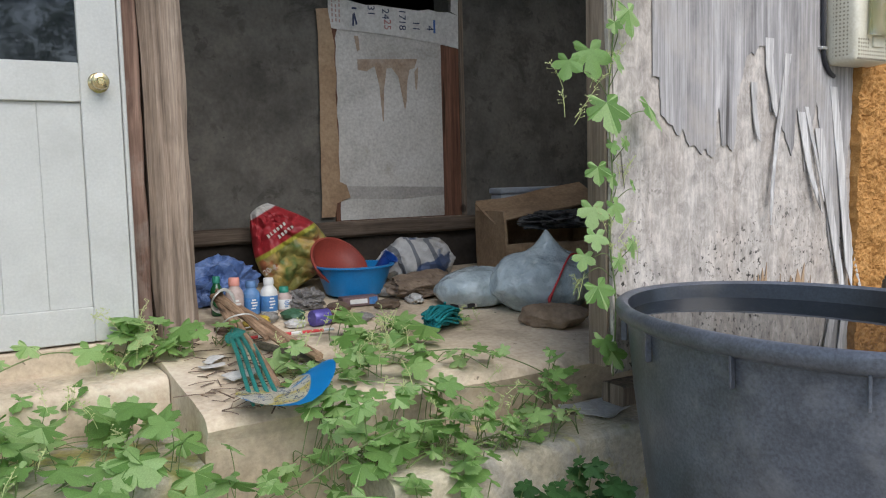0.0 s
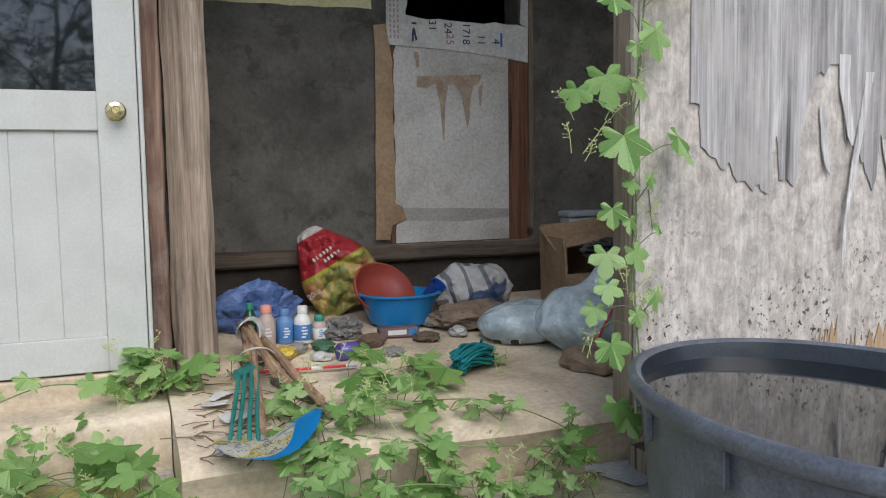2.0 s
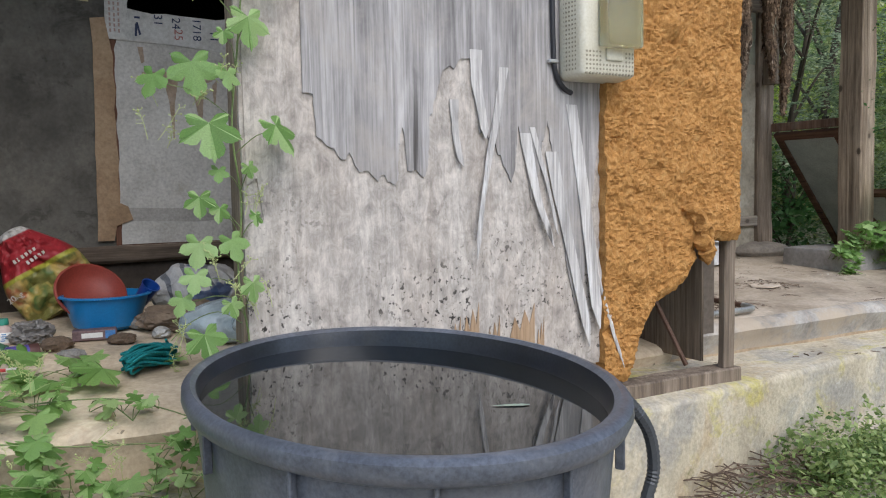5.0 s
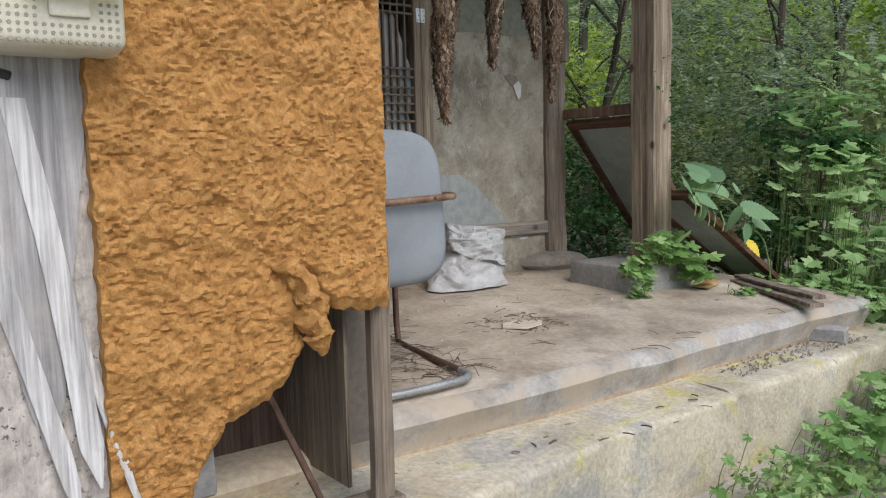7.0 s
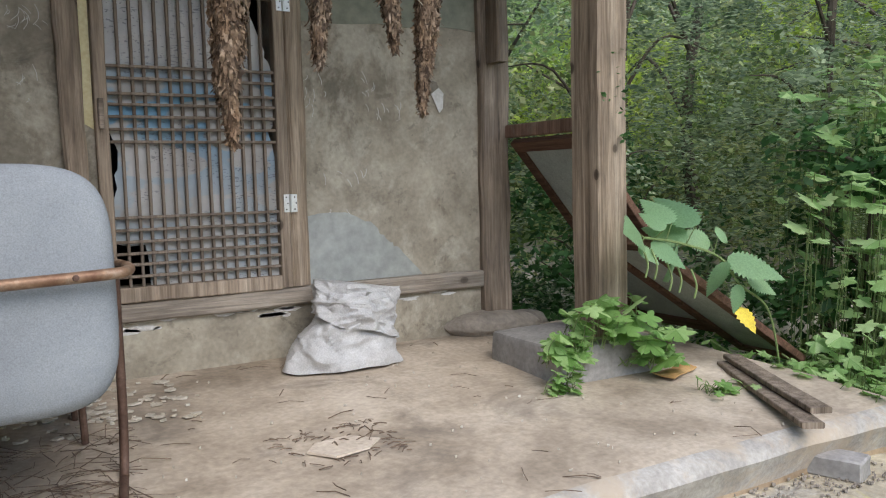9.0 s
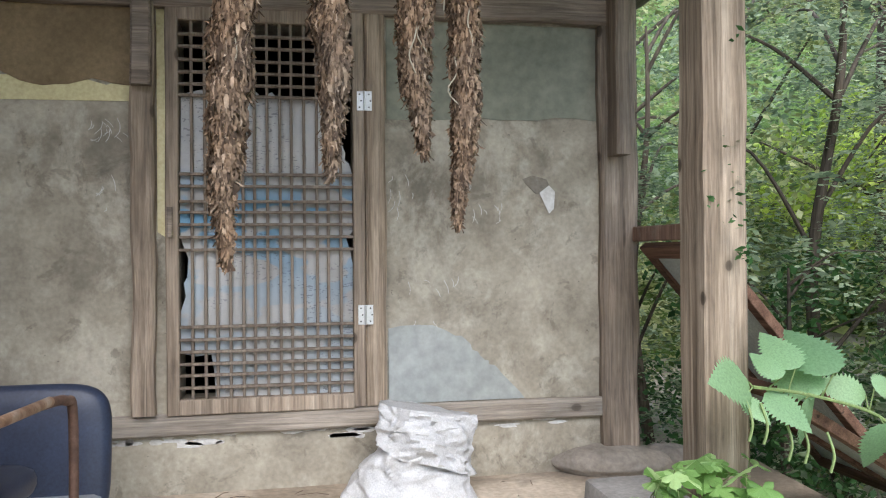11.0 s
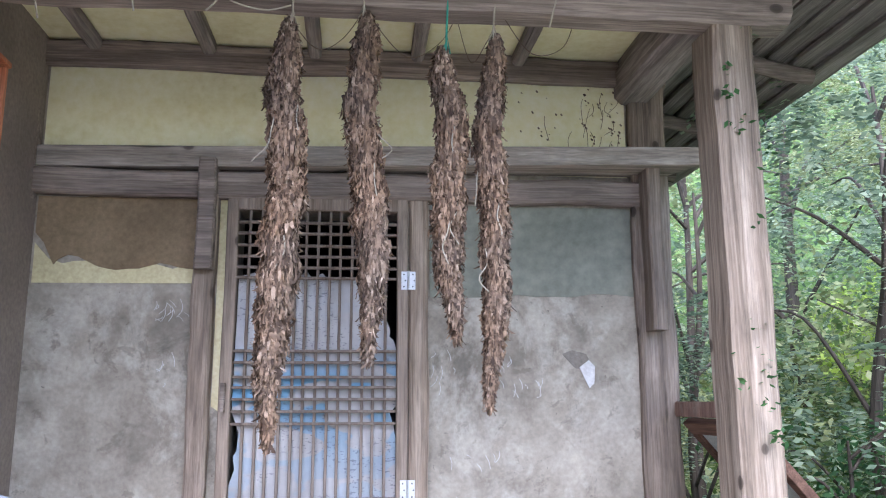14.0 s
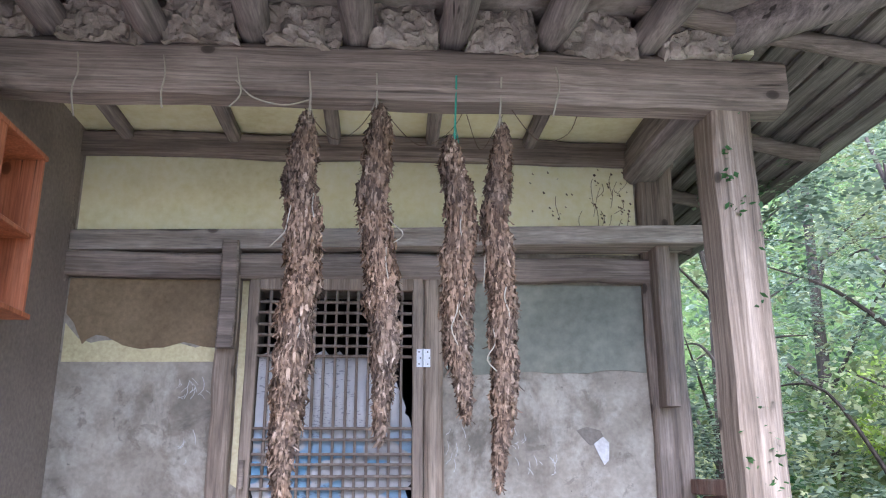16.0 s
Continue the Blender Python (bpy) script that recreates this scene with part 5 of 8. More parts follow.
M_whiteplastic = plain("white_bottle_plastic", (0.66, 0.66, 0.63), 0.4, dirt=(0.42, 0.40, 0.35))
M_lab_blue = plain("blue_label", (0.06, 0.19, 0.42), 0.5, wear=0.3)
M_pinkcap = plain("pink_cap", (0.68, 0.30, 0.24), 0.5)
M_pinkish = plain("dirty_pink_bottle", (0.46, 0.36, 0.32), 0.5, dirt=(0.30, 0.24, 0.2))
M_greenglass = plain("green_glass", (0.015, 0.09, 0.035), 0.12, 0, 0.6)
M_teallid = plain("teal_cap", (0.03, 0.24, 0.17), 0.5)


def bottle(x, y, r, h, mat, capmat, labelmat, label, caph=0.025, capr=0.6):
    z = FL(x, y)
    ob = thing("bottle", label, "bottle", (x, y, z), "pesticide bottles")
    s = h - caph
    bm = bmesh.new()
    lathe(bm, [(r * 0.9, 0), (r, 0.006), (r, s * 0.72), (r * 0.93, s * 0.80), (r * 0.58, s * 0.93), (r * 0.52, s), (r * 0.3, s)], 26)
    part("body", bm, mat, ob, "", True)
    bm = bmesh.new()
    lathe(bm, [(r * capr, s - 0.003), (r * capr * 1.04, s), (r * capr, s + caph - 0.003), (r * capr * 0.9, s + caph)], 22)
    part("cap", bm, capmat, ob, "", True)
    if labelmat:
        bm = bmesh.new()
        lathe(bm, [(r * 1.005, s * 0.12), (r * 1.015, s * 0.125), (r * 1.015, s * 0.62), (r * 1.005, s * 0.625)], 26)
        part("label_band", bm, labelmat, ob, "", True)
        bm = bmesh.new()
        for i in range(4):
            a0 = -1.9 + 0.1 * (i % 2)
            ring = [(r * 1.03 * math.cos(a), r * 1.03 * math.sin(a)) for a in [a0 + k * 0.15 for k in range(4 + i % 3)]]
            zz = s * (0.22 + i * 0.10)
            lo = [bm.verts.new((p, q, zz)) for p, q in ring]
            hi = [bm.verts.new((p, q, zz + s * 0.05)) for p, q in ring]
            for k in range(len(ring) - 1):
                bm.faces.new((lo[k], lo[k + 1], hi[k + 1], hi[k]))
        part("label_print", bm, M_whiteplastic if labelmat != M_whiteplastic else M_lab_blue, ob)
    return ob


bottle(0.92, 3.40, 0.026, 0.165, M_greenglass, M_teallid, None, "dark green glass bottle with green cap")
bottle(0.975, 3.33, 0.037, 0.168, M_pinkish, M_pinkcap, M_pinkish, "grubby pinkish bottle with pink cap", 0.03)
bottle(1.055, 3.36, 0.037, 0.142, plain("blue_bottle", (0.10, 0.22, 0.42), 0.5, dirt=(0.2, 0.25, 0.32)), plain("blue_cap", (0.10, 0.2, 0.38), 0.5), M_lab_blue, "faded blue plastic bottle")
bottle(1.123, 3.33, 0.036, 0.155, M_whiteplastic, M_whiteplastic, M_lab_blue, "white plastic bottle with blue printed label", 0.026)
bottle(1.20, 3.36, 0.034, 0.105, M_pinkish, M_teallid, M_whiteplastic, "short squat bottle with teal cap", 0.022)

M_bagwhite = surface("white_printed_bag", [(0.28, 0.28, 0.28), (0.45, 0.45, 0.445), (0.60, 0.60, 0.59)], 9, 24, 0.5, 1.0, dist=0.03, spots=((0.05, 0.07, 0.14), -0.02))
M_bluebag = surface("blue_polythene", [(0.05, 0.09, 0.22), (0.09, 0.16, 0.36), (0.16, 0.25, 0.48)], 9, 20, 0.3, 1.0, spec=0.5, dist=0.03)
M_bagstripe, nt, b = nodes_of("navy_striped_sack", 0.5)
v = coords(nt, (1, 1, 1), (0, 28, 20))
wv = nt.nodes.new("ShaderNodeTexWave")
wv.inputs["Scale"].default_value, wv.inputs["Distortion"].default_value = 3.2, 5.5
nt.links.new(v, wv.inputs["Vector"])
c = ramp(nt, noise_tex(nt, v, 9, 6), [(0.3, (0.30, 0.295, 0.285)), (0.7, (0.60, 0.59, 0.57))])
st = ramp(nt, wv.outputs["Fac"], [(0.86, grey(0)), (0.90, grey(0.85))])
c = mix(nt, st, c, (0.10, 0.11, 0.13))
c = mix(nt, ramp(nt, noise_tex(nt, v, 4.5, 1), [(0.57, grey(0)), (0.59, grey(0.9))]), c, (0.03, 0.06, 0.14))
nt.links.new(c, b.inputs["Base Color"])
bump(nt, b, noise_tex(nt, v, 14, 6), 0.8, 0.03)
M_cloth = surface("brown_cloth", [(0.12, 0.085, 0.06), (0.21, 0.155, 0.11), (0.28, 0.215, 0.155)], 6, 90, 0.95, 0.5)
M_greybag = surface("cloudy_polythene", [(0.27, 0.33, 0.35), (0.40, 0.47, 0.49), (0.54, 0.61, 0.63)], 7, 16, 0.16, 1.0, spec=0.6, dist=0.03)
M_stone = surface("tan_stone", [(0.16, 0.11, 0.07), (0.25, 0.18, 0.12), (0.34, 0.26, 0.18)], 6, 50, 0.95, 0.9, dist=0.012)
lump("plastic_bag", (0.985, 3.60, FL(0, 3.60)), (0.15, 0.09, 0.20), 3, M_bluebag, "crumpled blue polythene bag", "plastic bag", 0.24, 2.9)
lump("paper_sack", (2.02, 3.64, FL(0, 3.64)), (0.20, 0.12, 0.25), 7, M_bagstripe, "crumpled white and navy printed sack", "sack", 0.11, 2.6)
lump("cloth", (1.90, 3.36, FL(0, 3.36)), (0.17, 0.11, 0.12), 9, M_cloth, "heap of brown cloth", "cloth", 0.15, 3)
bag1 = lump("plastic_bag", (2.03, 3.10, FL(0, 3.10)), (0.20, 0.15, 0.19), 12, M_greybag, "cloudy grey-blue polythene bag, full", "plastic bag", 0.045, 1.8)
bag2 = thing("plastic_bag", "big cloudy polythene bag tied with red string", "plastic bag", (2.26, 2.90, FL(0, 2.9)))
bm = blob((0.25, 0.18, 0.30), 15, 0.055, 1.9, True, 5, True)
for v_ in bm.verts:
    peak = max(0.0, 1 - math.hypot(v_.co.x - 0.02, v_.co.y) / 0.11)
    if v_.co.z > 0.15:
        v_.co.z += 0.10 * peak * peak
part("bag", bm, M_greybag, bag2, "", True)
M_redstring = plain("red_string", (0.55, 0.05, 0.05), 0.6)
bm = bmesh.new()
tube(bm, curve_pts([(-0.10, -0.155, 0.02), (-0.09, -0.18, 0.10), (-0.06, -0.18, 0.15), (0.0, -0.16, 0.22), (0.06, -0.13, 0.25), (0.13, -0.11, 0.24)], 6), 0.005, 6)
tube(bm, curve_pts([(-0.09, -0.18, 0.10), (-0.12, -0.19, 0.07), (-0.10, -0.19, 0.04)], 5), 0.005, 6)
part("string", bm, M_redstring, bag2, "red string tie")
lump("stone", (2.10, 2.63, FL(0, 2.63)), (0.125, 0.07, 0.10), 21, M_stone, "flat tan field stone on the platform", "stone", 0.20, 1.1, -38)
lump("plastic_bag", (1.30, 3.36, FL(0, 3.36)), (0.07, 0.06, 0.09), 31, plain("smoky_bag", (0.17, 0.16, 0.15), 0.3, 0, 0.5, 0.3), "small smoky grey polythene bag", "plastic bag", 0.25, 4)
can = thing("drink_can", "dented black and silver drink can lying down", "can", (1.925, 3.05, FL(0, 3.05) + 0.034))
bm = bmesh.new()
lathe(bm, [(0.024, -0.06), (0.028, -0.057), (0.033, -0.05), (0.033, 0.045), (0.029, 0.055)], 26)
bmesh.ops.transform(bm, matrix=pose(0, 0, 0, 90, 0, 52), verts=bm.verts[:])
part("body", bm, plain("black_can_print", (0.02, 0.022, 0.03), 0.3, 0.3), can, "", True)
bm = bmesh.new()
lathe(bm, [(0.0295, 0.054), (0.0295, 0.060), (0.027, 0.061), (0.0245, 0.057), (0.002, 0.057)], 26)
bmesh.ops.transform(bm, matrix=pose(0, 0, 0, 90, 0, 52), verts=bm.verts[:])
part("lid", bm, M_steel, can, "silver can lid", True)
bm = bmesh.new()
lathe(bm, [(0.0333, -0.02), (0.0336, -0.018), (0.0336, 0.018), (0.0333, 0.02)], 26)
bmesh.ops.transform(bm, matrix=pose(0, 0, 0, 90, 0, 52), verts=bm.verts[:])
part("band", bm, plain("silver_band", (0.35, 0.36, 0.38), 0.35, 0.5), can, "silver printed band", True)
can2 = thing("food_can", "dented purple and brown can lying on its side", "can", (1.255, 3.06, FL(0, 3.06) + 0.034))
bm = bmesh.new()
lathe(bm, [(0.03, -0.055), (0.034, -0.05), (0.034, 0.05), (0.03, 0.055)], 22)
bmesh.ops.transform(bm, matrix=pose(0, 0, 0, 90, 0, -78), verts=bm.verts[:])
part("body", bm, plain("purple_can", (0.10, 0.08, 0.30), 0.35, 0.2, 0.5, 0.3), can2, "", True)
bm = bmesh.new()
lathe(bm, [(0.0345, -0.055), (0.0350, -0.053), (0.0350, -0.025), (0.0345, -0.02)], 22)
bmesh.ops.transform(bm, matrix=pose(0, 0, 0, 90, 0, -78), verts=bm.verts[:])
part("rim", bm, plain("brown_can_end", (0.09, 0.04, 0.035), 0.5, 0.2), can2, "brown end band", True)
ctn = thing("carton", "small flattened printed carton in front of the basin", "carton", (1.53, 3.31, FL(0, 3.31)), turn=-6)
part("box", slab(-0.085, 0.085, -0.035, 0.035, 0, 0.042, 0.004, 1), plain("dark_carton", (0.16, 0.10, 0.10), 0.6, wear=0.4), ctn)
part("panel_print", slab(-0.05, 0.03, -0.0375, -0.034, 0.012, 0.032), M_whiteplastic, ctn)
part("panel_print", slab(0.04, 0.078, -0.0375, -0.034, 0.006, 0.038), M_lab_blue, ctn)

# teal rope, coiled in a heap
M_rope = plain("teal_rope", (0.008, 0.19, 0.20), 0.7, 0, 0.3, 0.4, 0.6)
rope = thing("rope", "coil of teal nylon rope on the platform", "rope", (1.66, 2.80, FL(0, 2.80)))
rnd = random.Random(4)
for q in range(8):
    bm = bmesh.new()
    ctrl = []
    for i in range(16):
        t = i / 15
        a = i * 1.35 + q
        ctrl.append((-0.10 + 0.20 * (0.5 + 0.5 * math.sin(a)) + rnd.uniform(-0.015, 0.015), -0.07 + 0.15 * (0.5 + 0.5 * math.sin(a + 0.3)) + 0.05 * math.cos(a * 0.7 + q) + rnd.uniform(-0.02, 0.02), 0.010 + 0.007 * q + 0.016 * (1 + math.sin(a * 2.1))))
    tube(bm, curve_pts(ctrl, 7), 0.005, 7)
    part("strand", bm, M_rope, rope, "", True)

# cardboard box with a striped tray and dark cloth
cbx = thing("cardboard_box", "open brown cardboard box sagging in the corner", "box", (2.70, 3.45, FL(0, 3.5)), turn=-12)
for q in ((-0.30, 0.30, 0.22, 0.235, 0.0, 0.42), (-0.30, -0.288, -0.15, 0.22, 0.0, 0.36), (0.288, 0.30, -0.15, 0.22, 0, 0.40), (-0.30, 0.30, -0.16, -0.15, 0, 0.20)):
    part("side", worn(slab(*q), 5, 0.012, 0.2, 3), M_card, cbx, "", True)
bm = worn(slab(-0.32, 0.32, -0.05, 0.19, -0.004, 0.004), 6, 0.015, 0.2, 5)
bmesh.ops.transform(bm, matrix=pose(0, 0, 0.37, 24, -9, 0), verts=bm.verts[:])
part("flap", bm, M_card, cbx, "folded-out cardboard flap", True)
lump("dark_rag", (2.72, 3.36, FL(0, 3.36) + 0.28), (0.19, 0.12, 0.09), 41, surface("dark_rag", [(0.03, 0.03, 0.032), (0.07, 0.07, 0.07), (0.16, 0.155, 0.15)], 9, 60, 0.95, 0.6), "dark speckled rag on the box", "cloth", 0.25, 6)
tray = thing("tray", "grey tray with striped side behind the box", "tray", (2.86, 3.76, 0.96), turn=-6)
part("body", slab(-0.24, 0.24, -0.06, 0.06, 0.0, 0.19, 0.01, 2), plain("pale_grey_plastic", (0.42, 0.44, 0.46), 0.5), tray)
part("rim", slab(-0.25, 0.25, -0.07, 0.07, 0.19, 0.225, 0.012, 3), plain("grey_rim", (0.33, 0.36, 0.40), 0.45), tray)
for i in range(5):
    part("stripe", slab(-0.21 + i * 0.085, -0.175 + i * 0.085, -0.063, -0.059, 0.0, 0.17), M_ink, tray)
part("support", slab(-0.2, 0.2, -0.05, 0.05, -0.28, -0.002, 0.005, 1), M_card, tray)

# rakes and sticks tied together, lying over the step
M_teal = plain("teal_enamel", (0.02, 0.19, 0.16), 0.45, 0.1, 0.5, 0.35, 0.1, dirt=(0.06, 0.10, 0.08))
M_stick = wood("bare_stick", [(0.14, 0.085, 0.05), (0.26, 0.165, 0.10), (0.36, 0.25, 0.16)], "y", relief=0.4)
rake = thing("garden_fork", "teal enamelled garden fork with wooden shaft", "garden fork")
for dx, e in ((0.0, -0.03), (0.035, 0.0), (0.075, 0.015), (0.11, 0.05)):
    bm = bmesh.new()
    tube(bm, curve_pts([(0.80 + dx * 0.5, 2.82, 0.72), (0.765 + dx * 0.6, 2.62, 0.695), (0.725 + dx * 0.65, 2.42, 0.66), (0.688 + dx * 0.75, 2.22, 0.622 - dx * 0.1)], 5), [0.0075] * 10 + [0.0068] * 5 + [0.005], 7)
    part("tine", bm, M_teal, rake, "", True)
bm = bmesh.new()
tube(bm, [(0.78, 2.76, 0.715), (0.84, 2.80, 0.718), (0.83, 2.86, 0.72)], 0.018, 8)
part("socket", bm, M_teal, rake, "", True)
bm = bmesh.new()
tube(bm, curve_pts([(0.83, 2.84, 0.72), (0.85, 3.0, 0.745), (0.875, 3.25, 0.80)], 5), 0.015, 8)
part("shaft", bm, M_stick, rake, "brown wooden shaft", True)
for i, (a, b_, r) in enumerate([((0.90, 3.25, 0.79), (0.80, 2.34, 0.645), 0.012), ((0.86, 3.22, 0.80), (0.93, 2.64, 0.70), 0.014), ((0.93, 3.1, 0.76), (1.0, 2.50, 0.665), 0.017), ((0.89, 3.28, 0.82), (0.90, 2.72, 0.715), 0.011)]):
    bm = bmesh.new()
    tube(bm, [Vector(a).lerp(Vector(b_), t / 6) + noise.noise_vector(Vector((t, i, 0))) * 0.008 for t in range(7)], r, 7)
    tagged(new("stick", finish("stick", bm, M_stick, True)), "bare brown wooden tool handle", "stick", "tied sticks")
tie = thing("wire_tie", "loops of pale wire tying the sticks", "wire")
bm = bmesh.new()
for i in range(6):
    tube(bm, [(0.88 + 0.045 * math.cos(a) + 0.004 * i, 3.17 + 0.012 * i + 0.02 * math.sin(a * 2), 0.785 + 0.045 * math.sin(a)) for a in [2 * math.pi * k / 18 for k in range(19)]], 0.003, 5)
tube(bm, curve_pts([(0.80, 3.0, 0.70), (0.83, 2.92, 0.76), (0.90, 2.9, 0.77), (0.95, 2.95, 0.72), (0.86, 2.99, 0.70)], 6), 0.003, 5)
tagged(part("loop", bm, plain("pale_wire", (0.55, 0.55, 0.50), 0.5, 0.3), tie), kind="stuff")
red = thing("red_stick", "thin red and white striped cane", "stick")
for i in range(9):
    a, b_ = i / 9, (i + 1) / 9
    bm = bmesh.new()
    p, q = Vector((0.86, 2.96, 0.672)), Vector((1.24, 2.92, 0.672))
    tube(bm, [p.lerp(q, a), p.lerp(q, b_)], 0.0065, 6)
    part("band", bm, M_redstring if i % 3 != 2 else M_whiteplastic, red)
pipe_ = thing("grey_stick", "short grey-green branch on the step", "stick")
bm = bmesh.new()
tube(bm, [(0.92, 2.86, 0.66), (1.0, 2.62, 0.645), (1.03, 2.46, 0.635)], [0.016, 0.017, 0.018], 8)
part("branch", bm, plain("grey_bark", (0.14, 0.13, 0.09), 0.9, wear=0.4), pipe_)
# plastic hand fan, blue and yellow
fan = thing("hand_fan", "blue and yellow plastic hand fan half over the step edge", "fan", (0.80, 2.25, 0.632), turn=0)
bm = bmesh.new()
N = 28
front = [(0.150 * math.cos(a), 0.115 * math.sin(a)) for a in [2 * math.pi * k / N for k in range(N)]]
vs = [bm.verts.new((x, y, 0.06 * (x / 0.13) ** 2 * (1 if x > 0 else 0.2) - 0.25 * min(0, y + 0.02) * -0.3)) for x, y in front]
cc = bm.verts.new((0, 0, 0.0))
for i in range(N):
    bm.faces.new((cc, vs[i], vs[(i + 1) % N]))
bmesh.ops.solidify(bm, geom=bm.faces[:], thickness=0.003)
M_fan, nt, b = nodes_of("printed_fan", 0.35)
v = coords(nt)
f1 = ramp(nt, noise_tex(nt, v, 9, 1, 0.4), [(0.34, (0.01, 0.30, 0.62)), (0.38, (0.68, 0.66, 0.58)), (0.50, (0.70, 0.66, 0.52)), (0.54, (0.66, 0.55, 0.12)), (0.66, (0.66, 0.64, 0.50))])
lines = ramp(nt, noise_tex(nt, v, 40, 1, 0.4, 1.0), [(0.46, grey(0)), (0.49, grey(1)), (0.51, grey(1)), (0.54, grey(0))])
off = nt.nodes.new("ShaderNodeVectorMath")
off.operation = "DISTANCE"
off.inputs[1].default_value = (-0.055, 0.045, 0.0)
nt.links.new(v, off.inputs[0])
rim = ramp(nt, off.outputs["Value"], [(0.140, grey(0)), (0.144, grey(1))])
c = mix(nt, mix(nt, 1.0, lines, rim, "SUBTRACT"), f1, (0.10, 0.13, 0.2))
c = mix(nt, rim, c, (0.012, 0.30, 0.66))
nt.links.new(c, b.inputs["Base Color"])
part("blade", bm, M_fan, fan, "", True)
for i, (x, y, z, t_, s_) in enumerate([(1.93, 2.14, 0.408, 20, 0.085), (1.86, 2.2, 0.412, -30, 0.06), (0.76, 2.55, 0.63, 15, 0.05), (0.72, 2.75, 0.645, 40, 0.035), (1.0, 2.55, 0.625, 10, 0.05), (0.70, 2.68, 0.64, -10, 0.04)]):
    bm = slab(-s_, s_, -s_ * 0.7, s_ * 0.7, 0, 0.003)
    worn(bm, 5, 0.012, 0.06, i)
    ob = new("scrap_paper", finish("scrap_paper", bm, M_calpaper, True))
    ob.matrix_basis = pose(x, y, z + 0.008, 4, -3, t_)
    tagged(ob, "crumpled weathered scrap of printed paper", "paper", "scraps of paper")

rnd = random.Random(91)
WRAP = [plain("yellow_wrapper", (0.50, 0.36, 0.05), 0.4, wear=0.4), plain("brown_rag", (0.13, 0.09, 0.06), 0.9, wear=0.4), plain("grey_rag", (0.24, 0.23, 0.21), 0.9, wear=0.4), plain("green_wrapper", (0.05, 0.13, 0.07), 0.5, wear=0.3), plain("white_wrapper", (0.5, 0.49, 0.46), 0.5, wear=0.3)]
for i, (x, y, s_, k) in enumerate(((1.0, 3.14, 0.055, 0), (1.07, 3.2, 0.05, 2), (1.18, 3.2, 0.05, 3), (1.38, 3.2, 0.06, 1), (1.42, 3.05, 0.045, 2), (1.62, 3.2, 0.05, 1), (0.88, 3.1, 0.05, 1), (1.78, 3.24, 0.05, 4), (1.14, 3.08, 0.04, 4), (1.33, 3.45, 0.06, 1), (1.72, 3.42, 0.06, 2), (2.2, 3.3, 0.09, 1), (1.08, 3.48, 0.07, 2))):
    lump("wrapper", (x, y, FL(x, y)), (s_, s_ * 0.7, s_ * 0.9), 100 + i, WRAP[k], ("crumpled yellow food wrapper", "crumpled brown rag on the floor", "crumpled grey rag on the floor", "crumpled dark green wrapper", "crumpled dirty white wrapper")[k], "litter", 0.2, 3.0, rnd.uniform(0, 180), 3)

# faint scratches on the porch wall
rnd = random.Random(44)
bm = bmesh.new()
for cx, cz, w, h, n in ((4.35, 2.08, 0.07, 0.03, 16), (4.34, 1.84, 0.05, 0.05, 6), (5.46, 1.84, 0.09, 0.09, 7), (5.68, 1.85, 0.02, 0.07, 8), (5.78, 1.78, 0.06, 0.03, 8), (5.55, 1.50, 0.12, 0.06, 6), (5.5, 1.32, 0.1, 0.05, 5)):
    for i in range(n):
        x, z = cx + rnd.uniform(-w, w), cz + rnd.uniform(-h, h)
        dx, dz = rnd.uniform(-0.03, 0.03), rnd.uniform(0.01, 0.06)
        tube(bm, curve_pts([(x, W - 0.001, z), (x + dx * 0.6 + 0.006, W - 0.001, z + dz * 0.5), (x + dx, W - 0.001, z + dz)], 3), 0.0011, 4)
tagged(new("wall_scratches", finish("wall_scratches", bm, M_chip)), "faint pale scratches in the plaster", "scratches", kind="stuff")


# ---- porch: chair ----
M_chairgrey = surface("grey_chair_cloth", [(0.19, 0.20, 0.212), (0.235, 0.25, 0.262), (0.285, 0.30, 0.31)], 3, 300, 0.9, 0.15)
M_navy = plain("navy_vinyl", (0.022, 0.03, 0.055), 0.45, 0, 0.4, 0.3, 0.1)
M_rust = surface("rusty_chrome_tube", [(0.13, 0.06, 0.035), (0.26, 0.16, 0.10), (0.44, 0.36, 0.28)], 14, 90, 0.5, 0.3, metal=0.4)
M_darkrust = surface("dark_rust_tube", [(0.06, 0.035, 0.025), (0.12, 0.07, 0.05), (0.19, 0.12, 0.09)], 12, 90, 0.6, 0.3, metal=0.3)
chair = thing("office_chair", "grey upholstered cantilever chair with rusty steel tube frame", "chair", (4.145, 2.555, floor_right(2.555)))


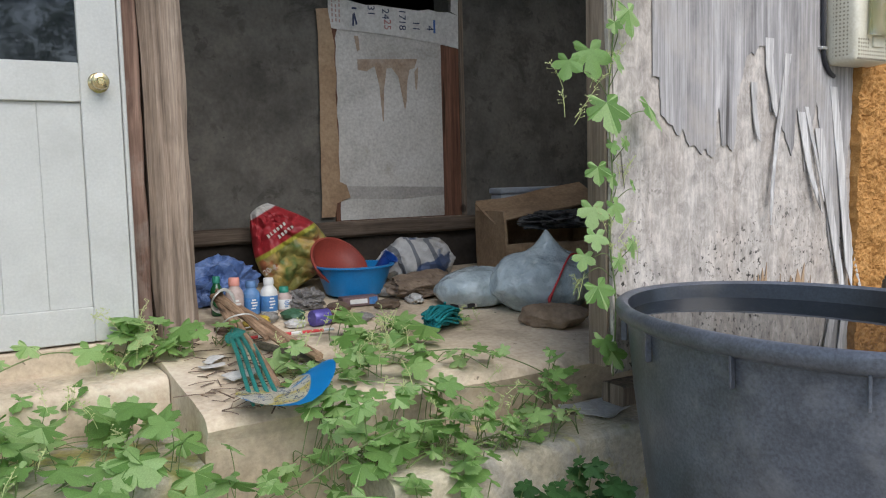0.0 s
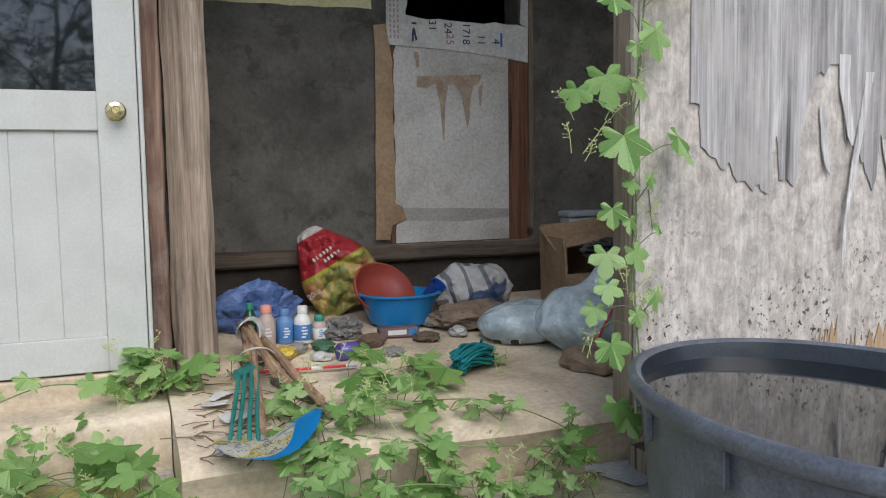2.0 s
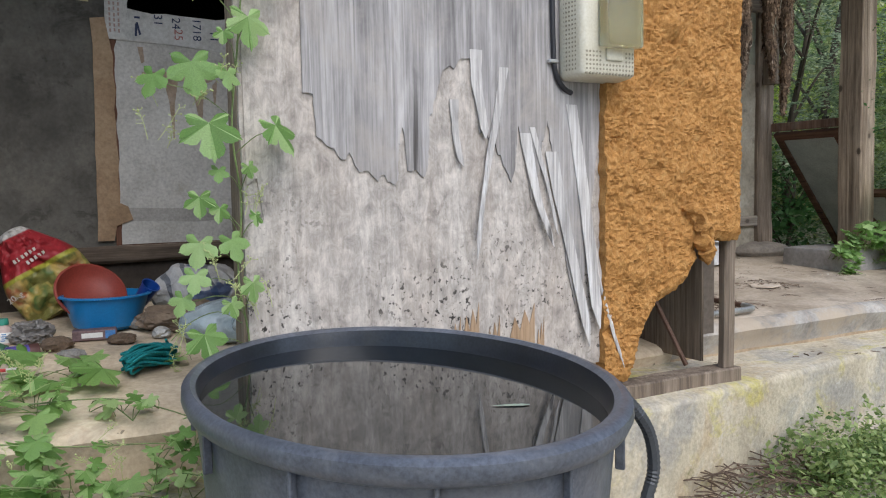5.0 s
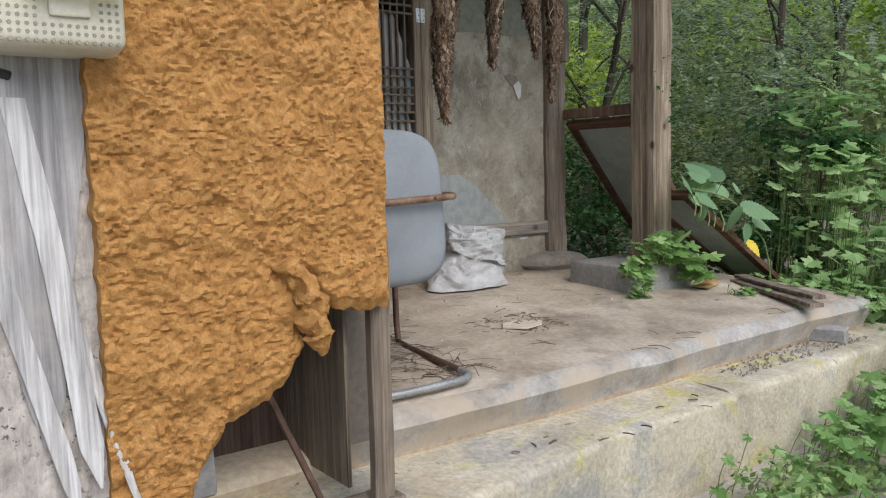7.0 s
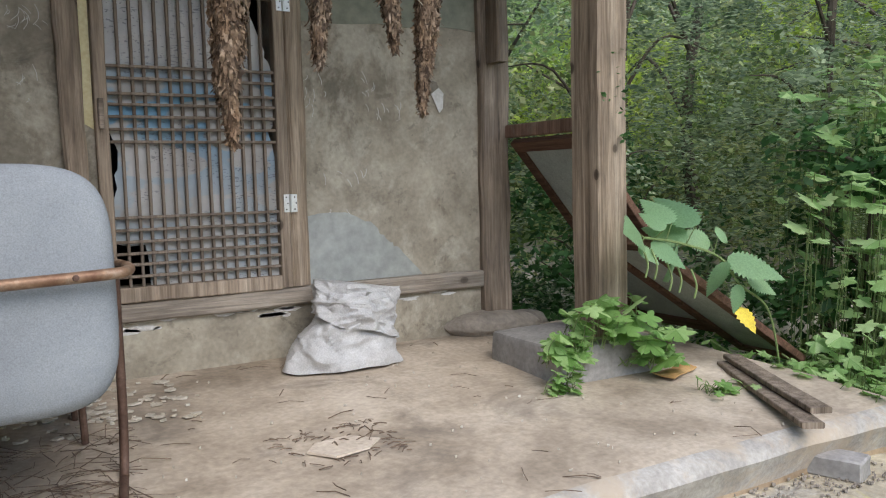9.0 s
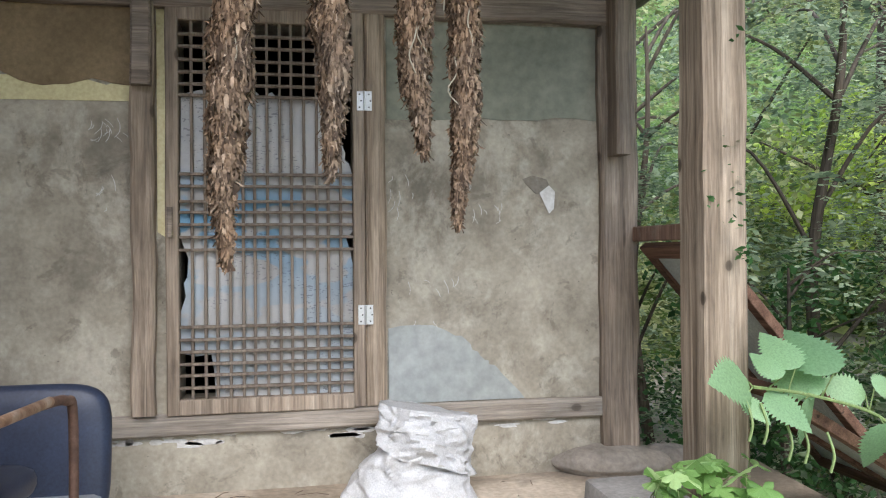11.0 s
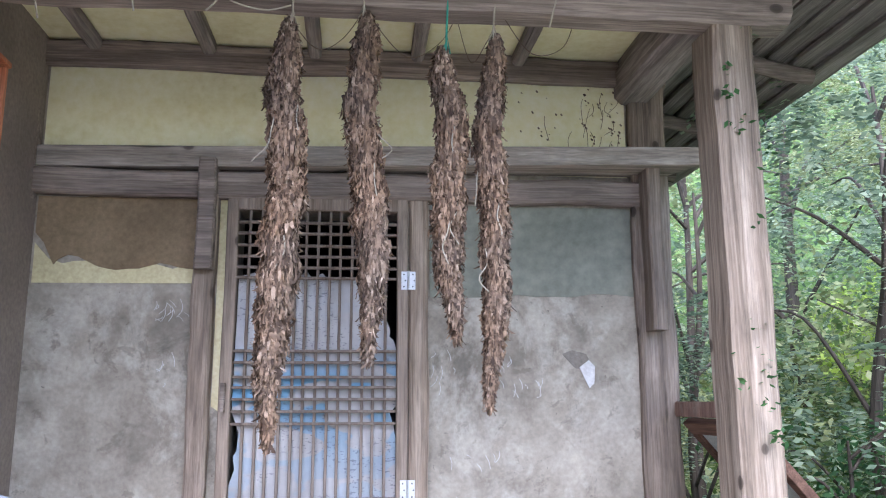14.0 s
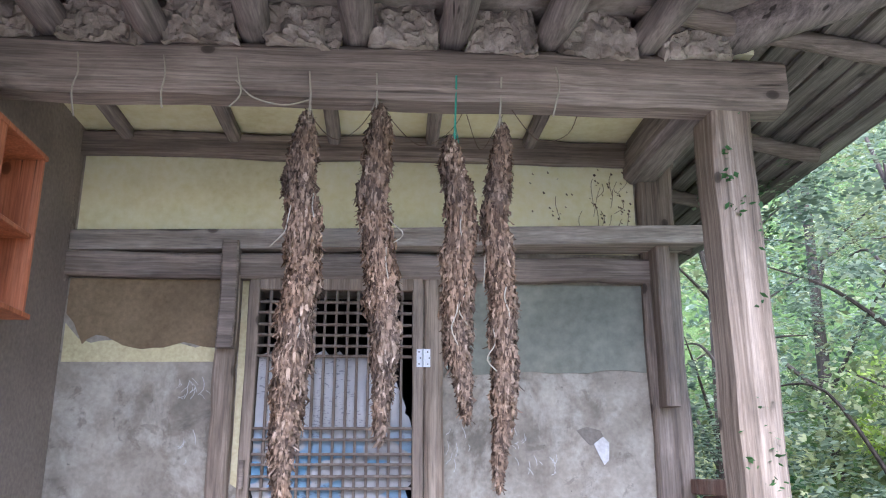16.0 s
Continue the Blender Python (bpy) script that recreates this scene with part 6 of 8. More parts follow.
def cushion(w, h, d, r, bulge, seed, n=22, m=20):
    """A padded slab in the xz plane with rounded corners; y is its thickness."""
    bm = bmesh.new()
    loops = []
    out = []
    for k in range(64):
        a = 2 * math.pi * k / 64
        ca, sa = math.cos(a), math.sin(a)
        e = 0.42
        out.append((math.copysign(abs(ca) ** e, ca) * w / 2, math.copysign(abs(sa) ** e, sa) * h / 2))
    for s, y in ((0.0, -d / 2 - bulge), (0.35, -d / 2 - bulge * 0.9), (0.7, -d / 2 - bulge * 0.55), (0.9, -d / 2 - bulge * 0.1), (0.975, -d / 2 + d * 0.15), (1.0, -d * 0.12), (1.0, d * 0.12), (0.975, d / 2 - d * 0.15), (0.9, d / 2), (0.6, d / 2 + bulge * 0.2), (0.0, d / 2 + bulge * 0.3)):
        loops.append([(x * s, y, z * s) for x, z in out] if s else None)
    rr = [[bm.verts.new(p) for p in l] for l in loops if l]
    for a, b_ in zip(rr, rr[1:]):
        for k in range(64):
            bm.faces.new((a[k], a[(k + 1) % 64], b_[(k + 1) % 64], b_[k]))
    bm.faces.new(rr[0][::-1])
    bm.faces.new(rr[-1])
    return bm


bm = cushion(0.535, 0.548, 0.085, 0.1, 0.015, 1)
for v in bm.verts:
    v.co.z -= 0.16 * v.co.x ** 2 if v.co.z > 0 else -0.10 * v.co.x ** 2
bmesh.ops.transform(bm, matrix=pose(-0.008, 0.03, 0.59, -6, 0, 0), verts=bm.verts[:])
back = part("backrest", bm, M_chairgrey, chair, "grey cloth backrest", True)
bm = cushion(0.47, 0.43, 0.06, 0.1, 0.01, 1)
bmesh.ops.transform(bm, matrix=pose(-0.008, 0.075, 0.595, -6, 0, 0), verts=bm.verts[:])
part("back_pad", bm, M_navy, chair, "navy vinyl inner pad", True)
bm = cushion(0.48, 0.44, 0.07, 0.1, 0.01, 1)
bmesh.ops.transform(bm, matrix=pose(-0.008, 0.30, 0.40, 86, 0, 0), verts=bm.verts[:])
part("seat", bm, M_navy, chair, "navy vinyl seat", True)
bm = bmesh.new()
tube(bm, curve_pts([(-0.285, 0.30, 0.60), (-0.285, 0.05, 0.605), (-0.272, -0.025, 0.607), (-0.23, -0.05, 0.608), (0.0, -0.058, 0.615), (0.23, -0.05, 0.622), (0.275, -0.03, 0.625), (0.292, 0.05, 0.625), (0.30, 0.28, 0.615)], 6), 0.0125, 10)
part("arm_tube", bm, M_rust, chair, "bare rusty arm tube wrapped round the back", True)
for sx_ in (-1, 1):
    bm = bmesh.new()
    tube(bm, curve_pts([(sx_ * 0.295, 0.26, 0.612), (sx_ * 0.31, 0.38, 0.60), (sx_ * 0.315, 0.43, 0.55), (sx_ * 0.315, 0.425, 0.22), (sx_ * 0.308, 0.405, 0.05), (sx_ * 0.295, 0.34, 0.018), (sx_ * 0.22, -0.12, 0.014)], 6), 0.0125, 10)
    part("leg", bm, M_darkrust, chair, "", True)
bm = bmesh.new()
tube(bm, curve_pts([(0.22, -0.12, 0.014), (0.20, -0.19, 0.014), (0.13, -0.225, 0.014), (-0.13, -0.225, 0.014), (-0.20, -0.19, 0.014), (-0.22, -0.12, 0.014)], 6), 0.0135, 10)
part("runner", bm, plain("grey_tube", (0.36, 0.36, 0.34), 0.4, 0.5, 0.5, 0.3), chair, "worn chrome floor runner", True)
for x, y, z in ((0.17, -0.067, 0.621), (-0.16, -0.067, 0.611)):
    bm = bmesh.new()
    lathe(bm, [(0.001, 0), (0.007, 0.001), (0.006, 0.005), (0.001, 0.006)], 10)
    bmesh.ops.transform(bm, matrix=pose(x, y, z, 90, 0, 0), verts=bm.verts[:])
    part("bolt", bm, M_darkrust, chair)

# a second, navy chair behind it
nc = thing("side_chair", "navy vinyl side chair with dark steel legs", "chair", (4.20, 3.42, floor_right(3.42)))
bm = cushion(0.50, 0.44, 0.07, 0.1, 0.01, 1)
bmesh.ops.transform(bm, matrix=pose(0, 0.06, 0.30, -8, 0, 0), verts=bm.verts[:])
part("backrest", bm, M_navy, nc, "", True)
bm = cushion(0.47, 0.30, 0.06, 0.1, 0.01, 1)
bmesh.ops.transform(bm, matrix=pose(0, -0.05, 0.16, 88, 0, 0), verts=bm.verts[:])
part("seat", bm, M_chairgrey, nc, "grey worn seat", True)
for sx_ in (-1, 1):
    for y in (-0.15, 0.12):
        bm = bmesh.new()
        tube(bm, [(sx_ * 0.19, y, 0.0), (sx_ * 0.185, y, 0.16)], 0.011, 8)
        part("leg", bm, M_darkrust, nc, "", True)
# white woven sack by the wall
M_woven = surface("white_woven_sack", [(0.38, 0.37, 0.355), (0.50, 0.49, 0.475), (0.59, 0.58, 0.565)], 11, 170, 0.6, 0.8, dist=0.012)
ws = thing("woven_sack", "crumpled white woven plastic sack on the porch floor", "sack", (5.39, 3.74, floor_right(3.74)), turn=-4)
def crumple(p, seed, k=1.0):
    q = p * 5 + Vector((seed, 1, 8))
    q += noise.noise_vector(q * 0.9) * 0.7
    return k * sum(a * (0.6 - 2 * abs(noise.noise(q * f + Vector((0, 0, q.x * 0.4))))) for f, a in ((0.8, 0.034), (1.7, 0.034), (3.2, 0.020), (6.5, 0.009)))


def sack_shell(lo, hi, rings, seed, grow, n=46, k=84):
    """Crumpled cloth tube; rings give height, centre, half width and depth."""
    bm = bmesh.new()
    g = []
    for i in range(n + 1):
        row = []
        for j in range(k):
            a = 2 * math.pi * j / k
            ca, sa = math.cos(a), math.sin(a)
            z0, z1 = lo(ca), hi(ca)
            z = z0 + (z1 - z0) * i / n
            cx, hw, dp, cy = [float(np.interp(z, [r[0] for r in rings], [r[q] for r in rings])) for q in (1, 2, 3, 4)]
            p = Vector((cx + (hw + grow) * math.copysign(abs(ca) ** 0.75, ca), cy + (dp + grow) * math.copysign(abs(sa) ** 0.9, sa), z))
            p += Vector((ca * 0.5, sa, 0.15)) * crumple(p, seed, min(1.0, 0.35 + z * 6)) + noise.noise_vector(p * 5) * 0.012
            p.z = max(p.z, 0.002)
            row.append(bm.verts.new(p))
        g.append(row)
    for a, b_ in zip(g, g[1:]):
        for j in range(k):
            bm.faces.new((a[j], a[(j + 1) % k], b_[(j + 1) % k], b_[j]))
    return bm, g


RINGS = ((0.0, 0.03, 0.250, 0.11, -0.03), (0.05, 0.035, 0.225, 0.115, -0.02), (0.14, 0.06, 0.175, 0.10, 0.0), (0.21, 0.09, 0.150, 0.09, 0.0), (0.28, 0.105, 0.155, 0.075, 0.01), (0.36, 0.115, 0.150, 0.05, 0.02))
bm, g = sack_shell(lambda c: 0.0, lambda c: 0.30, RINGS, 3, 0.0)
bm.faces.new(g[0][::-1])
bm.faces.new(g[-1])
part("bag", bm, M_woven, ws, "", True)
bm, g = sack_shell(lambda c: 0.155 - 0.065 * c, lambda c: 0.325 - 0.025 * c, RINGS, 9, 0.016, 34)
bm.faces.new(g[-1])
part("folded_top", bm, M_woven, ws, "mouth of the sack folded over", True)

# plinth under the corner post and stones
sloped_p = struct("plinth_post", worn(slab(6.01, 6.49, 3.02, 3.5, 0.66, 0.84, 0.012, 2), 3, 0.008, 0.12, 2), M_grey_concrete, "rough concrete plinth under the porch post", True, "plinth")
M_river = surface("river_stone", [(0.17, 0.145, 0.12), (0.26, 0.225, 0.185), (0.34, 0.30, 0.25)], 4, 50, 0.95, 0.5)
lump("foundation_stone", (6.28, 3.93, 0.72), (0.25, 0.13, 0.14), 51, M_river, "long flat foundation stone under the corner post", "stone", 0.05, 1.6, -20)
lump("foundation_stone", (6.62, 4.1, 0.66), (0.12, 0.10, 0.15), 53, M_river, "rounded grey-brown field stone", "stone", 0.08, 1.6)
lump("foundation_stone", (6.75, 3.75, 0.60), (0.10, 0.09, 0.12), 57, M_river, "rounded grey-brown field stone", "stone", 0.08, 1.6)
brick = thing("concrete_brick", "loose grey concrete brick on the ledge", "brick", (6.50, 2.27, 0.499), turn=-72)
part("body", worn(slab(-0.12, 0.12, -0.055, 0.055, 0, 0.07, 0.006, 1), 3, 0.004, 0.05), M_grey_concrete, brick, "", True)
for i, (x, y, a, l) in enumerate([(6.585, 2.57, 58, 0.43), (6.65, 2.59, 60, 0.40)]):
    ob = timber("plank", -l, l, -0.035, 0.035, 0, 0.02, M_postgrey, "thin weathered plank lying on the porch", 0.003, 0.004, 130 + i, cat="plank")
    ob["group"] = "loose planks"
    del ob["kind"]
    ob.matrix_basis = pose(x - 0.02, y, floor_right(y) + 0.01 + 0.022 * i, 0, 0, a + 180 - 360)
bm = worn(slab(-0.10, 0.10, -0.045, 0.045, 0, 0.004), 5, 0.02, 0.09, 4)
ob = new("cardboard_scrap", finish("cardboard_scrap", bm, surface("orange_card", [(0.30, 0.16, 0.06), (0.42, 0.25, 0.10), (0.50, 0.33, 0.16)], 6, 60), True))
ob.matrix_basis = pose(6.50, 2.93, floor_right(2.93) + 0.015, 0, 0, 20)
tagged(ob, "orange-brown scrap of wet cardboard", "cardboard")

# leaning storm door outside the porch
M_frost = plain("frosted_glass", (0.42, 0.46, 0.42), 0.25, 0, 0.5, 0.2, 0.1)
M_brownframe = wood("brown_door_frame", [(0.07, 0.035, 0.022), (0.13, 0.07, 0.045), (0.20, 0.115, 0.075)], "y", relief=0.4)
def leaning_door(at, tilt, length, width, label):
    sd = thing("glazed_door", label, "door leaf", at, "leaning door leaves")
    m = pose(0, 0, 0, 0, tilt, 0)

    def bit(name, x0, x1, y0, y1, z0, z1, mat, lab=""):
        bm = slab(x0, x1, y0, y1, z0, z1, 0.003, 1)
        bmesh.ops.transform(bm, matrix=m, verts=bm.verts[:])
        return part(name, bm, mat, sd, lab)

    bit("rail", 0, 0.06, 0, width, -0.018, 0.018, M_brownframe)
    bit("rail", length - 0.06, length, 0, width, -0.018, 0.018, M_brownframe)
    bit("stile", 0.06, length - 0.06, 0, 0.055, -0.018, 0.018, M_brownframe)
    bit("stile", 0.06, length - 0.06, width - 0.055, width, -0.018, 0.018, M_brownframe)
    bit("pane", 0.06, length - 0.06, 0.055, width - 0.055, -0.004, 0.004, M_frost, "dusty frosted glass")
    for y in (0.08, 0.10, width - 0.08, width - 0.10):
        bit("glazing_strip", 0.07, length - 0.07, y - 0.004, y + 0.004, 0.005, 0.014, M_brownframe)
    c0 = 0.18
    while c0 < length - 0.1:
        for y in (0.14, width - 0.14):
            bit("ornament", c0 - 0.045, c0 + 0.045, y - 0.004, y + 0.004, 0.005, 0.013, M_brownframe)
            bit("ornament", c0 - 0.004, c0 + 0.004, y - 0.035, y + 0.035, 0.0055, 0.0125, M_brownframe)
        c0 += 0.26
    return sd


leaning_door((6.43, 3.38, 1.66), 49, 1.25, 0.54, "old brown-framed frosted glass door leaning outside the posts")
leaning_door((6.42, 3.0, 1.22), 31.5, 1.15, 0.36, "second brown-framed glass door leaf fallen against the first")
timber("beam_side_rail", 6.385, 6.43, 3.26, 3.92, 1.675, 1.735, M_redboard, "brown rail fixed between the two posts", 0.005, 0.004, 141)

# orange hanging cabinet on the partition
M_orange = wood("orange_varnished_board", [(0.24, 0.075, 0.03), (0.36, 0.12, 0.05), (0.44, 0.17, 0.08)], "z", rough=0.5, relief=0.15)
hc = thing("wall_shelf", "orange-brown wooden open shelf cabinet hung on the wall", "shelf", (3.80, 2.36, 2.26))
for nm, q in (("back_panel", (0.0, 0.008, 0.0, 0.87, 0, 0.53)), ("bottom", (0.0, 0.17, -0.01, 0.88, -0.018, 0.0)), ("top", (0.0, 0.165, 0.0, 0.87, 0.53, 0.548)), ("shelf", (0.008, 0.15, 0.018, 0.852, 0.25, 0.266)),
              ("side", (0.008, 0.155, 0.852, 0.87, 0.0, 0.53)), ("side", (0.008, 0.155, 0.0, 0.018, 0.0, 0.53)), ("divider", (0.008, 0.15, 0.55, 0.566, 0.0, 0.53)), ("lip", (0.15, 0.162, 0.0, 0.566, 0.0, 0.53))):
    part(nm, slab(*q, 0.002, 1), M_orange, hc)

# ---- hanging bundles of dried stalks ----
def quads_object(name, verts, quads, mat, smooth=False):
    me = bpy.data.meshes.new(name)
    me.vertices.add(len(verts))
    me.vertices.foreach_set("co", np.asarray(verts, dtype=np.float32).ravel())
    q = np.asarray(quads, dtype=np.int32)
    me.loops.add(q.size)
    me.loops.foreach_set("vertex_index", q.ravel())
    me.polygons.add(len(q))
    me.polygons.foreach_set("loop_start", np.arange(0, q.size, q.shape[1], dtype=np.int32))
    me.polygons.foreach_set("loop_total", np.full(len(q), q.shape[1], dtype=np.int32))
    me.update(calc_edges=True)
    me.validate()
    me.materials.append(mat)
    if smooth:
        me.polygons.foreach_set("use_smooth", [True] * len(me.polygons))
    return new(name, me)


def leafdry():
    m, nt, b = nodes_of("dried_leaves", 0.95, 0, 0.15)
    gi = nt.nodes.new("ShaderNodeNewGeometry")
    c = ramp(nt, gi.outputs["Random Per Island"], [(0.0, (0.055, 0.040, 0.030)), (0.3, (0.13, 0.095, 0.068)), (0.65, (0.215, 0.158, 0.11)), (0.92, (0.29, 0.22, 0.155)), (1.0, (0.38, 0.31, 0.235))])
    n = noise_tex(nt, coords(nt), 60, 4)
    c = mix(nt, 0.5, c, ramp(nt, n, [(0.3, grey(0.15)), (0.7, grey(0.8))]), "OVERLAY")
    n2 = noise_tex(nt, coords(nt), 3.5, 3)
    c = mix(nt, 0.5, c, ramp(nt, n2, [(0.35, (0.44, 0.43, 0.43)), (0.6, (0.68, 0.53, 0.40))]), "OVERLAY")
    nt.links.new(c, b.inputs["Base Color"])
    bump(nt, b, n, 0.6, 0.004)
    return m


M_dry = leafdry()
M_string = plain("pale_twine", (0.34, 0.30, 0.22), 0.9)
M_greentwine = plain("green_twine", (0.03, 0.26, 0.17), 0.7)


def bundle(x, y, z0, z1, w, lean, seed, twine, gap=0.0):
    ob = thing("dried_bundle", "hanging bundle of dried brown leaves on twine", "dried plants", (x, y, 0), "hanging dried bundles")
    rs = np.random.RandomState(seed)
    n = int(10500 * (z1 - z0))
    t = rs.rand(n)
    zc = z0 + (z1 - z0) * t
    prof = np.interp(t, [0, 0.05, 0.12, 0.22, 0.4, 0.65, 0.88, 0.96, 1.0], [0.12, 0.30, 0.50, 0.82, 1.0, 1.0, 0.85, 0.55, 0.2])
    a = rs.rand(n) * 2 * np.pi
    prof = prof * (1 + 0.14 * np.sin(t * 17 + seed + a) + 0.12 * np.sin(t * 37 + 2 * seed - a) + 0.10 * np.sin(t * 71 + 2 * a))
    r = w * prof * (0.55 + 0.45 * np.sqrt(rs.rand(n)))
    cx = lean * (t - 1) + 0.012 * np.sin(t * 9 + seed)
    c = np.stack([cx + r * np.cos(a), r * 0.8 * np.sin(a), zc], 1)
    L = 0.024 + 0.046 * rs.rand(n) ** 1.5
    Wd = 0.0018 + 0.0056 * rs.rand(n) ** 1.6
    out = np.stack([np.cos(a), np.sin(a), 0 * a], 1)
    tang = np.stack([-np.sin(a), np.cos(a), 0 * a], 1)
    tw = rs.randn(n, 3) * 0.35
    d = np.stack([0 * a, 0 * a, -1 + 0 * a], 1) + out * (0.08 * rs.rand(n, 1) ** 4 - 0.02) + tw * 0.20
    d /= np.linalg.norm(d, axis=1, keepdims=True)
    s = tang + tw * 0.6
    s /= np.linalg.norm(s, axis=1, keepdims=True)
    V = []
    for k, (f, wd_, lift) in enumerate([(0, 0.5, 0), (0.4, 1.0, 0.006), (0.75, 0.8, -0.003), (1.0, 0.25, 0.008)]):
        mid = c + d * (L * f)[:, None] + out * lift * rs.randn(n, 1)
        V += [mid - s * (Wd * wd_)[:, None], mid + s * (Wd * wd_)[:, None] + out * 0.004 * rs.randn(n, 1)]
    V = np.stack(V, 1).reshape(-1, 3)
    base = np.arange(n)[:, None] * 8
    Q = np.concatenate([base + np.array([[0, 1, 3, 2]]), base + np.array([[2, 3, 5, 4]]), base + np.array([[4, 5, 7, 6]])])
    o = quads_object("dried_leaves", V, Q, M_dry)
    o.parent = ob
    tagged(o, "mass of curled dry brown leaves", kind="stuff")
    bm = bmesh.new()
    pts = [(lean * (q - 1) + 0.012 * math.sin(q * 9 + seed), 0, z0 + (z1 - z0) * q) for q in [0.06 + 0.92 * i / 10 for i in range(11)]]
    tube(bm, pts, [w * 0.62 * p for p in (0.35, 0.7, 0.9, 0.95, 1, 1, 0.95, 0.9, 0.8, 0.6, 0.3)], 9)
    part("core", bm, M_dry, ob, "", True)
    bm = bmesh.new()
    tube(bm, [(0, 0, z1 - 0.05), (0.004, -0.03, 3.0), (0.002, -0.075, 3.06)], 0.0035, 6)
    tube(bm, [(-0.012, 0, z1 - 0.03), (0.004, -0.02, z1 + 0.02), (0.014, 0, z1 - 0.03)], 0.003, 6)
    part("twine", bm, twine, ob, "twine tied to the beam")
    bm = bmesh.new()
    for i in range(3):
        q = rs.rand() * 0.5 + 0.32
        aa = -np.pi / 2 + rs.randn() * 0.8
        rr_ = w * 0.95
        p0 = Vector((lean * (q - 1) + rr_ * math.cos(aa), rr_ * 0.8 * math.sin(aa), z0 + (z1 - z0) * q))
        tube(bm, curve_pts([p0, p0 + Vector((rs.randn() * 0.006, -0.008, -0.05)), p0 + Vector((rs.randn() * 0.02, -0.004, -0.10)), p0 + Vector((rs.randn() * 0.03, 0, -0.15))], 4), 0.0022, 5)
    tagged(part("stalk", bm, M_string, ob, "pale loose stalks"), kind="stuff")
    return ob


bundle(4.86, 3.10, 1.645, 2.95, 0.055, 0.03, 3, M_string)
bundle(5.085, 3.10, 1.895, 2.985, 0.047, -0.045, 5, M_string)
bundle(5.355, 3.10, 1.96, 2.875, 0.047, -0.02, 8, M_greentwine)
bundle(5.51, 3.10, 1.755, 2.925, 0.041, 0.012, 11, M_string)
for i, x in enumerate((4.10, 4.38, 4.62, 5.70)):
    ob = thing("loose_twine", "loose end of pale twine tied round the beam", "twine", group="twine ends")
    bm = bmesh.new()
    rnd = random.Random(i + 60)
    tube(bm, curve_pts([(x, 3.02, 3.10), (x + 0.01, 3.018, 3.03), (x + rnd.uniform(-0.02, 0.02), 3.03, 2.97), (x + rnd.uniform(-0.03, 0.03), 3.04, 2.90 + rnd.uniform(-0.04, 0.03))], 5), 0.003, 5)
    if i == 2:
        tube(bm, curve_pts([(x, 3.03, 3.02), (x + 0.06, 3.03, 2.96), (x + 0.16, 3.04, 2.94), (x + 0.24, 3.05, 2.965)], 6), 0.003, 5)
    part("strand", bm, M_string, ob)

M_twig = surface("dry_twig", [(0.08, 0.055, 0.04), (0.15, 0.105, 0.075), (0.24, 0.18, 0.13)], 12, 80, 0.95, 0.3)
# dry creeper on the yellow band and under the joists
rnd = random.Random(33)
bm = bmesh.new()
for i in range(16):
    x, z = 6.22 - abs(rnd.gauss(0, 0.13)), rnd.uniform(2.8, 3.1)
    tube(bm, curve_pts([(x, W - 0.007, z), (x + rnd.uniform(-0.02, 0.02), W - 0.009, z - 0.04), (x + rnd.uniform(-0.04, 0.02), W - 0.007, z - rnd.uniform(0.06, 0.14))], 4), 0.0013, 4)
for x0, x1 in ((4.84, 5.02), (5.12, 5.36), (5.40, 5.52), (5.55, 5.80)):
    mid = (x0 + x1) / 2
    tube(bm, curve_pts([(x0, 3.12, 2.96 + rnd.uniform(-0.05, 0.05)), (mid, 3.25, 2.90 + rnd.uniform(-0.03, 0.03)), (x1, 3.3, 2.98), (x1 + 0.08, 3.4, CEIL - 0.06)], 6), 0.0016, 4)
for i in range(70):
    x, z, r = 6.22 - abs(rnd.gauss(0, 0.2)), rnd.uniform(2.76, 3.1), rnd.uniform(0.002, 0.005)
    tube(bm, [(x, W - 0.004, z), (x + r, W - 0.009, z - r * 2)], r * 0.7, 4)
tagged(new("dry_creeper", finish("dry_creeper", bm, M_twig)), "dry dark creeper tendrils clinging under the ceiling", "dead vine", kind="stuff")

# litter on the porch: twigs, straw and husks
def litter(name, n, area, lvl, seed, mat, label, l0, l1, r, cat="debris"):
    rnd = random.Random(seed)
    bm = bmesh.new()
    for i in range(n):
        gx, gy = rnd.gauss(0, 0.4), rnd.gauss(0, 0.4)
        x = area[0] + (area[1] - area[0]) * min(max(0.5 + gx, 0), 1)
        y = area[2] + (area[3] - area[2]) * min(max(0.5 + gy, 0), 1)
        a, l = rnd.uniform(0, 6.3), rnd.uniform(l0, l1)
        z = lvl(y) + r + rnd.uniform(0, 0.006)
        b0 = Vector((x, y, z))
        d = Vector((math.cos(a), math.sin(a), 0)) * l
        tube(bm, [b0, b0 + d * 0.5 + Vector((rnd.uniform(-1, 1), rnd.uniform(-1, 1), rnd.uniform(0, 1))) * l * 0.12, b0 + d], r * rnd.uniform(0.6, 1.2), 4)
    return tagged(new(name, finish(name, bm, mat)), label, cat, kind="stuff")


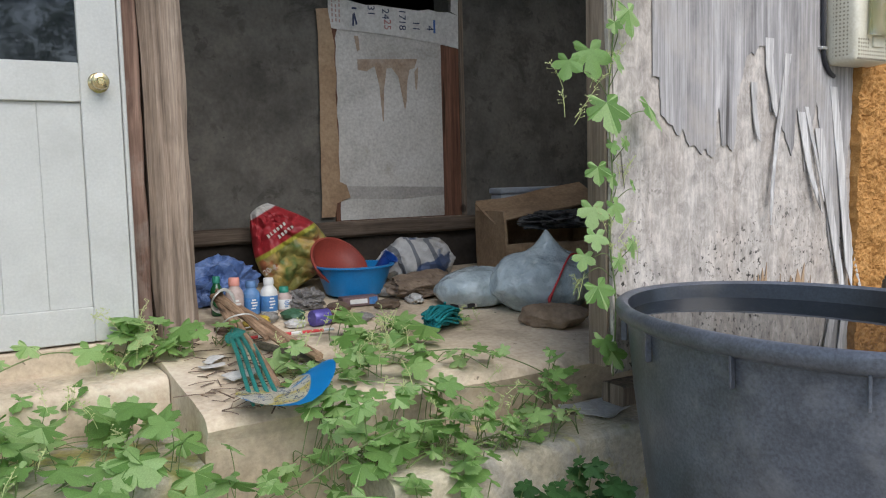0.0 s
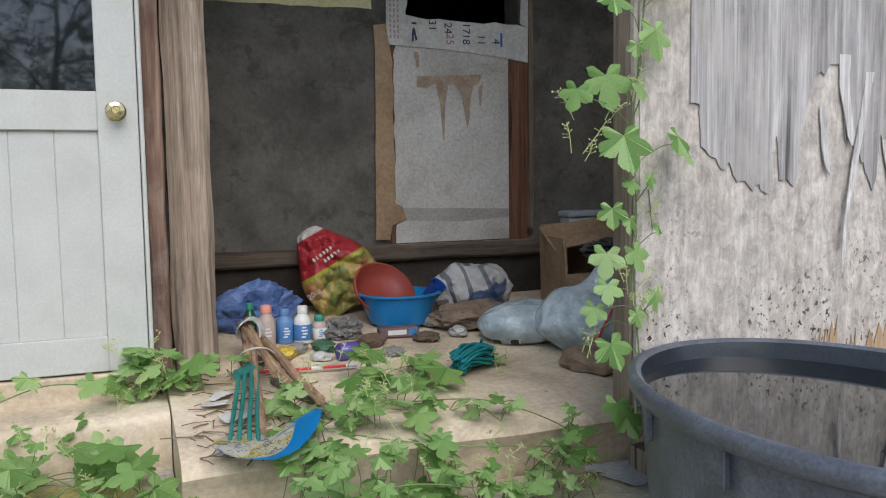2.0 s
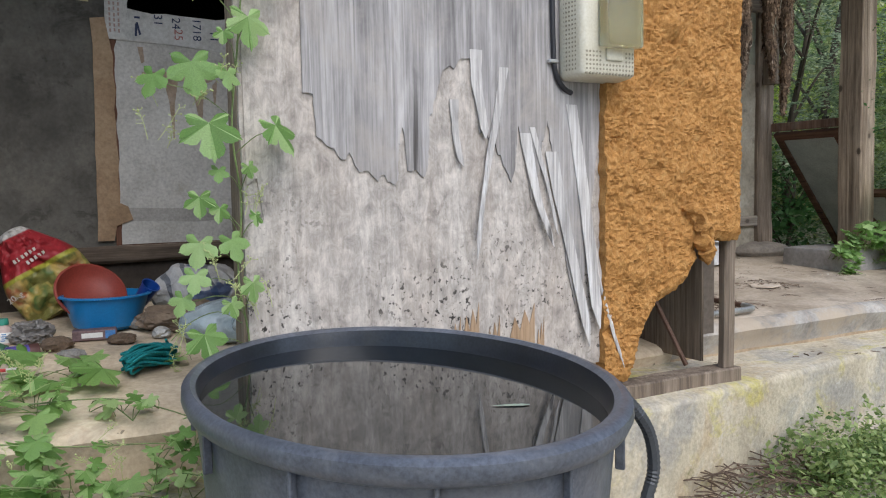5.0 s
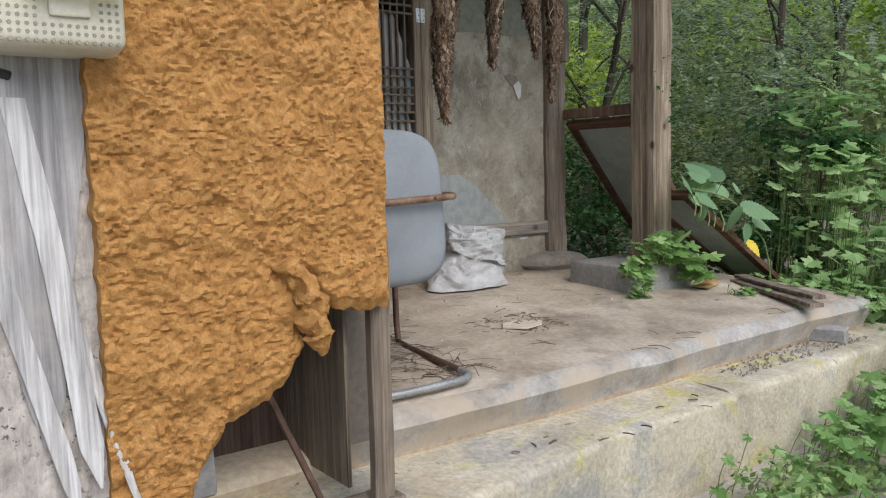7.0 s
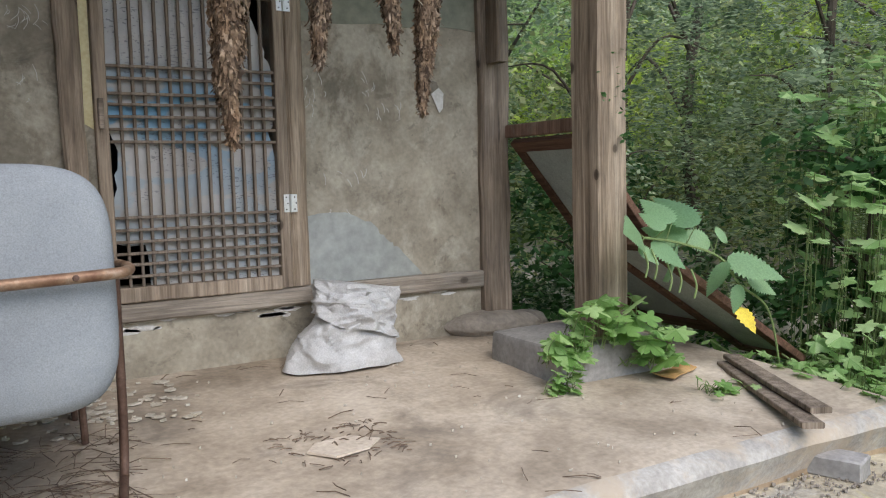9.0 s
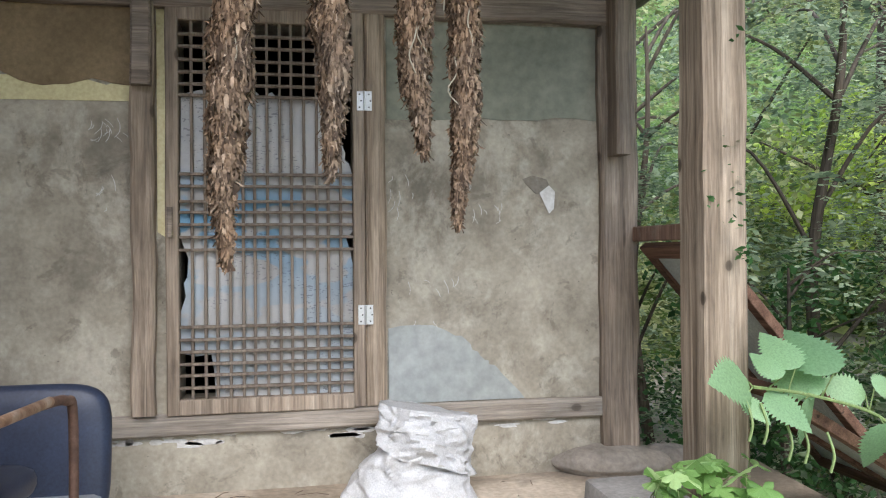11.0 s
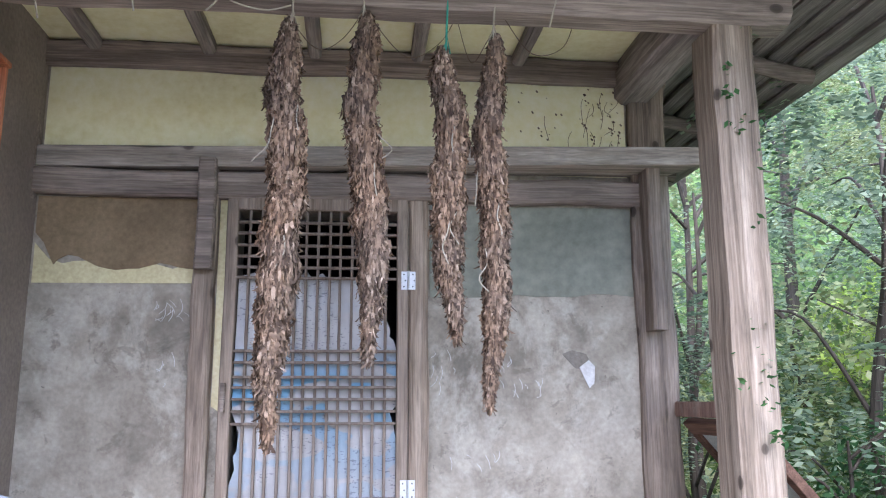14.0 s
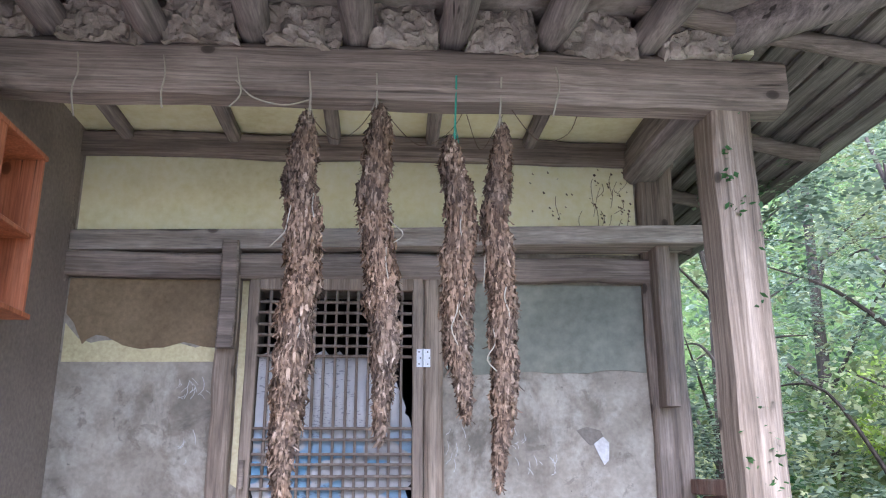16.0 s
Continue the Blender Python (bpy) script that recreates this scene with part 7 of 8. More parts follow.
M_patch = surface("pale_cement", [(0.44, 0.36, 0.28), (0.58, 0.49, 0.39), (0.66, 0.57, 0.47)], 9, 60, 0.95, 0.4)
litter("straw_litter", 330, (3.85, 4.45, 2.5, 3.3), floor_right, 1, M_twig, "tangled dry straw and twigs under the chair", 0.05, 0.20, 0.0015)
litter("twig_litter", 55, (4.3, 6.2, 2.3, 3.85), floor_right, 2, M_twig, "dry twigs scattered over the porch floor", 0.02, 0.12, 0.0015)
litter("ledge_litter", 16, (3.9, 5.4, 1.95, 2.2), lambda y: 0.492, 6, M_twig, "bits of twig on the ledge", 0.015, 0.05, 0.003)
litter("step_litter", 120, (0.62, 1.0, 2.3, 3.0), floor_left, 7, M_twig, "dead stalks on the step corner", 0.04, 0.14, 0.002)
M_husk = surface("pale_flakes", [(0.34, 0.29, 0.22), (0.46, 0.41, 0.33), (0.56, 0.51, 0.43)], 9, 80, 0.9, 0.2)


def flakes(name, n, area, lvl, seed, mat, label, s0, s1):
    rnd = random.Random(seed)
    bm = bmesh.new()
    for i in range(n):
        x, y, s = rnd.uniform(*area[:2]), rnd.uniform(*area[2:]), rnd.uniform(s0, s1)
        z = lvl(y) + 0.003
        k = rnd.randint(4, 6)
        ph = rnd.uniform(0, 6)
        bot = [(x + s * math.cos(ph + 6.283 * q / k) * rnd.uniform(0.6, 1), y + s * 0.7 * math.sin(ph + 6.283 * q / k) * rnd.uniform(0.6, 1)) for q in range(k)]
        lo = [bm.verts.new((p, q, z)) for p, q in bot]
        hi = [bm.verts.new((p, q, z + rnd.uniform(0.003, 0.009))) for p, q in bot]
        bm.faces.new(hi)
        for q in range(k):
            bm.faces.new((lo[q], lo[(q + 1) % k], hi[(q + 1) % k], hi[q]))
    return tagged(new(name, finish(name, bm, mat)), label, "debris", kind="stuff")


flakes("plaster_flakes", 170, (4.0, 4.75, 3.35, 3.88), floor_right, 3, M_husk, "fallen flakes of plaster and husk by the wall", 0.008, 0.03)
flakes("floor_grit", 110, (4.3, 6.4, 2.3, 3.85), floor_right, 5, M_husk, "grit and leaf crumbs on the porch floor", 0.002, 0.007)
flakes("ledge_grit", 420, (5.6, 6.7, 2.12, 2.38), lambda y: 0.50, 8, M_river, "gravel and leaf mould on the ledge end", 0.003, 0.010)
flakes("cement_patch", 1, (5.05, 5.06, 2.86, 2.87), floor_right, 9, M_patch, "pale round cement patch in the porch floor", 0.155, 0.156)
litter("patch_rim", 90, (4.90, 5.22, 2.74, 3.02), floor_right, 14, M_twig, "dry leaf bits round the pale patch", 0.015, 0.05, 0.002)
bk = thing("blue_crate", "dark blue plastic crate under the chair", "crate", (3.98, 3.22, floor_right(3.2)))
part("body", slab(-0.10, 0.10, -0.08, 0.08, 0, 0.15, 0.008, 2), plain("dark_blue_plastic", (0.02, 0.035, 0.075), 0.45), bk)
part("handle", slab(-0.05, 0.02, -0.086, -0.081, 0.04, 0.10, 0.003, 1), M_ink, bk)
sd2 = thing("shed_rubbish", "grey board and rod dumped inside the shed", "board")
part("board", worn(slab(3.14, 3.36, 2.15, 2.4, 0.60, 0.72, 0.006, 1), 2, 0.006, 0.1), M_grey_concrete, sd2)
bm = bmesh.new()
tube(bm, [(3.46, 2.20, 0.98), (3.60, 2.06, 0.555)], 0.010, 8)
part("rod", bm, M_darkrust, sd2)
hose = thing("hose", "ribbed grey hose hanging from the tub", "hose")
bm = bmesh.new()
pp = curve_pts([(2.315, 1.0, 0.842), (2.36, 1.0, 0.80), (2.40, 1.0, 0.74), (2.412, 1.0, 0.66), (2.385, 1.0, 0.58), (2.32, 1.01, 0.35), (2.29, 1.02, 0.015)], 14)
tube(bm, pp, [0.013 + 0.002 * (i % 2) for i in range(len(pp))], 8)
part("tube", bm, plain("grey_hose", (0.05, 0.055, 0.06), 0.5), hose, "", True)


# ---- plants ----
M_hop = leafy("hop_leaf", (0.13, 0.26, 0.06), (0.25, 0.42, 0.13), (0.42, 0.58, 0.25), 0.5)
# darker copy of the leaf green, with the shade put into the colour
M_hopshade = leafy("shaded_leaf_tint", (0.035, 0.09, 0.028), (0.06, 0.15, 0.045), (0.10, 0.21, 0.07), 0.5)
M_broad = leafy("broad_leaf", (0.16, 0.29, 0.14), (0.24, 0.40, 0.20), (0.33, 0.50, 0.26), 0.45)
M_locust = leafy("locust_leaf", (0.085, 0.13, 0.075), (0.275, 0.355, 0.205), (0.52, 0.595, 0.38), 0.45)
# lit leaf green: sunshine on the far trees is put into this colour
M_sunlit = leafy("sunlit_leaf_tint", (0.15, 0.175, 0.065), (0.39, 0.43, 0.175), (0.62, 0.63, 0.34), 0.5)
M_weed = leafy("weed_leaf", (0.10, 0.17, 0.05), (0.28, 0.38, 0.13), (0.50, 0.58, 0.26), 0.5)
M_climb = leafy("climber_leaf", (0.22, 0.38, 0.13), (0.38, 0.57, 0.22), (0.54, 0.70, 0.34), 0.45)
M_stem = plain("green_stem", (0.17, 0.23, 0.08), 0.7, wear=0.3)
M_bark = wood("tree_bark", [(0.04, 0.032, 0.024), (0.085, 0.068, 0.05), (0.15, 0.12, 0.09)], "z")
M_yleaf = plain("yellowed_leaf", (0.62, 0.48, 0.05), 0.6, wear=0.3, dirt=(0.30, 0.20, 0.06))
M_blossom = plain("pale_blossom", (0.46, 0.50, 0.22), 0.8)


def palm_leaf(lobes, size, depth, serr, seed, fold=0.25):
    """A lobed leaf in the xy plane, stalk end at the origin, tip along +y."""
    bm = bmesh.new()
    rnd = random.Random(seed)
    spread = radians(118)
    pts = []
    for i in range(lobes):
        c = -spread + 2 * spread * i / (lobes - 1)
        ln = size * (1.0 - 0.42 * (abs(c) / spread) ** 1.3) * rnd.uniform(0.92, 1.05)
        w = spread / (lobes - 1)
        for f, r in ((-0.98, depth), (-0.86, 0.72), (-0.70, 0.77), (-0.62, 0.81), (-0.46, 0.87), (-0.40, 0.85), (-0.22, 0.93), (-0.14, 0.90), (0.0, 1.03), (0.14, 0.90), (0.22, 0.93), (0.40, 0.85), (0.46, 0.87), (0.62, 0.81), (0.70, 0.77), (0.86, 0.72)):
            a = c + f * w
            rr_ = ln * r
            pts.append((rr_ * math.sin(a), rr_ * math.cos(a), a))
    cc = bm.verts.new((0, 0, 0))
    ring = []
    for x, y, a in pts:
        d = math.hypot(x, y) / size
        z = -fold * size * d * d * 0.5 + 0.05 * size * math.cos(a * (lobes - 1) / spread * math.pi)
        ring.append(bm.verts.new((x, y, z)))
    for i in range(len(ring) - 1):
        bm.faces.new((cc, ring[i], ring[i + 1]))
    return bm


def oval_leaf(length, width, seed, teeth=14, curl_=0.25):
    bm = bmesh.new()
    rows_ = []
    for i in range(teeth + 1):
        t = i / teeth
        w = width * (math.sin(math.pi * min(1, t ** 0.72 * 0.95 + 0.05)) ** 0.9) * (1.08 - 0.2 * t)
        y, z = length * t, -curl_ * length * t * t
        tooth = 0.84 if i % 2 else 1.12
        rows_.append([bm.verts.new((-w * tooth, y, z - 0.10 * w)), bm.verts.new((0, y, z + 0.06 * w)), bm.verts.new((w * tooth, y, z - 0.10 * w))])
    for a, b_ in zip(rows_, rows_[1:]):
        bm.faces.new((a[0], a[1], b_[1], b_[0]))
        bm.faces.new((a[1], a[2], b_[2], b_[1]))
    return bm


HOP = [finish("leaf", palm_leaf(5, 1.0, 0.52, 0.1, s, 0.25 + 0.1 * s), M_hop, True) for s in range(4)]
HOPD = [finish("leaf", palm_leaf(5, 1.0, 0.66, 0.1, s + 9, 0.35), M_hopshade, True) for s in range(2)]
HEART = [finish("leaf", palm_leaf(5, 1.0, 0.74, 0.1, s + 20, 0.3 + 0.1 * s), M_climb, True) for s in range(3)]
OVAL = [finish("leaf", oval_leaf(1.0, 0.33, s, 26, 0.10 + 0.10 * s), M_broad, True) for s in range(3)]


def put_leaf(parent, me, at, size, yaw, tilt, roll=0.0):
    ob = new("leaf", me)
    ob.matrix_basis = pose(*at, 0, 0, yaw) @ pose(0, 0, 0, tilt, roll, 0) @ Matrix.Scale(size, 4)
    ob.parent = parent
    return ob


def vine(label, clusters, seed, name="hop_vine", meshes=None, tilt=(25, 75)):
    """Leaves over patches: each cluster is centre, spread, count, leaf radius."""
    rnd = random.Random(seed)
    top = thing(name, label, "vine")
    bm = bmesh.new()
    for (cx, cy, cz), (sx_, sy_, sz_), n, r in clusters:
        prev = None
        for i in range(n):
            p = Vector((cx + rnd.uniform(-sx_, sx_), cy + rnd.uniform(-sy_, sy_), cz + rnd.uniform(0, sz_)))
            s = r * rnd.choice((0.6, 0.8, 0.95, 1.1)) * rnd.uniform(0.85, 1.15)
            put_leaf(top, rnd.choice(meshes or HOP), p, s, rnd.uniform(120, 240) + rnd.choice((0, 0, 60, -60)), -rnd.uniform(*tilt) * 0.6 + 12, rnd.uniform(-25, 25))
            foot = Vector((p.x + rnd.uniform(-0.05, 0.05), p.y + rnd.uniform(0.02, 0.08), cz - 0.02))
            tube(bm, curve_pts([foot, (foot + p) / 2 + Vector((rnd.uniform(-0.02, 0.02), 0, 0.015)), p], 3), 0.0016, 4)
            if prev is not None and rnd.random() < 0.4:
                tube(bm, curve_pts([prev, (prev + foot) / 2 + Vector((rnd.uniform(-0.03, 0.03), rnd.uniform(-0.03, 0.03), 0.04)), foot], 4), 0.0018, 4)
            prev = foot
    tagged(part("stem", bm, M_stem, top, "thin green stems"), kind="stuff")
    return top


def blossoms(parent, spots, seed):
    """Loose sprays of tiny pale blossoms."""
    rnd = random.Random(seed)
    bm = bmesh.new()
    for x, y, z, spread, n in spots:
        for k in range(max(3, n // 9)):
            foot = Vector((x + rnd.gauss(0, spread), y + rnd.gauss(0, spread * 0.7), z - 0.03 + rnd.gauss(0, spread * 0.6)))
            tip = foot + Vector((rnd.uniform(-0.05, 0.05), rnd.uniform(-0.04, 0.02), rnd.uniform(0.03, 0.09)))
            tube(bm, [foot, (foot + tip) / 2 + Vector((rnd.uniform(-0.008, 0.008), 0, 0.004)), tip], 0.0011, 4)
            for i in range(11):
                base = foot.lerp(tip, 0.35 + 0.65 * rnd.random())
                p = base + Vector((rnd.gauss(0, 0.009), rnd.gauss(0, 0.008), rnd.uniform(0, 0.012)))
                s = rnd.uniform(0.0016, 0.0034)
                vs = [bm.verts.new(p + Vector(d) * s) for d in ((1, 0, 0), (0, 1, 0), (-1, 0, 0), (0, -1, 0), (0, 0, 1), (0, 0, -1))]
                for a, b_, c_ in ((0, 1, 4), (1, 2, 4), (2, 3, 4), (3, 0, 4), (1, 0, 5), (2, 1, 5), (3, 2, 5), (0, 3, 5)):
                    bm.faces.new((vs[a], vs[b_], vs[c_]))
                tube(bm, [base, p], 0.0007, 3)
    tagged(part("blossom", bm, M_blossom, parent, "sprays of tiny pale green blossoms"), kind="stuff")


v1 = vine("green hop vine sprawling over the low ledge", [((-0.25, 2.45, 0.48), (0.35, 0.22, 0.18), 46, 0.10), ((0.25, 2.42, 0.48), (0.26, 0.24, 0.16), 34, 0.095), ((0.15, 2.1, 0.25), (0.45, 0.16, 0.28), 80, 0.10), ((-0.05, 2.72, 0.60), (0.4, 0.10, 0.10), 8, 0.075)], 3)
blossoms(v1, [(0.30, 2.4, 0.62, 0.06, 60), (0.0, 2.2, 0.55, 0.10, 60), (-0.2, 2.3, 0.6, 0.1, 50)], 4)
v2 = vine("hop vine growing at the foot of the post", [((0.50, 2.92, 0.66), (0.10, 0.06, 0.14), 18, 0.075), ((0.66, 2.90, 0.66), (0.08, 0.08, 0.10), 12, 0.07)], 5)
blossoms(v2, [(0.42, 2.9, 0.82, 0.04, 40), (0.5, 2.85, 0.74, 0.05, 50), (0.42, 2.8, 0.68, 0.06, 50)], 6)
v3 = vine("hop vine spilling over the concrete step", [((1.10, 2.42, 0.63), (0.24, 0.14, 0.10), 32, 0.08), ((1.35, 2.72, 0.66), (0.15, 0.11, 0.09), 16, 0.095), ((1.08, 2.12, 0.42), (0.24, 0.12, 0.22), 52, 0.08), ((1.45, 2.3, 0.62), (0.12, 0.06, 0.05), 7, 0.055),
                                                        ((0.80, 2.86, 0.68), (0.07, 0.05, 0.09), 5, 0.055), ((1.0, 1.88, 0.12), (0.34, 0.12, 0.30), 56, 0.085), ((1.75, 2.80, 0.67), (0.05, 0.05, 0.04), 3, 0.045), ((1.35, 2.02, 0.42), (0.25, 0.12, 0.14), 30, 0.06), ((0.75, 2.15, 0.35), (0.15, 0.10, 0.2), 12, 0.055)], 7)
blossoms(v3, [(1.2, 2.3, 0.74, 0.06, 70), (1.0, 2.35, 0.72, 0.06, 60), (1.15, 2.1, 0.62, 0.07, 60), (1.3, 2.55, 0.76, 0.05, 60), (0.95, 2.6, 0.74, 0.05, 50), (1.75, 2.72, 0.70, 0.04, 40), (1.4, 2.1, 0.56, 0.07, 50)], 8)
v4 = vine("small-leaved vine trailing by the tub", [((1.45, 2.05, 0.42), (0.22, 0.10, 0.10), 10, 0.05), ((1.68, 2.12, 0.5), (0.08, 0.10, 0.18), 9, 0.055)], 9)
vine("plant between the step and the tub, leaves coloured as shaded", [((1.50, 1.80, 0.06), (0.13, 0.12, 0.34), 50, 0.065)], 10, "shaded_plant", HOPD)
blossoms(v4, [(1.5, 2.0, 0.5, 0.06, 50), (1.7, 2.05, 0.48, 0.06, 40)], 11)
v5 = vine("hop vine covering the post plinth", [((6.05, 3.02, 0.80), (0.10, 0.05, 0.12), 22, 0.075), ((6.20, 2.97, 0.85), (0.16, 0.08, 0.17), 34, 0.085), ((6.42, 2.93, 0.76), (0.10, 0.08, 0.14), 22, 0.085), ((5.97, 2.94, 0.68), (0.05, 0.03, 0.12), 14, 0.06), ((6.5, 2.62, 0.69), (0.14, 0.10, 0.06), 9, 0.05)], 12)



def runner(parent, ctrl, n, size, seed):
    """A trailing stem with leaves set along it."""
    rnd = random.Random(seed)
    pts = curve_pts(ctrl, 8)
    bm = bmesh.new()
    tube(bm, pts, 0.0022, 5)
    for i in range(n):
        p = pts[min(len(pts) - 1, int((i + 0.6) / n * len(pts)))]
        q = p + Vector((rnd.uniform(-0.05, 0.05), rnd.uniform(-0.04, 0.01), rnd.uniform(0.01, 0.05)))
        tube(bm, [p, (p + q) / 2 + Vector((0, 0, 0.008)), q], 0.0013, 4)
        put_leaf(parent, rnd.choice(HOP), q, size * rnd.uniform(0.6, 1.15), rnd.uniform(130, 230), -rnd.uniform(5, 40), rnd.uniform(-25, 25))
    tagged(part("stem", bm, M_stem, parent, "trailing green stem"), kind="stuff")


runner(v3, [(0.95, 2.22, 0.66), (1.15, 2.12, 0.63), (1.35, 2.08, 0.60), (1.6, 2.10, 0.56), (1.72, 2.06, 0.50)], 6, 0.055, 71)
runner(v3, [(0.70, 2.12, 0.35), (0.90, 2.02, 0.50), (1.10, 1.98, 0.56), (1.32, 1.98, 0.52)], 6, 0.05, 72)
runner(v3, [(1.25, 2.4, 0.66), (1.5, 2.3, 0.66), (1.75, 2.24, 0.55), (1.78, 2.18, 0.45)], 4, 0.05, 73)
runner(v1, [(0.35, 2.86, 0.70), (0.2, 2.75, 0.74), (0.0, 2.7, 0.68), (-0.15, 2.65, 0.62)], 5, 0.075, 74)

# vine climbing the edge of the plywood
cv = thing("climbing_vine", "hop vine climbing the edge of the plywood", "vine")
bm = bmesh.new()
main = curve_pts([(1.78, 1.93, 0.60), (1.79, 1.925, 0.85), (1.765, 1.925, 1.05), (1.78, 1.925, 1.25), (1.76, 1.92, 1.45), (1.78, 1.92, 1.65), (1.80, 1.92, 1.9), (1.77, 1.92, 2.2), (1.78, 1.92, 2.6)], 6)
tube(bm, main, 0.0028, 5)
rnd = random.Random(17)
for x, z, s, yaw in ((1.66, 1.80, 0.055, 165), (1.81, 1.90, 0.045, 190), (1.875, 1.865, 0.05, 205), (1.80, 1.725, 0.07, 190), (1.65, 1.60, 0.075, 165), (1.55, 1.56, 0.05, 130), (1.735, 1.575, 0.045, 200), (1.68, 1.44, 0.085, 170), (1.86, 1.44, 0.075, 215),
                     (1.99, 1.965, 0.04, 230), (1.75, 1.88, 0.04, 160), (1.65, 1.25, 0.045, 150), (1.70, 1.22, 0.035, 190), (1.65, 1.13, 0.055, 150), (1.735, 1.135, 0.05, 190), (1.80, 1.20, 0.03, 205), (1.63, 1.05, 0.045, 160), (1.60, 0.99, 0.04, 140),
                     (1.78, 1.02, 0.045, 200), (1.65, 0.89, 0.06, 170), (1.72, 0.97, 0.035, 185), (1.66, 0.73, 0.05, 160), (1.69, 0.69, 0.055, 180), (1.74, 2.02, 0.05, 175), (1.86, 2.1, 0.05, 205), (1.72, 2.25, 0.05, 165), (1.70, 1.32, 0.03, 170), (1.79, 1.33, 0.03, 195), (1.73, 1.68, 0.03, 150)):
    y = 1.885 - rnd.uniform(0, 0.05)
    put_leaf(cv, rnd.choice(HOP), (x, y, z + 0.02), s * 1.32, yaw + 5, -62 + rnd.uniform(-15, 15), rnd.uniform(-15, 15))
    near = min(main, key=lambda p: (p - Vector((x, y, z - 0.05))).length)
    tube(bm, curve_pts([near, (near + Vector((x, y, z))) / 2 + Vector((0, -0.02, 0.02)), (x, y, z)], 4), 0.0014, 4)
tube(bm, curve_pts([(1.77, 1.92, 0.92), (1.70, 1.90, 0.96), (1.62, 1.88, 0.94), (1.57, 1.87, 0.90)], 6), 0.0014, 4)
tagged(part("stem", bm, M_stem, cv, "twisting green stem"), kind="stuff")
blossoms(cv, [(1.73, 1.88, 1.60, 0.03, 40), (1.63, 1.88, 1.52, 0.025, 30), (1.75, 1.88, 1.08, 0.04, 50), (1.60, 1.88, 0.92, 0.03, 30), (1.80, 1.88, 0.98, 0.035, 40), (1.79, 1.89, 1.25, 0.03, 25), (1.55, 1.87, 1.44, 0.02, 12)], 18)

# broad-leaved plant by the porch post
bp = thing("broad_leaf_plant", "tall nettle-like plant with broad toothed leaves", "plant", (7.0, 2.87, ground_z(7.0, 2.87)))
GZ = ground_z(7.0, 2.87)


def leaf_from(parent, me, x0, z0, x1, z1, dy, lean, name="leaf"):
    """A leaf from its stalk end to its tip, its face turned towards the yard."""
    a, b_ = Vector((x0 - 7.0, dy, z0 - GZ)), Vector((x1 - 7.0, dy - lean * 0.3, z1 - GZ))
    yv = (b_ - a).normalized()
    zv = Vector((lean * 0.4, -1, 0.55))
    zv = (zv - yv * zv.dot(yv)).normalized()
    xv = yv.cross(zv)
    ob = new(name, me)
    ob.matrix_basis = Matrix.Translation(a) @ Matrix((xv, yv, zv)).transposed().to_4x4() @ Matrix.Scale((b_ - a).length, 4)
    ob.parent = parent
    return ob


stemc = curve_pts([(0.05, 0.0, 0.0), (0.06, 0.0, 0.4), (-0.02, 0.0, 0.80 - GZ + 0.1), (-0.20, 0.0, 1.03 - GZ), (-0.32, 0.0, 1.15 - GZ), (-0.54, 0.0, 1.22 - GZ), (-0.72, 0.0, 1.25 - GZ)], 6)
bm = bmesh.new()
tube(bm, stemc, 0.005, 6)
rnd = random.Random(23)
for x0, z0, x1, z1 in ((6.28, 1.262, 6.12, 1.30), (6.34, 1.28, 6.296, 1.36), (6.40, 1.30, 6.38, 1.415), (6.51, 1.285, 6.477, 1.425), (6.50, 1.232, 6.40, 1.286), (6.66, 1.206, 6.52, 1.258), (6.66, 1.233, 6.77, 1.254), (6.33, 1.233, 6.41, 1.14),
                       (6.44, 1.21, 6.595, 1.045), (6.67, 1.135, 6.68, 0.967), (6.74, 1.14, 6.89, 1.09), (6.767, 1.035, 6.723, 0.929), (6.866, 1.055, 6.956, 0.988), (6.25, 1.22, 6.30, 1.165)):
    dy = rnd.uniform(-0.05, 0.03)
    leaf_from(bp, rnd.choice(OVAL), x0, z0, x1, z1, dy, rnd.uniform(-0.6, 0.6))
    p0 = Vector((x0 - 7.0, dy, z0 - GZ))
    q = min(stemc, key=lambda p: (p - p0).length)
    tube(bm, [q, p0], 0.0022, 5)
for x, z in ((6.24, 1.22), (6.285, 1.21), (6.36, 1.16), (6.41, 1.15), (6.49, 1.12)):
    tube(bm, curve_pts([(x - 7.0, -0.03, z - GZ), (x - 7.0 + 0.008, -0.05, z - 0.06 - GZ), (x - 7.0 - 0.004, -0.05, z - 0.11 - GZ)], 4), 0.0042, 5)
part("stem", bm, M_stem, bp, "arching green stem with hanging catkins")
YLEAF = finish("yellow_leaf", oval_leaf(1.0, 0.45, 3, 12, 0.3), M_yleaf, True)
leaf_from(bp, YLEAF, 6.77, 0.945, 6.79, 0.87, -0.02, 0.3, "yellow_leaf")


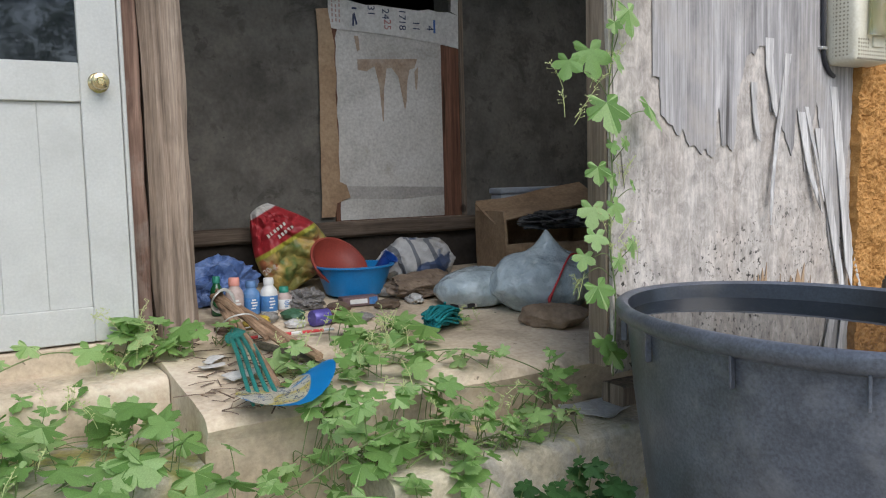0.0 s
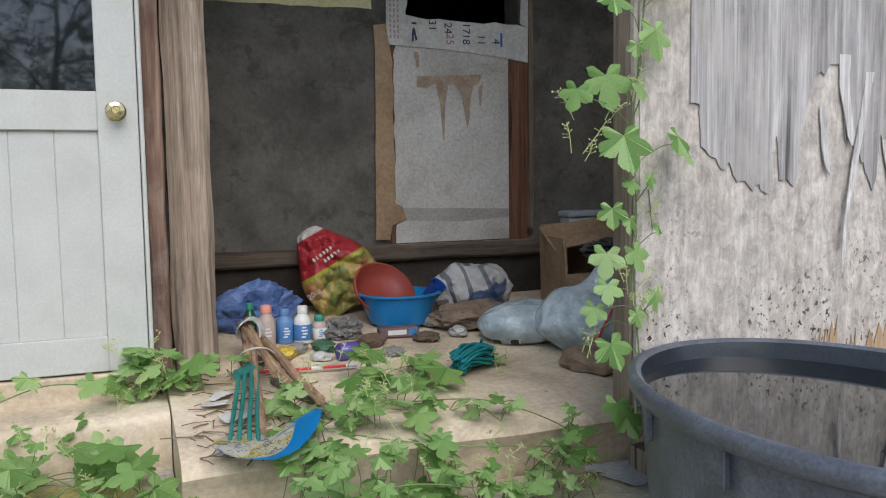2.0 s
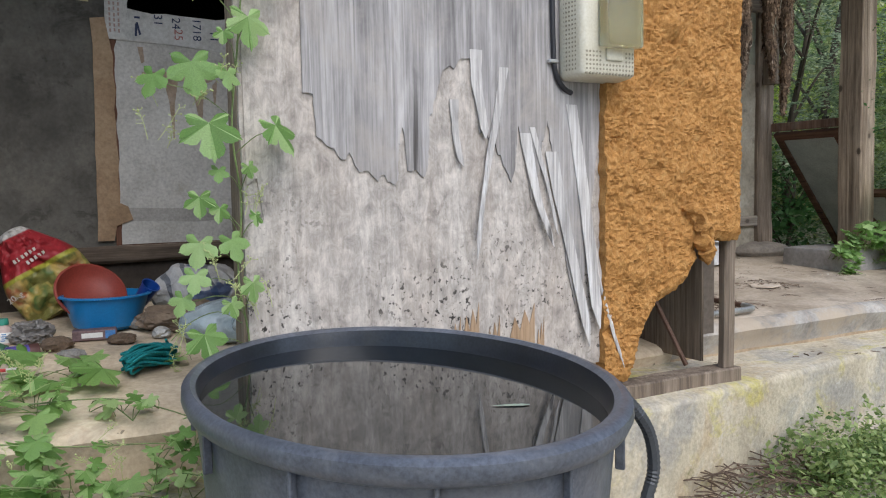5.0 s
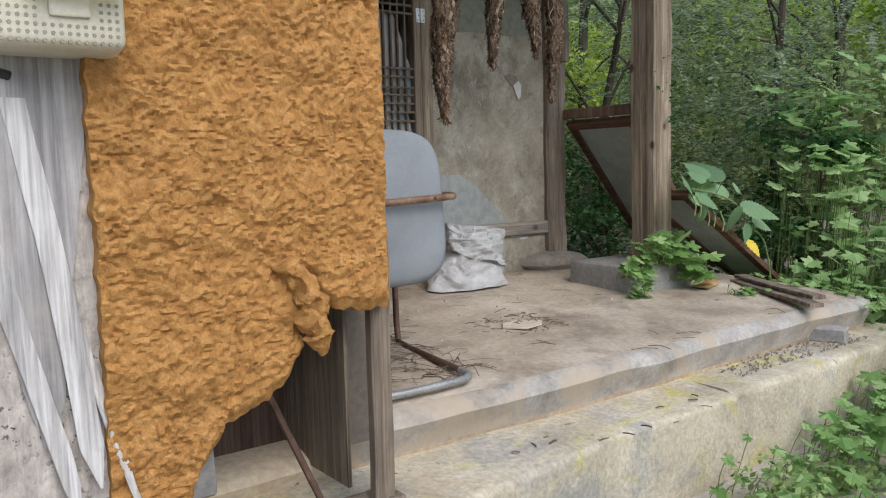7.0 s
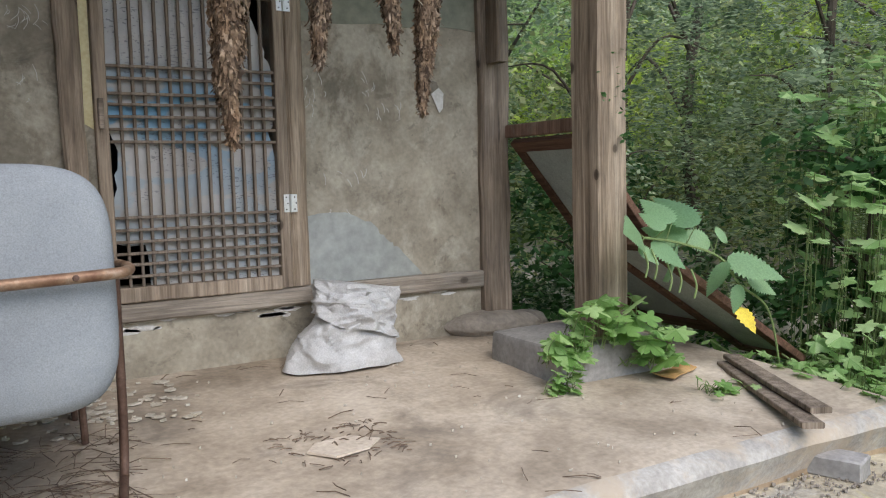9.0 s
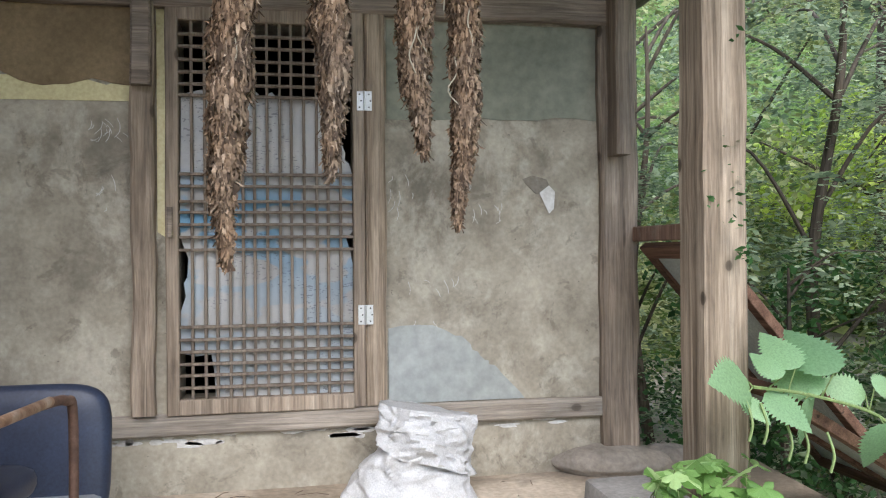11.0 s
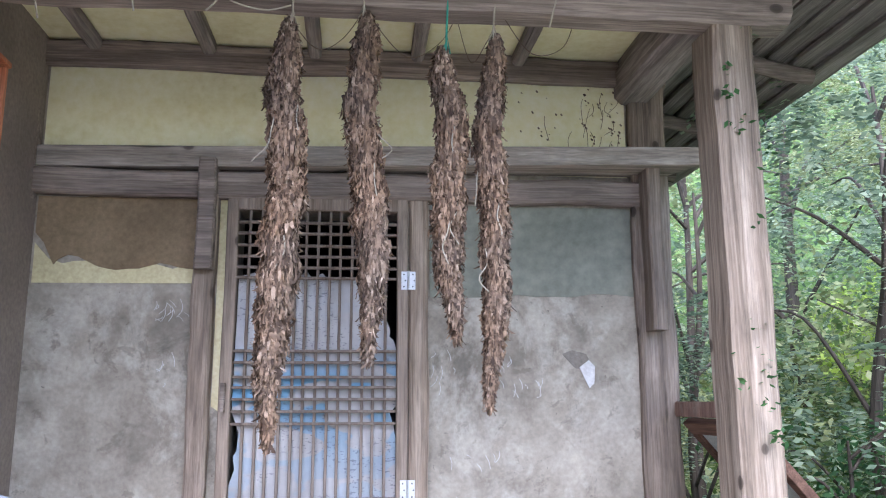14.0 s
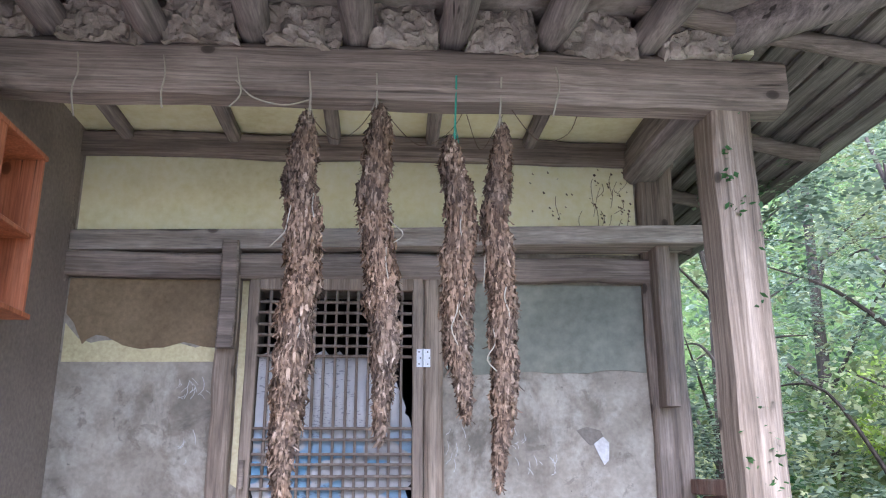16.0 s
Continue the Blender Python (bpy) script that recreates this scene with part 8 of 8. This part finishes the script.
# ---- foliage masses ----
def frond_leaves(base, dirs, length, pairs, lw, ll, rs, droop=0.5):
    """Pinnate fronds: leaflets set in pairs along each rachis; arrays in, quads out."""
    n = len(base)
    up = np.array([0, 0, 1.0])
    side = np.cross(dirs, up)
    side /= np.linalg.norm(side, axis=1, keepdims=True) + 1e-6
    nrm = np.cross(side, dirs)
    V = []
    for k in range(pairs):
        f = (k + 1) / (pairs + 0.5)
        mid = base + dirs * (length * f)[:, None] - up * (droop * length * f * f)[:, None]
        for sg in (-1, 1):
            d = side * sg + dirs * 0.45 + up * rs.uniform(-0.35, 0.15, (n, 1))
            d /= np.linalg.norm(d, axis=1, keepdims=True)
            w = dirs * 0.9 - side * sg * 0.3 + nrm * rs.uniform(-0.4, 0.4, (n, 1))
            w /= np.linalg.norm(w, axis=1, keepdims=True)
            s = (ll * (1 - 0.4 * abs(f - 0.5)) * length / 0.25)[:, None]
            a, b_ = mid, mid + d * s
            c = mid + d * s * 0.5
            V.append(np.stack([a, c + w * s * lw, b_, c - w * s * lw], 1))
    V = np.concatenate(V, 0).reshape(-1, 3)
    return V, np.arange(len(V)).reshape(-1, 4)


def loose_leaves(c, size, rs, flat=0.5, aspect=0.6):
    n = len(c)
    d = rs.randn(n, 3)
    d[:, 2] *= flat
    d[:, 2] -= 0.35
    d /= np.linalg.norm(d, axis=1, keepdims=True)
    w = np.cross(d, rs.randn(n, 3) * 0.5 + np.array([0, 0, 1.0]))
    w /= np.linalg.norm(w, axis=1, keepdims=True)
    s = (size * rs.uniform(0.5, 1.3, n))[:, None]
    m = c + d * s * 0.45
    V = np.stack([c, m + w * s * aspect * 0.5, c + d * s, m - w * s * aspect * 0.5], 1).reshape(-1, 3)
    return V, np.arange(len(V)).reshape(-1, 4)


def clumps(n, centre, spread, k, r, rs):
    """Points gathered in uneven clumps, thicker near their surface."""
    cc = centre + rs.uniform(-1, 1, (k, 3)) * spread
    who = rs.randint(0, k, n)
    d = rs.randn(n, 3)
    d /= np.linalg.norm(d, axis=1, keepdims=True)
    rad = r * (0.5 + 0.7 * rs.rand(k))[who] * (0.35 + 0.65 * rs.rand(n) ** 0.5)
    return cc[who] + d * rad[:, None] * np.array([1, 1, 0.75]), d


def tree(x, y, h, spread, n, seed, mat, label, pinnate=True, trunk=0.06, low=0.25, frond=0.26, k=14, lean=(0, 0)):
    rs = np.random.RandomState(seed)
    rnd = random.Random(seed)
    z0 = ground_z(x, y) - 0.05
    top = thing("tree" if h > 2.4 else "shrub", label, "tree" if h > 2.4 else "shrub", (x, y, z0))
    bm = bmesh.new()
    pts = curve_pts([(0, 0, 0), (0.04 * h * rnd.uniform(-1, 1) + lean[0] * 0.3, 0.04 * h + lean[1] * 0.3, h * 0.35), (lean[0] * 0.7, lean[1] * 0.7, h * 0.7), (lean[0], lean[1], h * 0.95)], 6)
    tube(bm, pts, [trunk * (1 - 0.8 * i / (len(pts) - 1)) for i in range(len(pts))], 8)
    for i in range(10):
        s = pts[rnd.randint(4, len(pts) - 3)]
        a = rnd.uniform(0, 6.28)
        e = s + Vector((math.cos(a) * spread[0] * 0.8, math.sin(a) * spread[1] * 0.8, h * rnd.uniform(0.05, 0.25)))
        tube(bm, curve_pts([s, (s + e) / 2 + Vector((0, 0, 0.1 * h * rnd.random())), e], 5), [trunk * 0.35 * (1 - 0.08 * q) for q in range(11)], 6)
    part("trunk", bm, M_bark, top, "thin dark trunk with spreading limbs", True)
    c, d = clumps(n, np.array([lean[0], lean[1], h * (0.5 + low / 2)]), np.array([spread[0], spread[1], h * (0.5 - low / 2)]), k, max(spread) * 0.45, rs)
    c[:, 2] = np.maximum(c[:, 2], 0.1)
    if pinnate:
        dirs = d * np.array([1, 1, 0.4]) + rs.randn(n, 3) * 0.3
        dirs /= np.linalg.norm(dirs, axis=1, keepdims=True)
        V, Q = frond_leaves(c, dirs, frond * rs.uniform(0.6, 1.2, n), 8, 0.24, 0.055, rs)
    else:
        V, Q = loose_leaves(c, frond, rs)
    o = quads_object("crown", V, Q, mat)
    o.parent = top
    return top


# thicket beside and behind the house
tree(8.1, 4.9, 3.6, (0.9, 0.9), 900, 1, M_locust, "young locust tree with fine pinnate leaves", trunk=0.05, low=0.1)
tree(8.9, 3.9, 3.9, (1.0, 1.0), 600, 2, M_locust, "young locust tree with drooping pinnate leaves", trunk=0.05, low=0.1)
tree(9.7, 5.6, 4.6, (1.3, 1.3), 1100, 3, M_locust, "bushy locust tree in the thicket", trunk=0.07, low=0.05)
tree(7.7, 6.6, 3.4, (0.8, 1.0), 800, 4, M_locust, "locust sapling behind the house corner", trunk=0.05, low=0.0)
tree(8.4, 8.4, 4.4, (1.2, 1.2), 900, 5, M_sunlit, "bright green tree behind the house, sun put in its colour", False, 0.07, 0.1, 0.085, 18)
tree(10.6, 7.6, 5.6, (1.6, 1.6), 1500, 6, M_sunlit, "light green tree at the back of the thicket", trunk=0.09, low=0.1)
tree(11.2, 4.4, 5.0, (1.5, 1.5), 700, 7, M_locust, "tall locust tree at the edge of the thicket", trunk=0.08, low=0.05)
tree(9.4, 2.2, 1.9, (0.9, 0.9), 3200, 8, M_broad, "leafy green broad-leaved shrub", False, 0.03, 0.0, 0.10, 18)
tree(8.2, 3.2, 1.5, (0.6, 0.5), 2400, 9, M_hopshade, "leafy shrub behind the leaning door, shade in its leaf colour", False, 0.03, 0.0, 0.07, 14)
tree(7.55, 4.6, 1.5, (0.45, 0.7), 2600, 10, M_hopshade, "undergrowth beyond the porch corner, shade in its leaf colour", False, 0.03, 0.0, 0.06, 14)
tree(10.6, 1.2, 2.4, (1.2, 1.0), 3600, 11, M_broad, "large broad-leaved thicket shrub", False, 0.04, 0.0, 0.11, 18)
tree(12.5, 2.4, 4.4, (1.7, 1.6), 1300, 12, M_sunlit, "pale green tree beyond the yard", trunk=0.08, low=0.05)
tree(9.0, 1.1, 1.2, (0.7, 0.6), 2200, 13, M_weed, "rank weedy green shrub", False, 0.02, 0.0, 0.08, 12)
tree(8.0, 2.2, 0.95, (0.5, 0.5), 1800, 14, M_weed, "low leafy weeds by the porch end", False, 0.02, 0.0, 0.065, 10)
tree(7.4, 1.7, 0.75, (0.45, 0.4), 1500, 15, M_hop, "low green weeds below the ledge", False, 0.02, 0.0, 0.06, 9)
tree(13.5, 6.0, 6.5, (2.0, 2.0), 1700, 16, M_sunlit, "tall pale tree behind the thicket", trunk=0.1, low=0.05, frond=0.32)
tree(14.5, 0.5, 5.5, (2.0, 1.8), 1500, 17, M_locust, "tall dark tree beyond the yard", trunk=0.1, low=0.0, frond=0.32)
tree(7.9, 10.5, 6.0, (1.6, 1.8), 1300, 18, M_sunlit, "tall bright tree behind the house", trunk=0.1, low=0.0, frond=0.34)
tree(11.0, 11.0, 7.5, (2.4, 2.2), 1800, 19, M_sunlit, "tall bright tree at the foot of the hill", trunk=0.12, low=0.0, frond=0.36)
# the trees across the yard, seen mirrored in the door
for i, (x, y, h) in enumerate(((-7.5, -9, 6.0), (-4, -11, 7.5), (-0.5, -10, 5.5), (3.5, -12, 6.0), (-11, -5, 6.5), (8, -11, 5.5))):
    tree(x, y, h, (2.3, 2.0), 1800, 30 + i, M_hopshade, "tree on the far side of the yard", trunk=0.10, low=0.1, frond=0.5, k=26)


def mass(name, n, centre, spread, k, r, size, seed, mat, label, zmin):
    rs = np.random.RandomState(seed)
    c, d = clumps(n, np.array(centre), np.array(spread), k, r, rs)
    c[:, 2] = np.maximum(c[:, 2], zmin + 0.02 * rs.rand(n))
    V, Q = loose_leaves(c, size, rs)
    return tagged(quads_object(name, V, Q, mat), label, "plants", kind="stuff")


# wooded slope rising behind the thicket
M_slope = surface("leafy_slope", [(0.05, 0.09, 0.025), (0.12, 0.20, 0.05), (0.24, 0.34, 0.10)], 3, 25, 0.95, 1.0, dist=0.1)


def slope_z(r):
    return 0.3 + max(0.0, r - 9.5) * 0.62


bm = bmesh.new()
g = []
for i in range(41):
    a = radians(-42 + i * 4.0)
    row = []
    for k in range(19):
        r = 9.0 + k * 1.6
        x, y = 4.5 + r * math.cos(a), 1.5 + r * math.sin(a)
        row.append(bm.verts.new((x, y, slope_z(r) + 0.5 * noise.noise(Vector((x * 0.4, y * 0.4, 0))) - (0.6 if k == 0 else 0))))
    g.append(row)
for a, b_ in zip(g, g[1:]):
    for k in range(18):
        bm.faces.new((a[k], b_[k], b_[k + 1], a[k + 1]))
struct("hill_slope", bm, M_slope, "steep wooded slope behind the yard", True, "hill")


def slope_leaves(name, n, size, seed, mat, label, k=150, r0=9.5, r1=30):
    rs = np.random.RandomState(seed)
    a = np.radians(rs.uniform(-40, 115, k))
    r = r0 + (r1 - r0) * rs.rand(k) ** 1.4
    cc = np.stack([4.5 + r * np.cos(a), 1.5 + r * np.sin(a), 0.3 + np.maximum(0, r - 9.5) * 0.62 + 0.5], 1)
    who = rs.randint(0, k, n)
    d = rs.randn(n, 3)
    d /= np.linalg.norm(d, axis=1, keepdims=True)
    rad = (0.7 + 1.1 * rs.rand(k))[who] * (0.5 + 0.5 * rs.rand(n) ** 0.4)
    c = cc[who] + d * rad[:, None]
    V, Q = loose_leaves(c, size, rs)
    return tagged(quads_object(name, V, Q, mat), label, "plants", kind="stuff")


slope_leaves("slope_woods", 60000, 0.17, 50, M_sunlit, "leaves of the wooded slope, sunlight in their colour")
slope_leaves("slope_woods_dark", 45000, 0.16, 51, M_locust, "darker leaves among the wooded slope")
mass("weeds_bank", 5200, (5.6, 1.55, 0.14), (1.9, 0.22, 0.05), 40, 0.17, 0.035, 52, M_weed, "fine weeds growing below the ledge", 0.1)
mass("weeds_lush", 9000, (4.55, 1.70, 0.14), (0.75, 0.14, 0.12), 40, 0.17, 0.03, 59, M_weed, "lush ferny weeds along the foot of the ledge", 0.02)
litter("dead_roots", 160, (3.45, 3.95, 1.62, 1.84), lambda y: 0.06 + (y - 1.6) * 0.5, 16, M_twig, "clump of dry dead roots and stalks", 0.06, 0.22, 0.003)
mass("weeds_front", 2600, (3.5, 1.5, 0.08), (0.55, 0.25, 0.05), 14, 0.16, 0.03, 53, M_weed, "fine weeds at the foot of the ledge", 0.02)
mass("undergrowth", 6000, (8.3, 2.6, 0.35), (1.3, 1.2, 0.2), 40, 0.32, 0.07, 54, M_hop, "rank green undergrowth at the porch end", 0.1)
mass("undergrowth_back", 5000, (8.0, 5.6, 0.5), (1.0, 1.8, 0.35), 30, 0.4, 0.07, 55, M_hopshade, "undergrowth beside the house, shade in its leaf colour", 0.1)
mass("ivy_specks", 120, (6.34, 3.07, 2.3), (0.07, 0.025, 0.7), 16, 0.05, 0.027, 56, M_hopshade, "small ivy leaves clinging to the post", 0.9)
litter("thicket_stalks", 90, (7.2, 8.6, 1.9, 3.6), lambda y: 0.2, 15, M_twig, "dry stalks lying in the undergrowth", 0.3, 0.8, 0.005)
bm = bmesh.new()
rnd = random.Random(77)
for i in range(46):
    x, y = rnd.uniform(7.2, 9.2), rnd.uniform(1.6, 3.6)
    h = rnd.uniform(0.6, 1.5)
    tube(bm, curve_pts([(x, y, 0.1), (x + rnd.uniform(-0.15, 0.15), y + rnd.uniform(-0.1, 0.1), h * 0.6), (x + rnd.uniform(-0.4, 0.4), y + rnd.uniform(-0.3, 0.3), h)], 4), [0.006] * 4 + [0.004] * 5, 5)
tagged(new("weed_stalks", finish("weed_stalks", bm, M_stem)), "upright green and brown weed stalks", "plants", kind="stuff")
mass("slope_bushes", 16000, (13.5, 8.5, 1.8), (3.2, 4.2, 1.5), 70, 0.8, 0.11, 57, M_sunlit, "bushes on the slope behind, sunlight in their colour", 0.3)
mass("thicket_mass", 12500, (9.6, 4.2, 1.3), (1.6, 2.6, 1.1), 60, 0.5, 0.06, 58, M_weed, "mixed green thicket beside the porch", 0.2)
vine("rank climber with large heart-shaped leaves", [((7.9, 2.85, 0.5), (0.5, 0.28, 1.0), 150, 0.105), ((8.5, 3.2, 0.7), (0.6, 0.45, 1.4), 170, 0.125), ((7.45, 2.55, 0.45), (0.3, 0.25, 0.5), 60, 0.08), ((8.1, 2.3, 0.45), (0.5, 0.25, 0.9), 120, 0.105)], 61, "climber", HEART, (0, 75))
# brightest yellow-green, coloured as if direct sun fell on the far bushes
M_sunlime = leafy("sunlight_yellow_leaf", (0.40, 0.52, 0.08), (0.60, 0.74, 0.15), (0.80, 0.88, 0.28), 0.5)
mass("sunlit_bush", 5200, (11.2, 8.4, 2.5), (1.1, 1.1, 0.7), 16, 0.55, 0.09, 81, M_sunlime, "bush behind the house, sunlight in its yellow-green colour", 0.3)
mass("sunlit_bush", 4200, (12.4, 6.0, 3.3), (0.9, 1.0, 0.5), 12, 0.5, 0.09, 82, M_sunlime, "bush on the slope, sunlight in its yellow-green colour", 0.3)
mass("sunlit_bush", 4200, (13.2, 4.4, 3.2), (0.8, 1.1, 0.6), 12, 0.5, 0.09, 83, M_sunlime, "bush beyond the thicket, sunlight in its yellow-green colour", 0.3)
vine("low hop vine creeping over the porch end", [((7.0, 2.4, 0.60), (0.15, 0.25, 0.14), 34, 0.065), ((7.15, 2.1, 0.42), (0.2, 0.2, 0.2), 30, 0.06), ((6.95, 2.8, 0.66), (0.15, 0.2, 0.06), 14, 0.055)], 62)
vine("hop vine below the concrete ledge", [((5.5, 1.80, 0.20), (0.5, 0.10, 0.18), 34, 0.055), ((6.3, 1.82, 0.22), (0.4, 0.12, 0.20), 50, 0.06), ((5.35, 1.55, 0.10), (0.5, 0.16, 0.20), 80, 0.07), ((6.3, 1.55, 0.12), (0.5, 0.2, 0.28), 70, 0.08), ((6.65, 1.80, 0.20), (0.45, 0.16, 0.30), 90, 0.085), ((5.95, 1.78, 0.14), (0.35, 0.10, 0.22), 50, 0.065)], 63)
SLIVER = finish("floating_leaf", oval_leaf(1.0, 0.11, 3, 10, 0.1), plain("faded_leaf", (0.30, 0.36, 0.27), 0.5, wear=0.3), True)
for i, (x, y, sz, t_) in enumerate(((2.12, 1.05, 0.04, 65),)):
    ob = new("floating_leaf", SLIVER)
    ob.matrix_basis = pose(x, y, TZ - 0.044, 0, 0, t_) @ Matrix.Diagonal((sz * 2, sz * 2, sz * 0.05, 1))
    tagged(ob, "pale leaf floating on the tub water", "leaf", "floating leaves")
